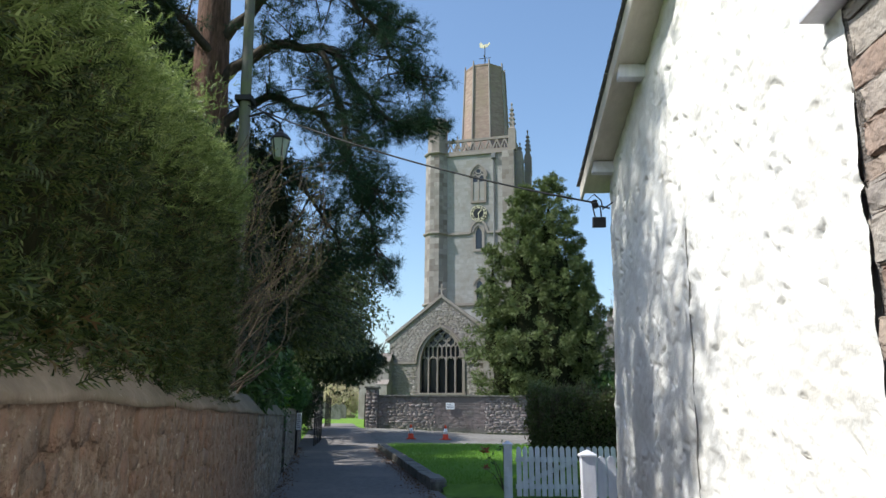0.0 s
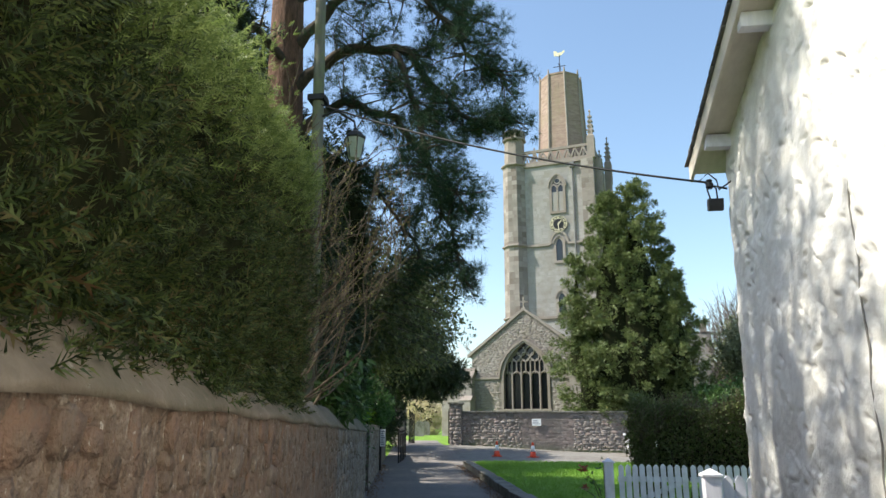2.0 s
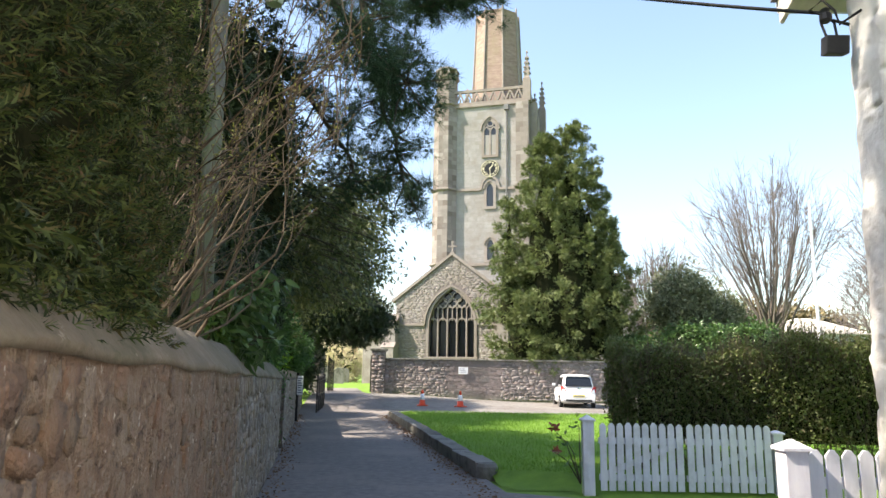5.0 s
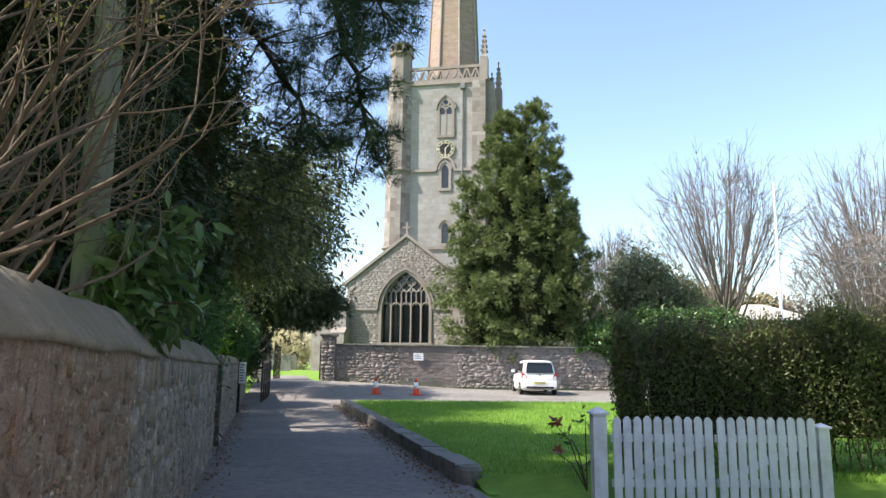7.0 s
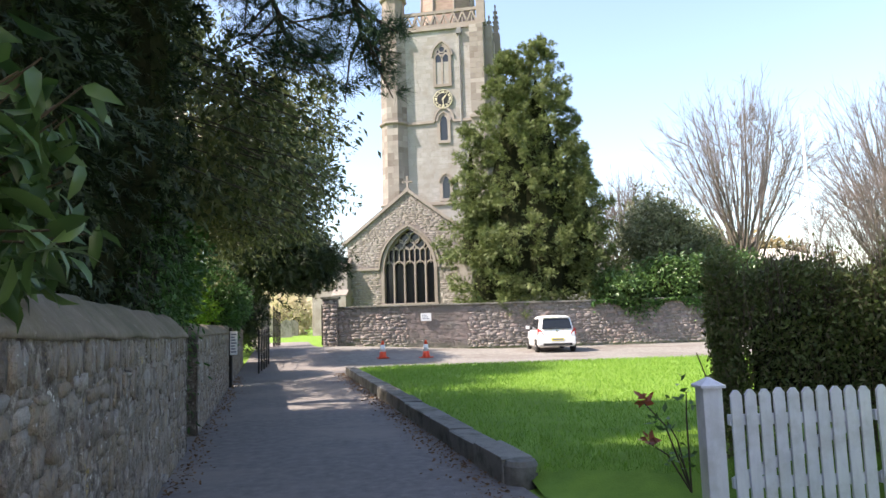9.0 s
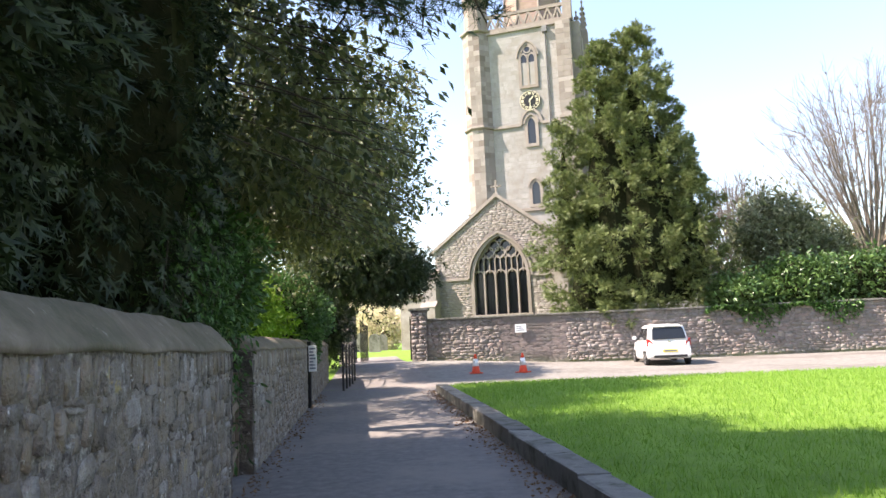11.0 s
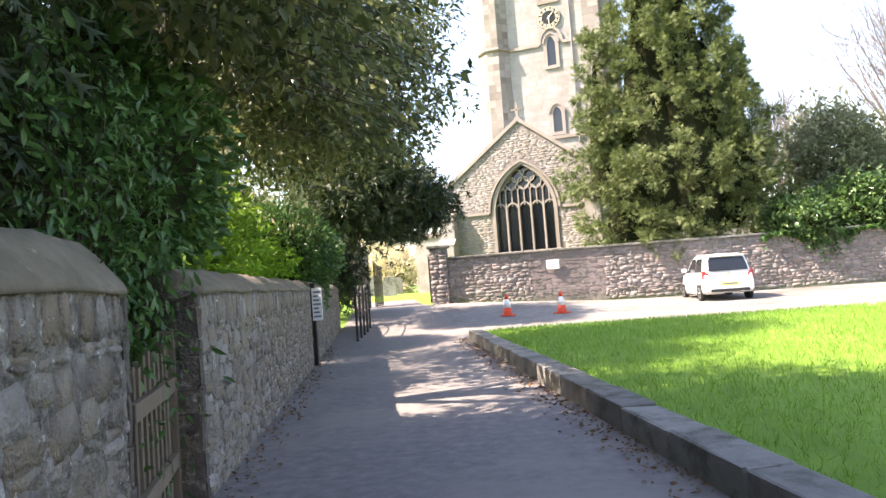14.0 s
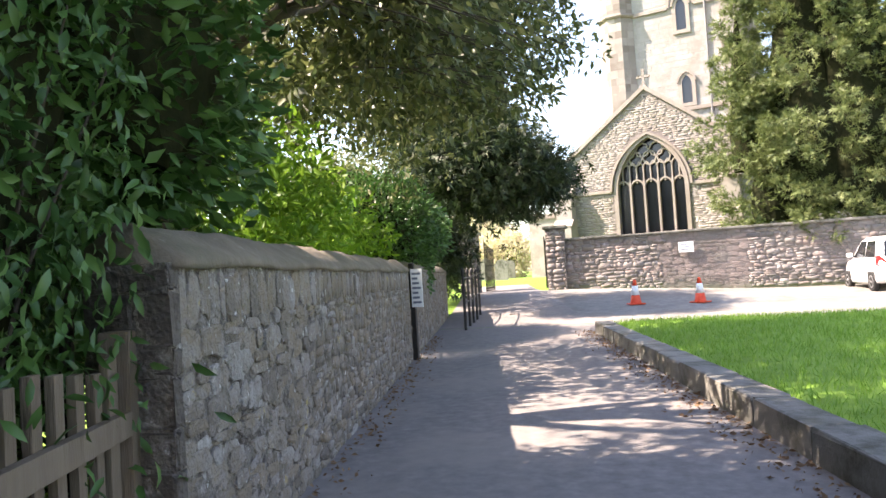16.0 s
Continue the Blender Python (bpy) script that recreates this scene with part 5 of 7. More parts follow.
def picket_leaf(x0, x1, y, label):
    g = thing("picket_gate", ((x0 + x1) / 2, y, 0.02), label, "gate", "white picket gates")
    n = round((x1 - x0) / 0.098)
    for i in range(n):
        x = x0 + (x1 - x0) * (i + 0.5) / n
        bm = bmesh.new()
        picket(bm, x, y, 0.03 + RNG.uniform(-0.005, 0.005), 0.775 + 0.012 * math.cos((i / n - 0.5) * 3) + RNG.uniform(-0.006, 0.006))
        part("picket", bm, M_WHITE, g)
    for z in (0.17, 0.58):
        part("rail", boxes((x0, x1, y + 0.011, y + 0.045, z - 0.035, z + 0.035), bevel=0.004), M_WHITE, g)
    d = math.hypot(x1 - x0, 0.41)
    m = Matrix.Translation(((x0 + x1) / 2, y + 0.028, 0.375)) @ Matrix.Rotation(-math.atan2(0.41, x1 - x0), 4, "Y")
    part("brace", boxes((-d / 2 + 0.03, d / 2 - 0.03, -0.014, 0.014, -0.032, 0.032), m=m), M_WHITE, g)
    return g


picket_leaf(1.785, 2.765, 8.4, "white painted picket gate leaf, closed")
picket_leaf(2.79, 3.77, 8.4, "white painted picket gate leaf, closed")


def post(name, x, y, w, h, cap, label):
    p = thing(name, (x, y, 0), label, "gate post")
    part("shaft", boxes((x - w / 2, x + w / 2, y - w / 2, y + w / 2, -0.1, h), bevel=0.006), M_WHITE, p)
    bm = bmesh.new()
    o = w / 2 + 0.018
    lathe(bm, [(o * 1.414, h), (o * 1.414, h + 0.018), (0.01, h + 0.018 + cap)], 4, Matrix.Translation((x, y, 0)), math.pi / 4)
    part("cap", bm, M_WHITE, p)
    return p


post("gate_post", 1.66, 8.42, 0.13, 0.8, 0.05, "square white gate post with shallow pyramid cap")
post("gate_post", 3.86, 8.47, 0.11, 0.68, 0.03, "square white gate post with shallow pyramid cap")
post("fence_post", 2.265, 4.66, 0.145, 0.86, 0.05, "stout white fence post with pyramid cap")
fence = thing("picket_fence", (2.75, 4.66, 0), "short white picket fence beside the house", "fence")
for i in range(9):
    bm = bmesh.new()
    picket(bm, 2.41 + i * 0.105, 4.66, 0.05, 0.865, 0.085)
    part("picket", bm, M_WHITE, fence)
for z in (0.25, 0.66):
    part("rail", boxes((2.34, 3.4, 4.672, 4.705, z - 0.035, z + 0.035)), M_WHITE, fence)

# ---- wooden garden gate in the gap of the wall ----
gate = thing("garden_gate", (wx(12.0, -0.2), 12.0, 0.02), "weathered brown slatted garden gate, ajar under ivy", "gate")
GM = Matrix.Translation((wx(12.5, -0.2), 12.5, 0)) @ Matrix.Rotation(WALL_TURN + math.pi + 0.12, 4, "Z")
for i in range(9):
    z1 = 0.93 - 0.06 * abs(i - 4) / 4 + (0.05 if i in (0, 8) else 0)
    bm = bmesh.new()
    box(bm, 0.04 + i * 0.118, 0.04 + i * 0.118 + (0.07 if i in (0, 8) else 0.05), -0.014, 0.014, 0.06, z1, bevel=0.004)
    bmesh.ops.transform(bm, matrix=GM, verts=bm.verts)
    part("slat", bm, M_WOOD, gate)
for z in (0.28, 0.7):
    part("rail", boxes((0.02, 1.06, 0.015, 0.05, z - 0.04, z + 0.04), m=GM, bevel=0.005), M_WOOD, gate)
part("hanging_post", boxes((-0.06, 0.03, -0.05, 0.05, 0, 1.0), m=GM, bevel=0.01), M_WOOD, gate)

# ---- notice post, railings, churchyard gates, sign ----
npost = thing("notice_post", (wx(19.62, 0.02), 19.62, 0), "black iron post with a narrow white notice", "notice")
nx = wx(19.62, 0.03)
part("post", boxes((nx - 0.035, nx + 0.035, 19.58, 19.66, -0.1, 1.32), bevel=0.006), M_IRON, npost)
nb = part("notice_board", boxes((nx + 0.0, nx + 0.16, 19.555, 19.57, 0.72, 1.24)), M_SIGN, npost, "narrow white notice board")
for i in range(7):
    part("text_bar", boxes((nx + 0.02, nx + 0.14 - 0.02 * (i % 3), 19.5515, 19.5545, 0.77 + i * 0.065, 0.8 + i * 0.065)), M_INK, nb)
rail = thing("iron_railing", (-4.9, 25.5, 0.1), "low black iron railing beside the path", "railing")
for i in range(5):
    y = 24.2 + i * 0.95
    xx = -4.72 - 0.13 * (y - 24.2)
    part("post", lathe(bmesh.new(), [(0.03, 0.0), (0.03, 1.2), (0.045, 1.22), (0.03, 1.28), (0.008, 1.32)], 8, Matrix.Translation((xx, y, rise(xx, y) - 0.05))), M_IRON, rail)
for z in (0.55, 1.05):
    part("bar", tube_mesh("bar", [[((-4.72, 24.2, z), 0.017), ((-4.72 - 0.13 * 1.9, 26.1, z + 0.02), 0.017), ((-4.72 - 0.13 * 3.8, 28.0, z + 0.08), 0.017)]], 6), M_IRON, rail)


def iron_leaf(hx, hy, turn, w, label):
    g = thing("iron_gate", (hx, hy, 0.45), label, "gate", "churchyard gates")
    m = Matrix.Translation((hx, hy, 0.5)) @ Matrix.Rotation(turn, 4, "Z")
    for i in range(9):
        x = w * i / 8
        h = 1.75 - 0.25 * math.sin(math.pi * i / 16)
        part("bar", boxes((x - 0.013, x + 0.013, -0.013, 0.013, 0.0, h), m=m), M_IRON, g)
    for z in (0.12, 0.9, 1.45):
        part("rail", boxes((0, w, -0.02, 0.02, z - 0.02, z + 0.02), m=m), M_IRON, g)


iron_leaf(-4.12, FY + 0.2, 1.62, 1.15, "black iron gate leaf standing open")
iron_leaf(-6.2, FY + 0.3, 1.5, 1.15, "black iron gate leaf standing open")
sign = thing("wall_sign", (0.36, FY - 0.05, 1.56), "small white notice sign fixed to the churchyard wall", "sign")
sb = part("panel", boxes((0.13, 0.58, FY - 0.075, FY - 0.055, 1.41, 1.74), bevel=0.004), M_SIGN, sign)
for i in range(3):
    part("text_bar", boxes((0.18, 0.52 - 0.06 * i, FY - 0.079, FY - 0.0755, 1.49 + i * 0.075, 1.515 + i * 0.075)), M_INK, sb)

# ---- cones ----
def cone(x, y, turn):
    z = rise(x, y) - 0.006
    c = thing("traffic_cone", (x, y, z), "red and white traffic cone by the churchyard wall", "cone", "traffic cones")
    m = Matrix.Translation((x, y, z)) @ Matrix.Rotation(turn, 4, "Z")
    part("base", boxes((-0.19, 0.19, -0.19, 0.19, 0, 0.035), m=m, bevel=0.012), M_CONE, c)
    part("skirt", lathe(bmesh.new(), [(0.15, 0.035), (0.135, 0.06), (0.107, 0.24)], 24, m), M_CONE, c, smooth=True)
    part("white_sleeve", lathe(bmesh.new(), [(0.109, 0.24), (0.07, 0.48), (0.066, 0.48)], 24, m), M_CONEWHITE, c, "white reflective sleeve", smooth=True)
    part("tip", lathe(bmesh.new(), [(0.067, 0.48), (0.035, 0.62), (0.025, 0.63), (0.01, 0.625)], 24, m), M_CONE, c, smooth=True)


cone(-1.33, 28.8, 0.3)
cone(0.22, 28.8, 0.9)

# ---- car ----
def car(x, y, turn):
    z = rise(x, y) - 0.006
    c = thing("car", (x, y, z), "small white hatchback parked facing the churchyard wall", "car")
    m = Matrix.Translation((x, y, z)) @ Matrix.Rotation(turn, 4, "Z") @ Matrix.Scale(0.91, 4)
    # body: sections from tail (y 0) to nose (y 3.55): half width at sill, waist, and heights
    secs = [(0.0, 0.62, 0.70, 0.36, 0.62, 0.80), (0.05, 0.72, 0.76, 0.30, 0.62, 0.88), (0.25, 0.76, 0.795, 0.25, 0.62, 0.93), (0.7, 0.775, 0.80, 0.22, 0.62, 0.93), (1.5, 0.775, 0.80, 0.22, 0.6, 0.92),
            (2.4, 0.775, 0.795, 0.22, 0.6, 0.92), (2.9, 0.76, 0.78, 0.24, 0.6, 0.88), (3.3, 0.70, 0.72, 0.27, 0.58, 0.78), (3.52, 0.52, 0.56, 0.32, 0.5, 0.66)]
    bm = bmesh.new()
    prev = None
    for yy, ws, ww, zs, zm, zt in secs:
        half = [(0, zs), (ws, zs), (ww, zs + 0.12), (ww + 0.005, zm), (ww - 0.03, zt - 0.03), (ww - 0.1, zt), (0, zt + 0.015)]
        pts = half + [(-a, b) for a, b in half[-2:0:-1]]
        ring = [bm.verts.new((a, yy, b)) for a, b in pts]
        if prev:
            for i in range(len(ring)):
                j = (i + 1) % len(ring)
                bm.faces.new((prev[i], prev[j], ring[j], ring[i]))
        else:
            bm.faces.new(ring)
        prev = ring
    bm.faces.new(prev[::-1])
    bmesh.ops.transform(bm, matrix=m, verts=bm.verts)
    part("body", bm, M_CARPAINT, c, smooth=True)
    # cabin
    cab = [(0.06, 0.70, 0.66, 0.86, 0.9), (0.12, 0.72, 0.62, 0.88, 1.18), (0.3, 0.735, 0.585, 0.9, 1.47), (0.8, 0.74, 0.59, 0.9, 1.535), (1.6, 0.74, 0.59, 0.9, 1.53), (2.0, 0.735, 0.585, 0.9, 1.46), (2.75, 0.70, 0.62, 0.88, 0.95)]
    bm = bmesh.new()
    prev = None
    for yy, wb, wt, zb, zt in cab:
        half = [(0, zb), (wb, zb), (wt + 0.03, zt - 0.06), (wt - 0.04, zt - 0.01), (0, zt + 0.01)]
        pts = half + [(-a, b) for a, b in half[-2:0:-1]]
        ring = [bm.verts.new((a, yy, b)) for a, b in pts]
        if prev:
            for i in range(len(ring)):
                j = (i + 1) % len(ring)
                bm.faces.new((prev[i], prev[j], ring[j], ring[i]))
        else:
            bm.faces.new(ring)
        prev = ring
    bm.faces.new(prev[::-1])
    bmesh.ops.transform(bm, matrix=m, verts=bm.verts)
    part("cabin", bm, M_CARPAINT, c, smooth=True)

    def panel(name, pts, material, label="", thick=0.012, parent=c):
        bm = bmesh.new()
        a = [bm.verts.new(p) for p in pts]
        f = bm.faces.new(a)
        r = bmesh.ops.extrude_face_region(bm, geom=[f])
        nv = [v for v in r["geom"] if isinstance(v, bmesh.types.BMVert)]
        f.normal_update()
        bmesh.ops.translate(bm, vec=f.normal * thick, verts=nv)
        bmesh.ops.transform(bm, matrix=m, verts=bm.verts)
        return part(name, bm, material, parent, label)

    rw = panel("rear_window", [(-0.62, 0.025, 0.98), (0.62, 0.025, 0.98), (0.56, 0.18, 1.36), (0.5, 0.197, 1.4), (-0.5, 0.197, 1.4), (-0.56, 0.18, 1.36)], M_CARGLASS, "dark tinted rear window", 0.018)
    part("wiper", boxes((-0.3, 0.02, 0.005, 0.02, 1.02, 1.035), m=m), M_PLASTIC, rw)
    for s in (-1, 1):
        panel("side_window", [(s * 0.752, 0.42, 0.96), (s * 0.752, 1.25, 0.96), (s * 0.64, 1.25, 1.41), (s * 0.635, 0.6, 1.41)], M_CARGLASS, "", s * 0.008)
        panel("side_window", [(s * 0.752, 1.33, 0.96), (s * 0.745, 2.3, 0.96), (s * 0.64, 1.85, 1.41), (s * 0.64, 1.33, 1.41)], M_CARGLASS, "", s * 0.008)
        panel("tail_light", [(s * 0.79, 0.02, 0.72), (s * 0.58, -0.015, 0.75), (s * 0.6, 0.0, 0.85), (s * 0.735, 0.06, 1.0), (s * 0.8, 0.16, 0.98), (s * 0.81, 0.16, 0.75)], M_REDLENS, "red wrap-round tail light", s * -0.02)
        part("reflector", boxes((s * 0.6 - 0.07, s * 0.6 + 0.07, -0.02, 0.02, 0.5, 0.53), m=m), M_CLEARLENS, c)
        mi = part("door_mirror", boxes((s * 0.87 - 0.08, s * 0.87 + 0.08, 2.2, 2.3, 0.98, 1.11), m=m, bevel=0.03), M_CARPAINT, c)
        part("mirror_stalk", boxes((s * 0.78 - 0.04, s * 0.78 + 0.04, 2.22, 2.28, 0.97, 1.02), m=m), M_PLASTIC, mi)
        for yy in (0.62, 2.88):
            wm = m @ Matrix.Translation((s * 0.7, yy, 0.285)) @ Matrix.Rotation(s * math.pi / 2, 4, "Y")
            wl_ = part("wheel", lathe(bmesh.new(), [(0.19, -0.02), (0.26, -0.03), (0.285, 0.0), (0.285, 0.1), (0.26, 0.125), (0.19, 0.12)], 28, wm), M_RUBBER, c, "black tyre", smooth=True)
            part("rim", lathe(bmesh.new(), [(0.19, 0.09), (0.175, 0.123), (0.05, 0.11), (0.04, 0.126)], 20, wm), M_ALLOY, wl_)
            part("wheel_arch", boxes((s * 0.805 - 0.012, s * 0.805 + 0.004, yy - 0.3, yy + 0.3, 0.28, 0.56), m=m, bevel=0.005), M_PLASTIC, c)
    bp = part("rear_bumper", boxes((-0.74, 0.74, -0.06, 0.18, 0.33, 0.62), m=m, bevel=0.05), M_CARPAINT, c)
    part("bumper_insert", boxes((-0.6, 0.6, -0.068, 0.0, 0.3, 0.4), m=m, bevel=0.02), M_PLASTIC, bp)
    pl = part("number_plate", boxes((-0.26, 0.26, -0.075, -0.06, 0.5, 0.61), m=m), M_PLATE, bp, "yellow rear number plate")
    part("text_bar", boxes((-0.22, 0.22, -0.078, -0.0755, 0.53, 0.58), m=m), M_INK, pl)
    part("badge", lathe(bmesh.new(), [(0.05, 0), (0.05, 0.012), (0.03, 0.018)], 14, m @ Matrix.Translation((0, 0.02, 0.9)) @ Matrix.Rotation(math.pi / 2, 4, "X")), M_CHROME, c)
    part("aerial", tube_mesh("aerial", [[(tuple(m @ Vector((0, 0.6, 1.52))), 0.006), (tuple(m @ Vector((0, 0.4, 1.72))), 0.003)]], 5), M_PLASTIC, c)
    part("rear_spoiler", boxes((-0.56, 0.56, 0.14, 0.33, 1.43, 1.475), m=m, bevel=0.012), M_CARPAINT, c)


car(5.17, 29.6, radians(-1.0))

# ---- hedges ----
def hedge(name, x0, x1, y0, y1, z0, z1, spacing, size, shape, material, label, skew=0.0, core=0.16, lump=0.12, droop=0.0, thin_foot=0.0, climb=0.0):
    """A clipped hedge: a near-black solid for its inner shade and a skin of sprays on its faces."""
    h = thing(name, ((x0 + x1) / 2, (y0 + y1) / 2, z0), label, "hedge")
    pts, ways = [], []
    faces = [(np.array([x1, y0, z0]), [0, 1, 0], [0, 0, 1], y1 - y0, z1 - z0, [1, 0, 0]), (np.array([x0, y0, z0]), [0, 1, 0], [0, 0, 1], y1 - y0, z1 - z0, [-1, 0, 0]),
             (np.array([x0, y0, z0]), [1, 0, 0], [0, 0, 1], x1 - x0, z1 - z0, [0, -1, 0]), (np.array([x0, y1, z0]), [1, 0, 0], [0, 0, 1], x1 - x0, z1 - z0, [0, 1, 0]),
             (np.array([x0, y0, z1]), [1, 0, 0], [0, 1, 0], x1 - x0, y1 - y0, [0, 0, 1])]
    for o, u, v, a, b, n in faces:
        k = int(a * b / spacing ** 2 * (0.15 if n == [-1, 0, 0] and climb else 0.45 if n == [0, 0, 1] and climb else 1))
        p = o + RNG.uniform(0, a, (k, 1)) * np.array(u) + RNG.uniform(0, b, (k, 1)) * np.array(v)
        bulge = lump * (wob(p, 1.8) + 0.6 * wob(p, 4.7, 5)) + RNG.normal(0, 0.035, k)
        p = p + (bulge - 0.05)[:, None] * np.array(n)
        if climb:
            p = p + (0.05 * wob(p, 9, 2) + 0.03 * wob(p, 17, 6))[:, None] * np.array(n)
            p = p[(wob(p, 9, 2) + 0.6 * wob(p, 17, 6) > -0.12) | (RNG.uniform(0, 1, k) < 0.3)]
            k = len(p)
        if thin_foot:
            keep = (p[:, 2] - z0 > thin_foot) | (RNG.uniform(0, 1, k) < 0.35)
            p = p[keep]
        pts.append(p)
        ways.append(np.tile(np.array(n, float) * 0.7 + [0, 0, 0.45], (len(p), 1)) + RNG.normal(0, 0.45, (len(p), 3)))
    pts, ways = np.concatenate(pts), np.concatenate(ways)
    pts[:, 0] += skew * (pts[:, 1] - y0) - 0.3 * climb * (pts[:, 2] - z0)
    pts[:, 2] += climb * (pts[:, 1] + 1.0) * (pts[:, 2] - z0) / (z1 - z0)
    part("foliage", foliage("foliage", pts, ways, RNG.uniform(0.6, 1.4, len(pts)) * size, shape, droop), material, h)
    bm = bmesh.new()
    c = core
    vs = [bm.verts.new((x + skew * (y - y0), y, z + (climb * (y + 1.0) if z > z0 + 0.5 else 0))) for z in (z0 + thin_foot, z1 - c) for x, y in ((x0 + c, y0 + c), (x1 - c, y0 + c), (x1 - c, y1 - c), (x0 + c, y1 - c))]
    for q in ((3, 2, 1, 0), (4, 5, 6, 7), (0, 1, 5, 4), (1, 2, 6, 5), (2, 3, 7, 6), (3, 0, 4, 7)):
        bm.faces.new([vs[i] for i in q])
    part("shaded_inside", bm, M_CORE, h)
    return h


hd = hedge("conifer_hedge", wx(-4.5, -1.5), wx(-4.5, -0.1), -4.5, 3.0, 1.36, 2.7, 0.0275, 0.092, FEATHER, M_THUJA, "tall shaggy conifer hedge behind the garden wall", skew=-0.203, lump=0.14, climb=0.16)
# its unclipped top shoots and lower skirt over the coping
hd.location = (-0.6, -2, 0.2)
BASE[hd.name] = Vector(hd.location)
for ch in hd.children:
    ch.matrix_parent_inverse = Matrix.Translation(-BASE[hd.name])
sy = RNG.uniform(-3.5, 2.95, 900)
so = RNG.uniform(-1.0, 0.0, 900)
shoots, sway, ssz = [], [], []
# pale sprays down the upper face put the sunlit edge into the colour
for _ in range(4200):
    y, drop = RNG.uniform(-3.6, 3.0), abs(RNG.normal(0, 0.22))
    shoots.append(np.array([wx(y, -0.06 - 0.05 * 0.5 + 0.05 * drop + RNG.normal(0, 0.06) - 0.06), y, 2.68 + 0.16 * (y + 1.0) - drop]))
    sway.append(RNG.normal(0, 0.4, 3) + [0.6, 0, 0.6])
    ssz.append(RNG.uniform(0.06, 0.11))
for y, o in zip(sy, so):
    p = np.array([wx(y, o - 0.1), y, 2.62 + 0.16 * (y + 1.0) + 0.1 * math.sin(3 * y)])
    d = unit(np.array([RNG.normal(0.25, 0.35), RNG.normal(0.1, 0.3), 1.0]))
    ln = RNG.uniform(0.12, 0.5)
    for k in range(6):
        q = p + d * ln * k / 6 + [0.02 * k * k / 6 * d[0], 0, -0.004 * k * k]
        for s in range(2):
            shoots.append(q)
            sway.append(d + RNG.normal(0, 0.6, 3))
            ssz.append(0.07 * (1.1 - 0.1 * k))
part("feathery_top", foliage("feathery_top", shoots, sway, ssz, FEATHER), M_THUJATIP, hd, "feathery unclipped top shoots with a painted sunlit edge")
ky = RNG.uniform(-4, 2.75, 5000)
kz = RNG.uniform(1.4, 1.64, 5000)
ko = -0.05 + RNG.uniform(-0.5, -0.02, 5000) * (1.68 - kz + 0.3)
part("skirt", foliage("skirt", np.stack([-0.40 - 0.203 * ky + ko, ky, kz], 1), np.tile([0.8, 0, -0.5], (5000, 1)) + RNG.normal(0, 0.5, (5000, 3)), RNG.uniform(0.05, 0.1, 5000), SPRAY), M_THUJA, hd)

SLANT = 0.43          # the hedge's end runs aslant


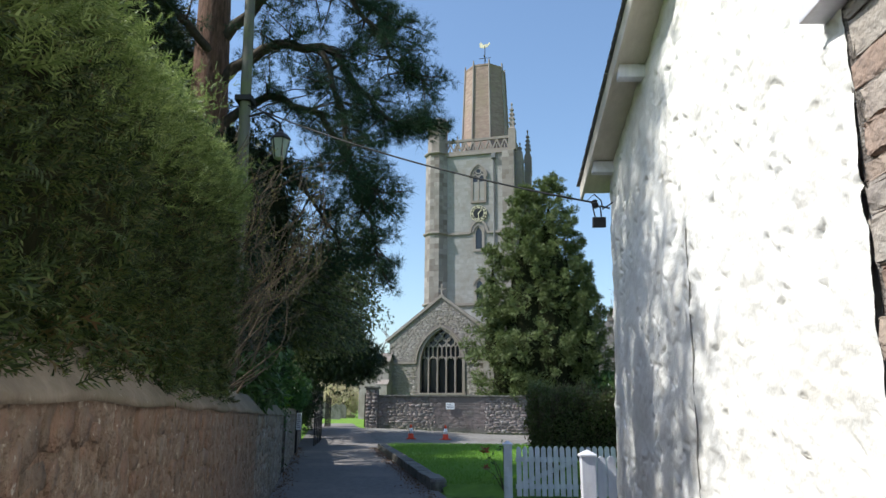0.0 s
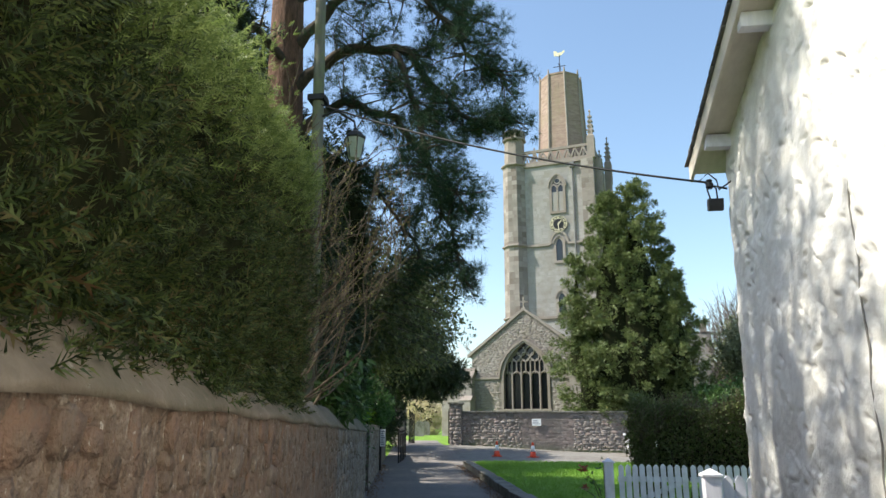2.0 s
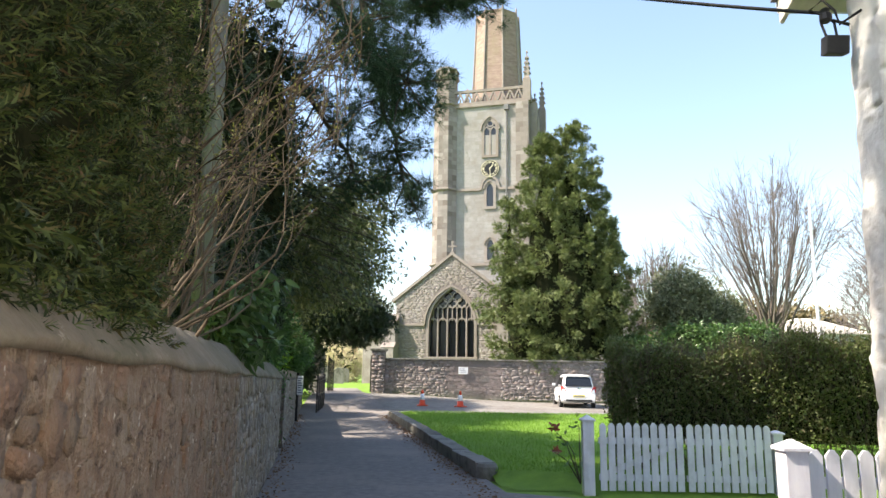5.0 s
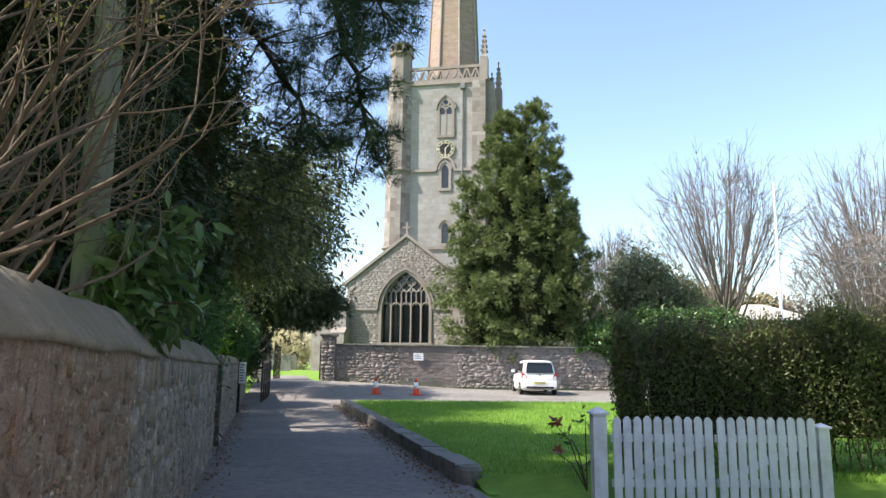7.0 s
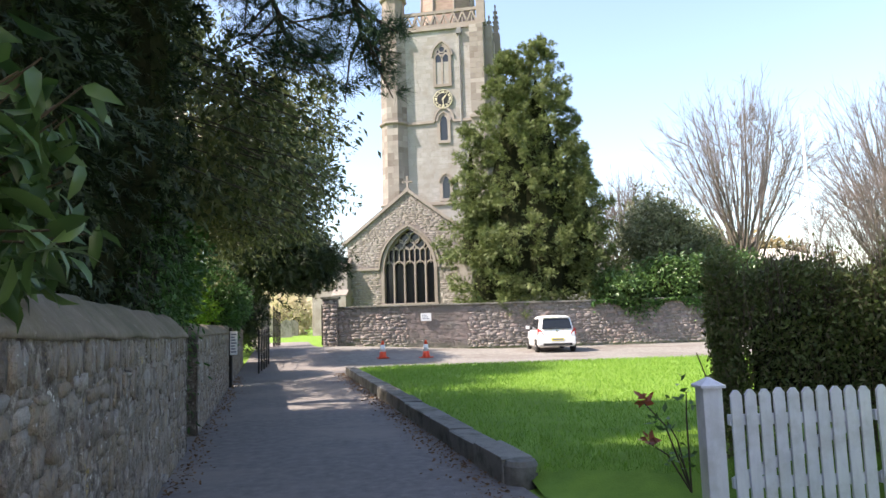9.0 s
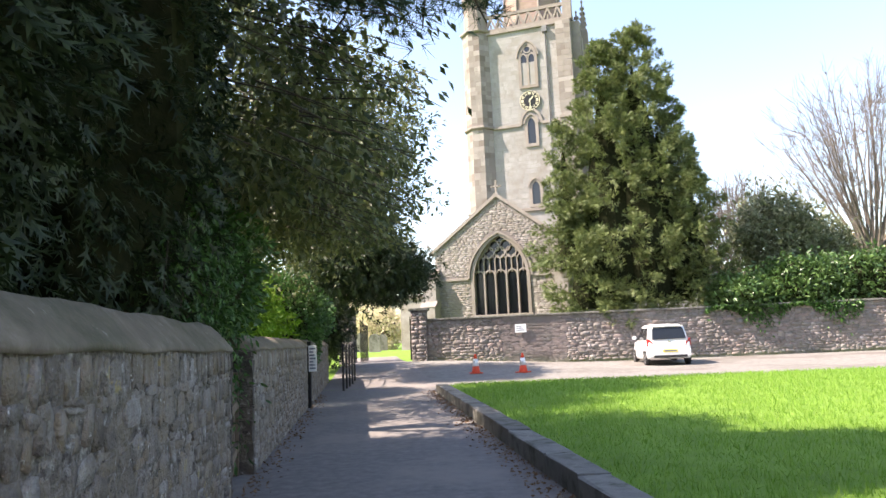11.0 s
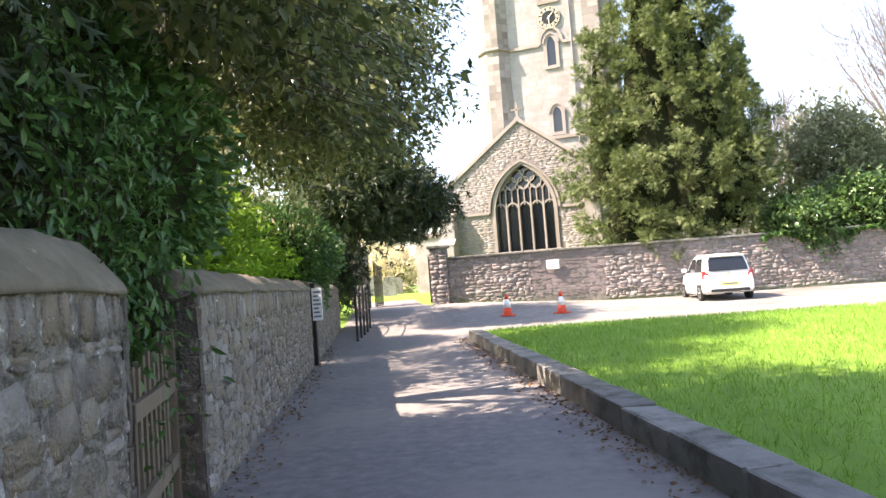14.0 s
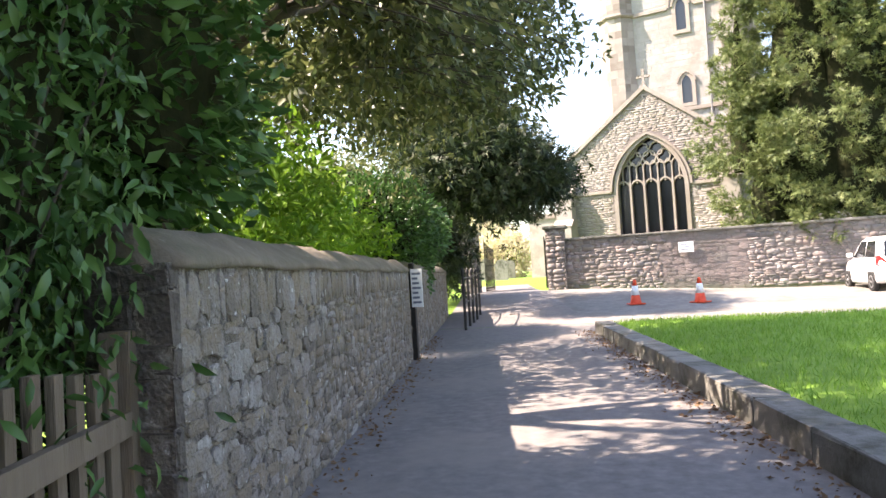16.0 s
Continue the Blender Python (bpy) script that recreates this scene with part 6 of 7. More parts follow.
def privet(x0, x1, y0, y1):
    """A loosely clipped hedge, fuller at its end, thin and twiggy above and at its foot."""
    h = thing("privet_hedge", ((x0 + x1) / 2, (y0 + y1) / 2, 0.05), "loosely clipped privet hedge with bare brown patches behind the gate", "hedge")

    def crest(x):
        return 1.5 + 0.11 * np.clip(x - x0, 0, 2.6) + 0.06 * np.sin(x * 3.1) + 0.04 * np.sin(x * 7.3) - 0.35 * np.clip(1 - (x - x0) / 0.35, 0, 1) ** 2
    n = 60000
    x, y = RNG.uniform(x0, x1, n), RNG.uniform(y0, y1, n)
    top = crest(x)
    z = 0.2 + (top - 0.2) * RNG.uniform(0, 1, n) ** 0.8
    d = np.abs(RNG.normal(0, 0.11, n)) - 0.05
    side = RNG.uniform(0, 1, n)
    bulge = 0.07 * wob(np.stack([x, y, z], 1), 2.2) + 0.05 * wob(np.stack([x, y, z], 1), 5.3, 3)
    front, end, crown = side < 0.5, (side >= 0.5) & (side < 0.68), (side >= 0.68) & (side < 0.92)
    y = np.where(front, y0 + d + bulge, np.where(side >= 0.92, y1 - d, y))
    x = np.where(end, x0 + d + bulge, x)
    z = np.where(crown, top - 1.4 * d + bulge, z)
    patch = wob(np.stack([x, 0 * y, z], 1), 2.7, 8) + 0.4 * (x - 3.2) / 3 - 0.5 * (z - 0.9)
    keep = (RNG.uniform(0, 1, n) < np.clip(1.15 - 0.9 * np.clip(patch, 0, 1), 0.2, 1)) & ((z > 0.5) | (RNG.uniform(0, 1, n) < 0.4))
    pts = np.stack([x + SLANT * (y - y0), y, z], 1)[keep]
    part("foliage", foliage("foliage", pts, RNG.normal(0, 0.7, pts.shape) + [0, -0.3, 0.5], RNG.uniform(0.034, 0.064, len(pts)), LEAF), M_PRIVET, h)
    twigs, tp = [], []
    for _ in range(1500):
        tx, ty = RNG.uniform(x0, x1), RNG.uniform(y0 - 0.04, y1 - 0.3)
        zt = float(crest(tx))
        lean, ln = RNG.normal(0, 0.1, 2), RNG.uniform(0.3, 0.62)
        a = np.array([tx, ty, zt - 0.35])
        b = a + [lean[0] * ln, lean[1] * ln, ln]
        twigs.append([(a, 0.0045), ((a + b) / 2 + RNG.normal(0, 0.012, 3), 0.0035), (b, 0.002)])
        tp += [a + (b - a) * t + RNG.normal(0, 0.012, 3) for t in RNG.uniform(0.3, 1, 5)]
    for _ in range(900):
        tx, zt = RNG.uniform(x0, x1), RNG.uniform(0.3, 1.5)
        a = np.array([tx, y0 + RNG.uniform(0.0, 0.2), zt])
        b = a + [RNG.normal(0, 0.08), RNG.normal(-0.02, 0.05), RNG.uniform(0.15, 0.4)]
        twigs.append([(a, 0.005), ((a + b) / 2 + RNG.normal(0, 0.015, 3), 0.004), (b, 0.002)])
    for _ in range(90):
        tx, ty, c = RNG.uniform(x0 + 0.1, x1), RNG.uniform(y0 + 0.1, y1), RNG.normal(0, 0.08)
        twigs.append([((tx, ty, 0.0), 0.014), ((tx + c, ty, 0.4), 0.01), ((tx + 2 * c, ty + c, 0.95), 0.006)])
    twigs = [[(np.array(q) + [SLANT * (q[1] - y0), 0, 0], r) for q, r in t] for t in twigs]
    tp = [q + [SLANT * (q[1] - y0), 0, 0] for q in tp]
    part("twigwork", tube_mesh("twigwork", twigs, 3), M_SHRUBTWIG, h, "brown twigs and stems")
    part("young_leaves", foliage("young_leaves", tp, RNG.normal(0, 0.6, (len(tp), 3)) + [0, 0, 0.8], RNG.uniform(0.025, 0.05, len(tp)), LEAF), M_PRIVET, h)
    # near-black solid behind the leaves, painting the hedge's inner shade
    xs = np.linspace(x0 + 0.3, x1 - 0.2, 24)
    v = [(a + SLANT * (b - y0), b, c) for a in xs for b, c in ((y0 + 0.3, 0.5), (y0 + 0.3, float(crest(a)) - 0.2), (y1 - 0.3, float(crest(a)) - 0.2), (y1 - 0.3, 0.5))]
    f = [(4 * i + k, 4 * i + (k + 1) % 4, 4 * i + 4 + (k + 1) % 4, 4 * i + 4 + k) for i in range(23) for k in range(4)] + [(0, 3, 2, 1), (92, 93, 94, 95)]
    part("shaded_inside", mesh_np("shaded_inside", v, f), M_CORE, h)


privet(2.08, 7.2, 9.1, 10.25)


# ---- trees and shrubs ----
def leafy(name, at, label, category, blobs, n, size, shape, material, bark=None, limbs=None, droop=0.0, core=0.62, seed=1.0, clump=None, outward=0.8, group=""):
    """A tree or shrub: limbs, a crown of leaves in uneven masses, and near-black solids for the shade inside."""
    t = thing(name, at, label, category, group)
    pts, ways = [], []
    for k, (c, s, share) in enumerate(blobs):
        m = int(n * share)
        if clump:
            cc, _ = blob_points(max(3, m // clump[0]), c, s, seed + k, 0.3, 0.5)
            p, d = clumps(cc, RNG.uniform(0.6, 1.3, len(cc)) * clump[1], clump[0])
        else:
            p, d = blob_points(m, c, s, seed + k)
        pts.append(p)
        ways.append(d * outward + RNG.normal(0, 0.5, p.shape))
    pts, ways = np.concatenate(pts), np.concatenate(ways)
    part("crown", foliage("crown", pts, ways, RNG.uniform(0.65, 1.35, len(pts)) * size, shape, droop), material, t)
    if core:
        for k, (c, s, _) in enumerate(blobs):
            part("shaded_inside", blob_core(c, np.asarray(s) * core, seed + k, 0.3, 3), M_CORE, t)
    if limbs:
        part("trunk", tube_mesh("trunk", limbs, 7), bark or M_BARK, t, smooth=True)
    return t


# Scots pine with a red trunk
PT = np.array([-4.05, 9.6, 0.2])
pine = thing("pine_tree", tuple(PT), "tall Scots pine with reddish trunk and spreading boughs", "tree")
trunk = [(PT + [0, 0, 0], 0.5), (PT + [0.0, 0, 2], 0.43), (PT + [-0.05, 0, 4.5], 0.4), (PT + [-0.1, 0.05, 7], 0.37), (PT + [-0.2, 0.1, 10], 0.31), (PT + [-0.3, 0.1, 14], 0.2), (PT + [-0.3, 0.1, 16], 0.1)]
part("trunk", tube_mesh("trunk", [trunk], 16), M_PINEBARK, pine, "reddish flaking bark", smooth=True)
boughs, ncent, nrad = [], [], []


def bough(a, pts, r0):
    path = [(np.array(p, float), r0 * (1 - 0.8 * i / (len(pts) - 1))) for i, p in enumerate(pts)]
    dense = []
    for (p, r), (q, s) in zip(path, path[1:]):
        for k in range(4):
            t = k / 4
            dense.append((p * (1 - t) + q * t + RNG.normal(0, 0.03, 3), r * (1 - t) + s * t))
    dense.append(path[-1])
    boughs.append(dense)
    for i in range(3, len(dense)):
        for _ in range(5):
            d = unit(RNG.normal(0, 1, 3) * [1, 1, 0.55] + unit(dense[i][0] - dense[i - 1][0]) * 0.5 + [0, 0, 0.05])
            ln = RNG.uniform(0.35, 1.1) * (1.15 - 0.5 * i / len(dense))
            q = dense[i][0] + d * ln + [0, 0, -0.05]
            boughs.append([(dense[i][0], min(dense[i][1], 0.022)), ((dense[i][0] + q) / 2 + RNG.normal(0, 0.05, 3), 0.012), (q, 0.006)])
            for f in (0.55, 0.8, 1.0):
                ncent.append(dense[i][0] + (q - dense[i][0]) * f + RNG.normal(0, 0.06, 3))
                nrad.append(RNG.uniform(0.1, 0.2))


for pts, r in (
    ([PT + [0.1, 0, 7.6], (-2.8, 9.5, 8.6), (-1.6, 9.4, 8.3), (-0.9, 9.3, 7.2), (-0.3, 9.2, 6.6), (0.35, 9.0, 6.6)], 0.12),
    ([(-1.9, 9.45, 8.45), (-1.5, 9.0, 7.4), (-1.2, 8.9, 6.2), (-0.9, 8.8, 5.4), (-0.5, 8.7, 5.0)], 0.07),
    ([PT + [0.1, 0, 6.6], (-3.0, 9.9, 7.6), (-2.0, 10.1, 7.3), (-1.3, 10.3, 6.2), (-0.9, 10.4, 5.0), (-0.75, 10.5, 4.2)], 0.1),
    ([PT + [0.1, 0, 8.6], (-2.9, 9.2, 9.6), (-1.8, 9.0, 9.6), (-1.0, 9.2, 9.2), (-0.3, 9.4, 8.9)], 0.12),
    ([PT + [0.0, 0, 9.6], (-3.0, 9.8, 10.9), (-2.0, 10, 11.2), (-1.2, 10.2, 10.6)], 0.12),
    ([(-1.4, 9.1, 9.5), (-0.8, 9.0, 8.6), (-0.3, 9.1, 7.8), (0.15, 9.2, 7.6)], 0.06),
    ([PT + [0.1, 0, 5.6], (-3.3, 10.6, 6.4), (-2.6, 11.3, 6.2), (-1.9, 11.8, 5.2), (-1.6, 12, 4.6)], 0.08),
    ([PT + [0.0, 0, 8.0], (-4.6, 8.6, 8.8), (-5.4, 7.6, 8.9), (-6.0, 7, 8.4)], 0.1),
    ([PT + [0.0, 0, 10.0], (-4.6, 8.2, 11.0), (-4.4, 6.6, 11.3), (-4.6, 5.2, 10.9)], 0.1),
    ([PT + [0.0, 0, 11.0], (-4.2, 8.0, 12.0), (-3.2, 6.3, 12.3), (-3.0, 4.6, 11.9)], 0.1),
    ([PT + [0.0, 0, 12.0], (-4.2, 11, 13.0), (-3.4, 12.6, 13.1)], 0.1),
    ([PT + [0.0, 0, 13.0], (-3.4, 9, 13.8), (-2.6, 8.6, 13.6)], 0.1),
):
    bough(PT, pts, r)
part("branchwork", tube_mesh("branchwork", boughs, 6), M_BARK, pine, "dark crooked boughs", smooth=True)
nc, nd = clumps(ncent, np.array(nrad) * 0.85, 11, 0.8, 0.15)
part("crown", foliage("crown", nc, nd * 0.8 + RNG.normal(0, 0.4, nc.shape) + [0, 0, 0.15], RNG.uniform(0.16, 0.27, len(nc)), NEEDLES), M_NEEDLE, pine, "blue-green needle tufts")

# dark conifer masses behind the hedge, some of them unseen and added for their shade
leafy("dark_conifer", (-6.0, 5.5, 0.2), "dense dark conifer standing behind the hedge", "tree",
      # the third mass, high and unseen, is added to shade the picket gates
      [((-6.2, 5.2, 5.2), (1.9, 2.1, 4.6), 0.6), ((-6.0, 7.6, 4.6), (1.6, 1.5, 4.2), 0.35), ((-6.4, 6.4, 9.6), (1.5, 1.2, 1.7), 0.16)], 20000, 0.26, SPRAY, M_YEW, limbs=[[((-6.0, 5.5, 0.1), 0.3), ((-6.1, 5.3, 4), 0.2), ((-6.2, 5.2, 9), 0.06)]], droop=0.3, core=0.8, seed=4)
# out of view: stands in for whatever trees dapple the house wall with shade
leafy("dark_conifer", (-4.9, 1.8, 0.2), "unseen tall conifer that shades the house wall", "tree",
      [((-4.9, 1.5, 5.2), (1.1, 1.3, 3.2), 0.3), ((-4.8, 1.3, 9.2), (1.2, 1.35, 2.6), 0.4), ((-4.7, 1.45, 12.0), (1.0, 1.2, 1.9), 0.3)], 9500, 0.2, SPRAY, M_YEW, limbs=[[((-4.9, 1.8, 0.1), 0.25), ((-4.9, 2, 8), 0.12), ((-4.8, 2.1, 13), 0.04)]], droop=0.3, core=0.25, seed=5, clump=(28, 0.34))
leafy("dark_conifer", (-5.3, 10.6, 0.2), "dark conifer behind the pine", "tree",
      # the third mass is added to throw shade on the near lawn
      [((-5.3, 10.6, 4.4), (1.3, 1.4, 3.8), 0.4), ((-5.4, 10.4, 7.8), (0.9, 1.2, 2.2), 0.25), ((-6.2, 11.9, 6.9), (1.4, 1.3, 1.6), 0.3)], 20000, 0.22, SPRAY, M_YEW, limbs=[[((-5.3, 10.6, 0.1), 0.22), ((-5.3, 10.6, 8), 0.06)]], droop=0.3, core=0.7, seed=6)

# leaning pole with a lantern
polet = thing("utility_pole", (-2.1, 6.0, 0.1), "weathered grey-green timber pole", "pole")
part("shaft", tube_mesh("shaft", [[((-2.06, 5.95, 0.0), 0.095), ((-2.12, 6.05, 3.0), 0.088), ((-2.24, 6.2, 5.8), 0.08), ((-2.4, 6.4, 9.2), 0.072)]], 12), M_POLE, polet, smooth=True)
part("cable_clamp", boxes((-2.36, -2.12, 6.08, 6.32, 5.7, 5.78)), M_IRON, polet)
lantern = thing("street_lantern", (-1.9, 6.25, 4.85), "old glass street lantern with a dark cap", "lamp")
part("arm", tube_mesh("arm", [[((-2.2, 6.15, 5.45), 0.018), ((-1.95, 6.2, 5.55), 0.018), ((-1.72, 6.25, 5.4), 0.018), ((-1.7, 6.25, 5.28), 0.018)]], 6), M_IRON, lantern)
part("cap", lathe(bmesh.new(), [(0.15, 5.13), (0.155, 5.15), (0.1, 5.22), (0.04, 5.26), (0.03, 5.3), (0.01, 5.31)], 6, Matrix.Translation((-1.7, 6.25, 0))), M_IRON, lantern)
part("glass_body", lathe(bmesh.new(), [(0.08, 4.85), (0.085, 4.86), (0.135, 5.13), (0.12, 5.13)], 6, Matrix.Translation((-1.7, 6.25, 0))), M_LAMPGLASS, lantern, "frosted tapering glass")
part("glazing_frame", tube_mesh("glazing_frame", [[((-1.7 + 0.086 * math.cos(a), 6.25 + 0.086 * math.sin(a), 4.85), 0.007), ((-1.7 + 0.138 * math.cos(a), 6.25 + 0.138 * math.sin(a), 5.13), 0.007)] for a in np.arange(6) * math.pi / 3], 4), M_IRON, lantern)

# bare many-stemmed shrub over the wall
shrub = thing("bare_shrub", (-1.9, 4.2, 0.3), "tangled bare shrub with tiny spring buds", "shrub")
limbs = []
for k in range(36):
    y = RNG.uniform(3.1, 4.3)
    grow((wx(y, RNG.uniform(-0.9, -0.35)), y, 1.15), (RNG.normal(0.12, 0.28), RNG.normal(0.45, 0.5), RNG.uniform(0.55, 1.2)), RNG.uniform(1.2, 1.8), 0.015, 3, 0.6, 3, 0.06, 0.1, 5, limbs, 0.6)
limbs = [(d, p) for d, p in limbs if all(q[0] < wx(q[1], 0.12 if q[1] > 4.9 else min(0.75, 0.1 + 0.45 * max(0, q[2] - 1.4))) for q, r in p)]
part("stemwork", tube_mesh("stemwork", [[(q, max(r, 0.003)) for q, r in p] for _, p in limbs], 5), M_SHRUBTWIG, shrub, smooth=True)
bp_, bd_ = [], []
for d, p in limbs:
    if d <= 1:
        for q, r in p[1:]:
            bp_.append(q + RNG.normal(0, 0.01, 3))
            bd_.append(RNG.normal(0, 1, 3) + [0, 0, 0.4])
part("budding", foliage("budding", bp_, bd_, RNG.uniform(0.012, 0.034, len(bp_)), LEAF), M_BUD, shrub)

# spotted laurel hanging over the coping
lc, lw_, ls = [], [], []
stems = []
for k in range(52):
    y = RNG.uniform(5.75, 6.6)
    p0 = np.array([wx(y, -0.5), y, 1.3])
    tip = np.array([wx(y, RNG.uniform(-0.35, 0.13)), y + RNG.normal(0, 0.15), RNG.uniform(1.5, 2.15)])
    tip[0] += 0.12
    stems.append([(p0, 0.008), ((p0 + tip) / 2 + [0, 0, 0.15], 0.006), (tip, 0.004)])
    for j in range(16):
        t = RNG.uniform(0.4, 1.0)
        lc.append(p0 * (1 - t) + tip * t + RNG.normal(0, 0.045, 3))
        lw_.append(RNG.normal(0, 0.8, 3) + [0.5, -0.1, -0.35])
        ls.append(RNG.uniform(0.12, 0.2))
laurel = thing("laurel_bush", (-1.6, 6.0, 1.3), "glossy broad-leaved laurel drooping over the wall", "shrub")
part("stemwork", tube_mesh("stemwork", stems, 4), M_SHRUBTWIG, laurel)
part("leafage", foliage("leafage", lc, lw_, ls, BENTLEAF, 0.35), M_LAUREL, laurel)

# dark yew screen and evergreen oak above the wall
leafy("yew_tree", (-3.6, 8.2, 0.2), "dense dark yew leaning over the garden wall", "tree",
      # the third mass, far above the others, is added to keep the gates in shade
      [((-3.3, 8.0, 3.5), (1.05, 1.7, 2.3), 0.5), ((-3.8, 10.6, 4.4), (1.25, 1.7, 3.3), 0.35), ((-4.7, 6.8, 7.6), (0.95, 1.5, 2.7), 0.15)], 35000, 0.172, SPRAY, M_YEW, limbs=[[((-3.6, 8.2, 0), 0.2), ((-3.5, 8.3, 3), 0.13), ((-3.4, 8.4, 5), 0.05)]], droop=0.5, core=0.78, seed=9)
oakl = []
for way, ln in (((0.7, 0.4, 0.55), 3.4), ((0.9, 0.0, 0.35), 2.6), ((0.5, -0.7, 0.5), 3.2), ((0.3, 0.8, 0.6), 3.6), ((0, 0, 1), 3.5), ((-0.6, 0.2, 0.6), 2.8)):
    grow((-5.0, 15.2, 2.6), way, ln * 0.55, 0.09, 2, 0.6, 3, 0.1, 0.13, 5, oakl, 0.66)
leafy("evergreen_oak", (-5.0, 15.2, 0.2), "spreading evergreen oak overhanging the lane", "tree",
      # the mass at (-6.1, 18.8, 7.7) is added to cast shade on the far lawn
      [((-3.4, 13.4, 4.0), (1.6, 1.7, 1.35), 0.18), ((-3.9, 16.7, 4.1), (1.3, 1.15, 1.1), 0.14), ((-4.4, 18.8, 4.5), (2.0, 2.1, 1.8), 0.2), ((-5.7, 13.3, 5.7), (1.7, 1.6, 1.3), 0.08), ((-6.1, 18.8, 7.7), (1.6, 2.1, 2.2), 0.2), ((-4.8, 21.8, 5.4), (2.2, 2.2, 2.7), 0.2), ((-3.2, 20.0, 4.7), (1.4, 2.0, 1.4), 0.12), ((-3.2, 22.2, 6.9), (1.4, 1.6, 1.5), 0.08), ((-6.3, 18.2, 3.5), (1.2, 2.4, 1.2), 0.1)],
      48000, 0.125, LEAF, M_HOLM, limbs=[[((-5.0, 15.2, 0), 0.24), ((-5.0, 15.2, 2.6), 0.19), ((-5.0, 15.3, 4), 0.12)]] + [p for _, p in oakl], droop=0.35, core=0, seed=12, clump=(26, 0.34))
# sparse outer sprays of drooping leaves
sp, sw = [], []
stw = []
for k in range(150):
    y = RNG.uniform(11.5, 21)
    p = np.array([wx(y, RNG.uniform(0.3, 1.5)), y, RNG.uniform(2.9, 4.6) + 0.16 * max(0, y - 16)])
    d = unit(np.array([0.8, RNG.normal(0, 0.6), -0.25]))
    stw.append([(p - d * 0.8, 0.01), (p, 0.006), (p + d * 0.55 + [0, 0, -0.1], 0.003)])
    for j in range(20):
        sp.append(p + d * RNG.uniform(-0.6, 0.6) + RNG.normal(0, 0.08, 3))
        sw.append(d + RNG.normal(0, 0.6, 3) + [0, 0, -0.6])
os_ = thing("oak_sprays", (-3.4, 16.0, 3.0), "drooping leafy twigs of the evergreen oak", "foliage")
part("twigwork", tube_mesh("twigwork", stw, 4), M_BARK, os_)["kind"] = "stuff"
part("leafage", foliage("leafage", sp, sw, RNG.uniform(0.08, 0.14, len(sp)), LEAF, 0.3), M_HOLM, os_)
leafy("elder_shrub", (-5.2, 16.5, 0.2), "fresh light-green elder shrub behind the wall", "shrub",
      [((-5.1, 16.6, 1.95), (0.9, 1.7, 0.9), 0.55), ((-5.7, 19.6, 1.7), (0.9, 1.8, 0.7), 0.45)], 8000, 0.15, BENTLEAF, M_BRIGHT, limbs=[[((-5.2, 16.5, 0), 0.05), ((-5.2, 16.6, 1.7), 0.02)]], core=0, seed=15, clump=(14, 0.2))
leafy("box_shrub", (-5.2, 22.6, 0.2), "dark green shrub above the far wall", "shrub",
      [((-5.6, 22.5, 1.9), (0.9, 2.2, 1.1), 1.0)], 14000, 0.1, LEAF, M_IVY, limbs=[[((-5.4, 22.6, 0), 0.05), ((-5.4, 22.6, 1.7), 0.02)]], core=0.7, seed=16)
leafy("gateway_yew", (-7.3, 28.2, 0.3), "old dark yew by the churchyard gateway", "tree",
      [((-4.9, 27.6, 3.9), (1.7, 2.0, 1.5), 0.4), ((-3.9, 28.4, 3.5), (1.3, 1.4, 0.8), 0.2), ((-5.8, 28.5, 5.0), (2.0, 2.4, 2.2), 0.3), ((-6.9, 30.6, 2.1), (0.75, 2.0, 1.8), 0.15)], 23000, 0.27, SPRAY, M_YEW, limbs=[[((-7.3, 28.2, 0), 0.3), ((-7.1, 28.1, 2.5), 0.24), ((-6.2, 28, 4), 0.12)]], droop=0.3, core=0.55, seed=18, clump=(30, 0.42))

# ivy over the gap in the wall
iv_p, iv_d, iv_s = [], [], []
for k in range(4600):
    y = RNG.uniform(11.15, 12.75)
    t = RNG.uniform(0, 1)
    iv_p.append((wx(y, -0.2 - 0.5 * t + RNG.normal(0, 0.1) + 0.12 * (y > 11.5 and y < 12.6) * RNG.uniform(0, 1)), y, RNG.uniform(0.85, 2.35) if RNG.uniform() < 0.8 else RNG.uniform(0.2, 0.9)))
    iv_d.append(RNG.normal(0, 0.6, 3) + [0.6, -0.5, -0.4])
    iv_s.append(RNG.uniform(0.05, 0.105))
ivy = thing("ivy_curtain", (-3.1, 12.0, 0.2), "ivy and shrub curtain hanging over the garden gate", "ivy")
part("leafage", foliage("leafage", iv_p, iv_d, iv_s, BENTLEAF, 0.3), M_IVY, ivy)
# dark solid standing for the shade behind the ivy
part("shaded_inside", blob_core((-3.75, 12.0, 1.6), (0.4, 0.8, 1.1), 3, 0.2), M_CORE, ivy)
part("stemwork", tube_mesh("stemwork", [[((wx(12 + a, -0.6), 12 + a, 0.1), 0.012), ((wx(12 + a, -0.5), 12 + a + b, 1.2), 0.009), ((wx(12 + a, -0.3), 12 + a + 2 * b, 2.1), 0.005)] for a, b in zip(RNG.uniform(-0.7, 0.6, 12), RNG.normal(0, 0.2, 12))], 4), M_BARK, ivy)
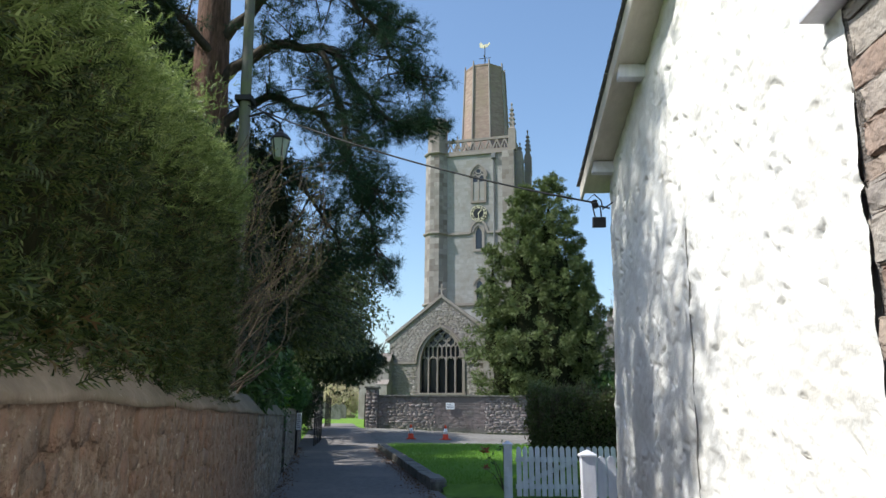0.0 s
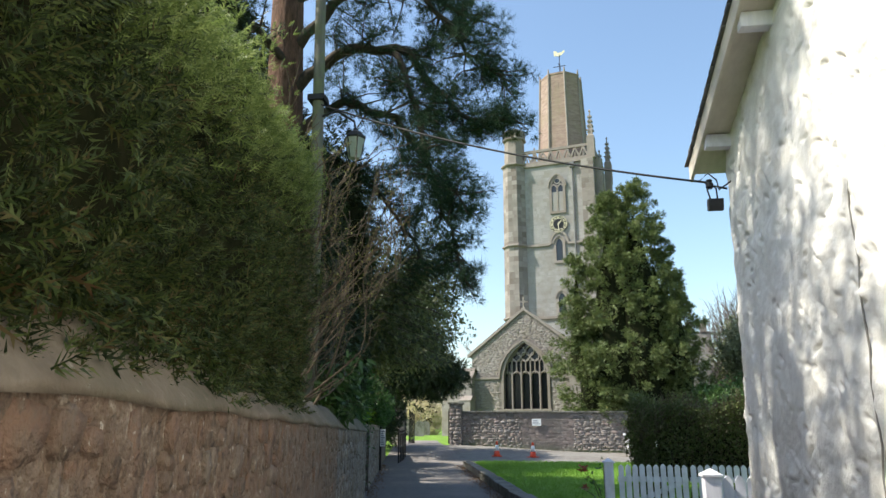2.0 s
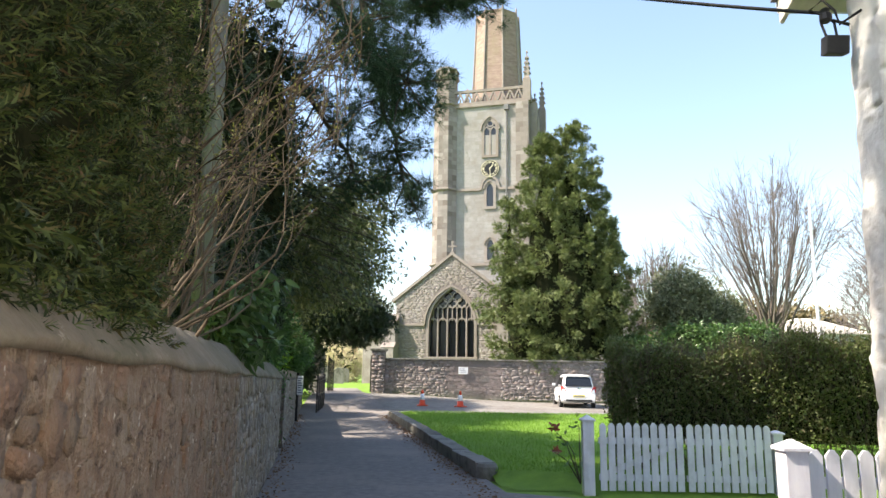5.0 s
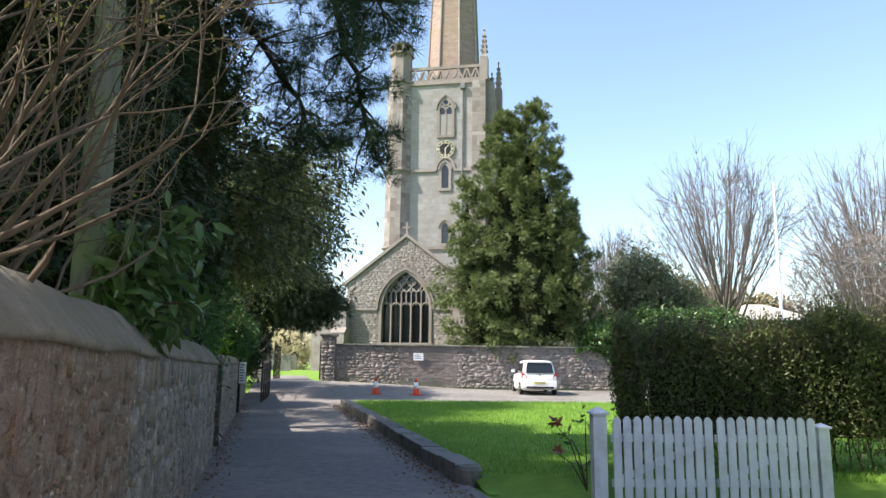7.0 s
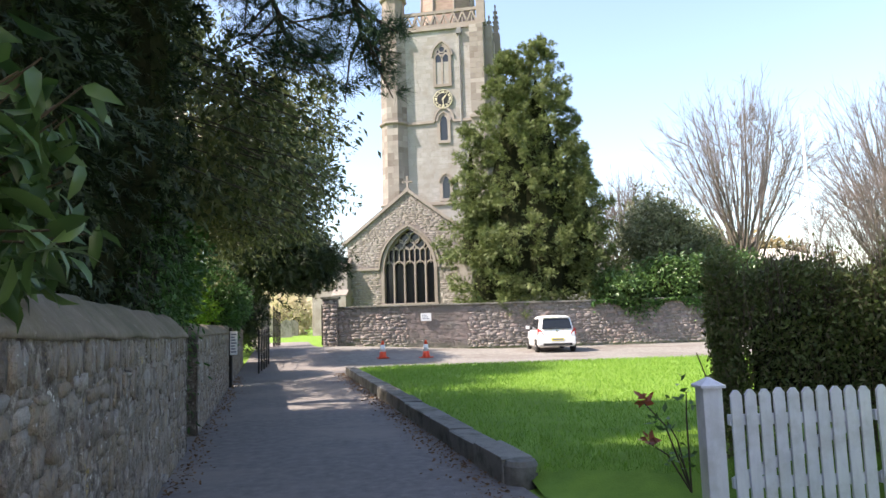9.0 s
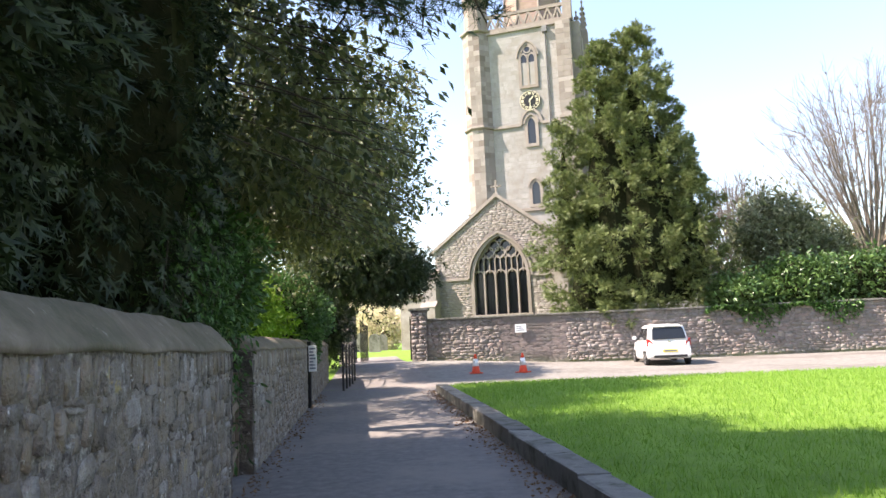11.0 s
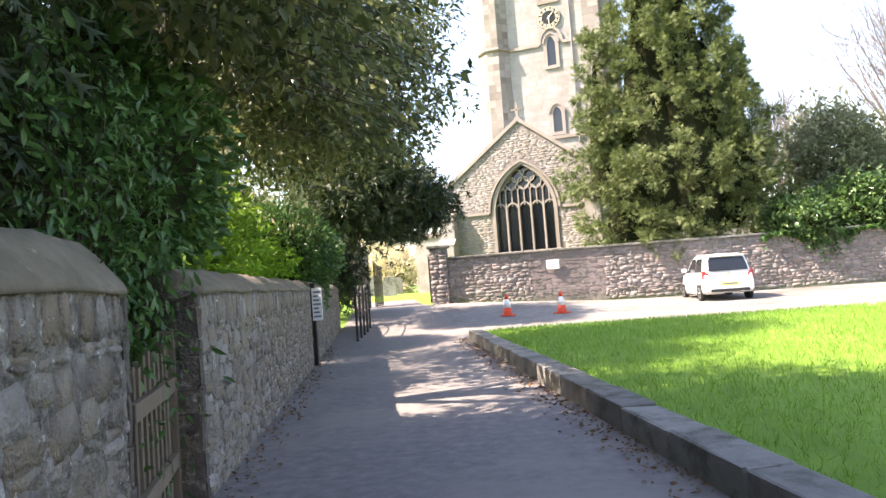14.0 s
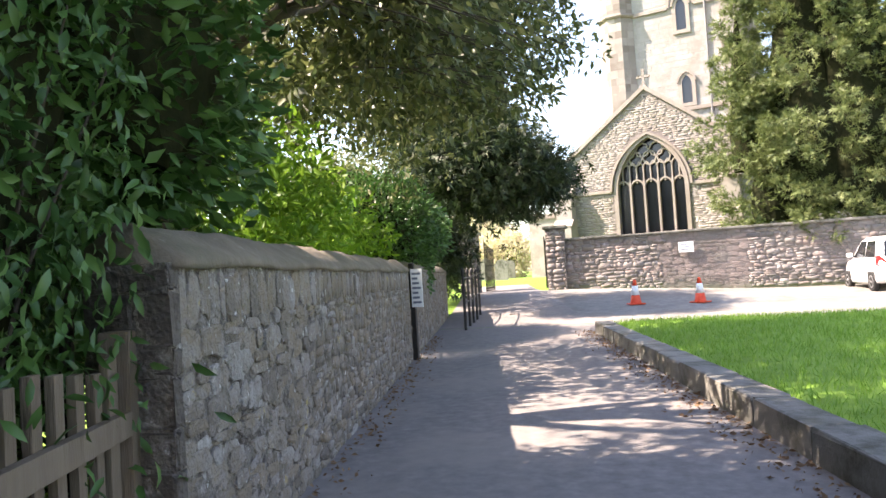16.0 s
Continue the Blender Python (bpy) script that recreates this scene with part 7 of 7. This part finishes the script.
leafy("shade_shrub", (-4.2, 13.4, 0.2), "leafy shrub in shade behind the garden wall", "shrub",
      # the last two masses are added to block sunlit ground and darken the gateway
      [((-4.0, 13.2, 2.2), (0.8, 1.2, 1.2), 0.6), ((-4.6, 11.9, 1.0), (0.8, 1.7, 1.4), 0.4), ((-6.0, 13.6, 1.4), (1.0, 3.0, 1.8), 0.35)], 17000, 0.1, LEAF, M_IVY, limbs=[[((-4.2, 13.4, 0), 0.05), ((-4.2, 13.4, 1.7), 0.02)]], core=0.72, seed=21)

# great cypress behind the churchyard wall, with two tops
cy_t = thing("cypress_tree", (5.4, 36.0, 0.4), "large two-topped golden-green cypress behind the churchyard wall", "tree")
cp, cd, csz, cores = [], [], [], []
PLUME = 64
for cx, cyy, h0, h1, rr, n in ((6.05, 36.0, 1.7, 14.9, 3.0, 330), (4.65, 36.1, 1.6, 14.1, 2.75, 280), (7.9, 35.9, 1.9, 9.3, 1.5, 90), (7.0, 36.3, 1.6, 11.6, 1.9, 80), (2.75, 36.2, 3.2, 10.6, 1.05, 50), (3.3, 35.6, 1.4, 6.5, 1.4, 50)):
    t = RNG.uniform(0, 1, n) ** 0.9
    a = RNG.uniform(0, 2 * np.pi, n)
    prof = np.where(t < 0.25, 0.72 + 1.12 * t, np.clip((1 - t) / 0.75, 0, 1) ** 0.74)
    r = rr * prof * RNG.uniform(0.55, 1.0, n) * (1 + 0.12 * np.sin(a * 3 + t * 11 + cx))
    base = np.stack([cx + r * np.cos(a), cyy + r * np.sin(a), h0 + (h1 - h0) * t], 1)
    axis = unit(np.stack([np.cos(a), np.sin(a), 0.25 + 1.1 * t], 1) + RNG.normal(0, 0.2, (n, 3)))
    ln = RNG.uniform(0.6, 1.25, n) * (1.05 - 0.4 * t)
    u = RNG.uniform(0, 1, (n, PLUME, 1))
    w = unit(RNG.normal(0, 1, (n, PLUME, 3)))
    wide = (0.42 * (1 - u) ** 0.7 + 0.05) * ln[:, None, None] * RNG.uniform(0.4, 1.0, (n, PLUME, 1))
    p = base[:, None] + axis[:, None] * u * ln[:, None, None] + w * wide - np.array([0, 0, 0.3]) * (u ** 2) * ln[:, None, None]
    cp.append(p.reshape(-1, 3))
    cd.append((axis[:, None] * 0.55 + w * 0.55 + np.array([0, 0, -0.3]) * u + RNG.normal(0, 0.2, w.shape)).reshape(-1, 3))
    csz.append(RNG.uniform(0.18, 0.34, n * PLUME))
    cores.append((cx, cyy, [(rr * 0.4, h0 + 0.9), (rr * 0.45, h0 + 0.27 * (h1 - h0)), (rr * 0.3, h0 + 0.55 * (h1 - h0)), (rr * 0.08, h0 + 0.8 * (h1 - h0)), (0.03, h0 + 0.85 * (h1 - h0))]))
part("crown", foliage("crown", np.concatenate(cp), np.concatenate(cd), np.concatenate(csz), SPRAY, 0.1), M_CYPRESS, cy_t)
# dark cones inside the crown stand for its inner shade
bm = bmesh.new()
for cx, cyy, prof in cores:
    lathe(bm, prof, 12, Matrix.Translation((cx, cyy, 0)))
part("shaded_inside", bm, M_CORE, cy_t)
part("trunk", tube_mesh("trunk", [[((6.1, 36, 0.3), 0.28), ((6.1, 36, 4), 0.2)], [((4.5, 36.2, 0.3), 0.24), ((4.5, 36.2, 4), 0.18)], [((5.2, 35.5, 0.3), 0.1), ((5.0, 35.4, 3), 0.06)]], 8), M_BARK, cy_t)

# laurels and shrubs beyond the wall
leafy("wall_laurel", (10.5, 34.6, 0.4), "sunlit laurel spilling over the churchyard wall", "shrub",
      [((9.3, 34.4, 2.5), (1.4, 1.0, 0.9), 0.3), ((11.6, 34.6, 2.8), (1.8, 1.1, 1.1), 0.35), ((14.5, 35, 2.9), (2.4, 1.2, 1.2), 0.35)], 26000, 0.2, LEAF, M_LAUREL, limbs=[[((10.5, 34.6, 0), 0.08), ((10.5, 34.6, 2), 0.04)]], core=0.75, seed=24, clump=(18, 0.34))
leafy("churchyard_holly", (12.8, 38.5, 0.5), "large grey-green evergreen bush in the churchyard", "tree",
      [((12.4, 38.6, 5.2), (2.0, 2.0, 2.4), 0.55), ((14.6, 39.4, 4.4), (1.7, 1.7, 2.0), 0.45)], 20000, 0.22, LEAF, M_GREYLEAF, limbs=[[((12.8, 38.5, 0.2), 0.15), ((12.8, 38.5, 4.5), 0.08)]], core=0, seed=27, clump=(16, 0.5))
vy = RNG.uniform(7.6, 13.5, 1800)
solid("wall_ivy", foliage("wall_ivy", np.stack([vy, np.full(1800, FY - 0.03) + RNG.normal(0, 0.04, 1800), 2.1 - np.abs(RNG.normal(0, 0.35, 1800)) * (0.6 + 0.6 * np.sin(vy * 2.1))], 1), np.tile([0, -0.7, -0.7], (1800, 1)) + RNG.normal(0, 0.5, (1800, 3)), RNG.uniform(0.1, 0.2, 1800), LEAF),
      M_IVY, "ivy trailing down the churchyard wall", "ivy")


def bare_tree(x, y, h, label, spread=0.5, seed_len=0.34, depth=4, kids=4, tw=M_FARTWIG):
    t = thing("bare_tree", (x, y, 0.4), label, "tree", "bare trees")
    out = []
    for _ in range(3):
        grow((x, y, 0.2), (RNG.normal(0, 0.12), RNG.normal(0, 0.12), 1), h * 0.25, h * 0.014, depth, spread * 1.6, kids, 0.12, 0.1, 4, out, 0.72)
    part("trunk", tube_mesh("trunk", [p for d, p in out if d >= depth - 1], 6), M_BARK if tw is not M_FARTWIG else M_TWIG, t)
    part("crown", tube_mesh("crown", [[(q, max(r, 0.017)) for q, r in p] for d, p in out if d < depth - 1], 3), tw, t, "fine bare twigs")
    return t


def fan_tree(x, y, top, wide, label, limbs=24, fork=0.2):
    """A leafless tree: limbs rising from a low fork to a domed crown of branches and fine twigs."""
    t = thing("bare_tree", (x, y, 0.4), label, "tree", "bare trees")
    thick, fine = [[(np.array([x, y, 0.2]), top * 0.017), (np.array([x, y, top * fork]), top * 0.013)]], []

    def curve(a, b, c, r0, r1, k):
        us = np.linspace(0, 1, k)
        return [((1 - u) ** 2 * a + 2 * u * (1 - u) * b + u * u * c + RNG.normal(0, 0.04, 3) * (0 < u < 1), r0 + (r1 - r0) * u) for u in us]
    for i in range(limbs):
        ang, q = 2.4 * i, math.sqrt((i + 0.4) / limbs) * 0.86
        way = np.array([math.cos(ang), math.sin(ang) * 0.8, 0])
        tip = np.array([x, y, top * (1 - 0.42 * q ** 2.2) * 0.93]) + way * q * wide
        start = np.array([x, y, top * (fork + RNG.uniform(-0.05, 0.12))])
        path = curve(start, (start + tip) / 2 + way * 0.06 * wide + RNG.normal(0, 0.25, 3), tip, top * 0.0055, 0.014, 9)
        thick.append(path)
        for _ in range(13):
            k = int(RNG.integers(2, 8))
            p = path[k][0]
            end = p + (tip - p) * RNG.uniform(0.35, 0.95) + unit(RNG.normal(0, 1, 3) + way * 0.3 + [0, 0, 0.35]) * wide * RNG.uniform(0.16, 0.36)
            br = curve(p, (p + end) / 2 + [0, 0, -0.05 * top * 0.3], end, 0.022, 0.011, 5)
            fine.append(br)
            for _ in range(7):
                o = br[int(RNG.integers(1, 5))][0]
                d = unit(unit(end - p) + RNG.normal(0, 0.45, 3) + way * 0.2 + [0, 0, 0.55]) * wide * RNG.uniform(0.1, 0.24)
                fine.append([(o, 0.012), (o + d * 0.5 + RNG.normal(0, 0.05, 3), 0.01), (o + d, 0.007)])
    part("trunk", tube_mesh("trunk", thick, 6), M_TWIG, t, smooth=True)
    part("crown", tube_mesh("crown", fine, 3), M_FARTWIG, t, "fine bare twigs")


fan_tree(20.2, 45, 15.9, 5.7, "tall leafless tree with a fan of fine twigs")
fan_tree(30.5, 45, 16.2, 6.2, "leafless tree at the edge of the lawn")
fan_tree(26.6, 41, 10.4, 4.0, "leafless tree with pale brown twigs")
fan_tree(14.2, 48, 11.4, 3.0, "leafless tree with pinkish twigs")
bare_tree(12.2, 50, 10, "leafless tree with pinkish twigs", 0.5)
bare_tree(-3.2, 44.5, 11.5, "leafless tree beside the church tower", 0.6, depth=4, kids=3)
bare_tree(24, 62, 13, "distant leafless tree beyond the green", 0.5)
bare_tree(35, 58, 15, "distant leafless tree beyond the green", 0.5)
bare_tree(18.5, 24.0, 13.0, "near leafless tree reaching in from the green", 0.7, depth=4, kids=3)
leafy("far_trees", (24, 66, 0.5), "pale brown belt of trees behind the green", "trees",
      [((16, 66, 3.5), (7, 2, 3.6), 0.4), ((30, 66, 4), (9, 2, 4.4), 0.6)], 22000, 0.5, LEAF, mat("far_budding_twigs", [(0.16, 0.12, 0.075), (0.24, 0.2, 0.11), (0.3, 0.25, 0.14)], 2, 0.9, 0, spread=0.5, island=True), core=0.8, seed=31)
leafy("blossom_shrub", (-9, 52, 0.6), "pale blossoming shrubs beyond the churchyard gateway", "shrub",
      [((-8.2, 50, 2.2), (1.7, 1.4, 1.6), 0.6), ((-11.6, 56, 3.0), (2.2, 2, 2.4), 0.4)], 16000, 0.16, LEAF, M_BLOSSOM, limbs=[[((-9, 52, 0.4), 0.08), ((-9, 52, 2), 0.04)]], core=0.5, seed=33, clump=(14, 0.3))
leafy("churchyard_trees", (-14, 60, 0.6), "mixed green trees closing the churchyard", "trees",
      [((-13, 60, 4), (4, 2, 4), 0.5), ((-22, 55, 5), (6, 3, 5), 0.5)], 24000, 0.35, LEAF, M_GREYLEAF, core=0.8, seed=35)
# headstones beyond the gateway
for hx, hy, hh in ((-6.9, 41, 0.95), (-8.2, 44, 1.1), (-9.6, 46, 0.9), (-7.6, 47.5, 1.0)):
    z = rise(hx, hy) - 0.05
    bm = bmesh.new()
    prism(bm, [(hx - 0.3, z), (hx + 0.3, z), (hx + 0.3, z + hh * 0.8), (hx + 0.15, z + hh * 0.97), (hx, z + hh), (hx - 0.15, z + hh * 0.97), (hx - 0.3, z + hh * 0.8)], hy - 0.06, hy + 0.06)
    tagged(part("headstone", bm, M_KERB), "weathered grey headstone on the churchyard grass", "headstone", "headstones")

# flagpole and white pavilion across the green
fl = thing("flagpole", (15.5, 30.0, 0.1), "tall white painted flagpole", "flagpole")
part("pole", tube_mesh("pole", [[((15.5, 30, 0), 0.075), ((15.52, 30, 5), 0.065), ((15.55, 30, 9.1), 0.05)]], 10), M_WHITE, fl)
part("finial", lathe(bmesh.new(), [(0.02, 0), (0.06, 0.04), (0.06, 0.08), (0.02, 0.12)], 8, Matrix.Translation((15.55, 30, 9.08))), M_GILT, fl)
pav = thing("pavilion", (25.5, 50, 0.4), "low white pavilion with a pale hipped roof", "building")
part("body", boxes((22.4, 28.6, 49, 54, 0.2, 4.6)), M_WHITE, pav)
bm = bmesh.new()
vs = [bm.verts.new(c) for c in ((22.0, 48.6, 4.6), (29.0, 48.6, 4.6), (29.0, 54.4, 4.6), (22.0, 54.4, 4.6), (24.8, 51.5, 5.9), (26.2, 51.5, 5.9))]
for q in ((0, 1, 5, 4), (1, 2, 5), (2, 3, 4, 5), (3, 0, 4), (3, 2, 1, 0)):
    bm.faces.new([vs[i] for i in q])
part("roof", bm, M_BARGE, pav, "pale roof sheeting")

# red-leaved shrub by the gate post
ph2 = thing("photinia", (1.6, 8.7, 0.05), "young photinia with dark red shoots by the gate post", "shrub")
pst, pl_, pdr = [], [], []
for k, (tx, tz) in enumerate(((1.28, 0.70), (1.3, 0.42), (1.45, 0.55), (1.52, 0.32), (1.6, 0.75))):
    pst.append([((1.62, 8.72, 0.05), 0.008), (((1.62 + tx) / 2, 8.7, tz * 0.75), 0.006), ((tx, 8.65, tz), 0.004)])
    for j in range(9 if k < 2 else 14):
        pl_.append((tx + RNG.normal(0, 0.02), 8.65 + RNG.normal(0, 0.02), tz + RNG.normal(0, 0.015)))
        pdr.append(RNG.normal(0, 1, 3) * [1, 1, 0.4] + [0, 0, 0.3])
part("stemwork", tube_mesh("stemwork", pst, 5), M_SHRUBTWIG, ph2)
for k, (p, d) in enumerate(zip(pl_, pdr)):
    red = k < 18
    part("leaf", foliage("leaf", [np.array(p) + (0 if red else RNG.normal(0, 0.05, 3))], [d], [RNG.uniform(0.07, 0.12) if red else RNG.uniform(0.05, 0.09)], LEAF), M_RUSSET if red else M_LAUREL, ph2, "dark red young leaf" if red else "")
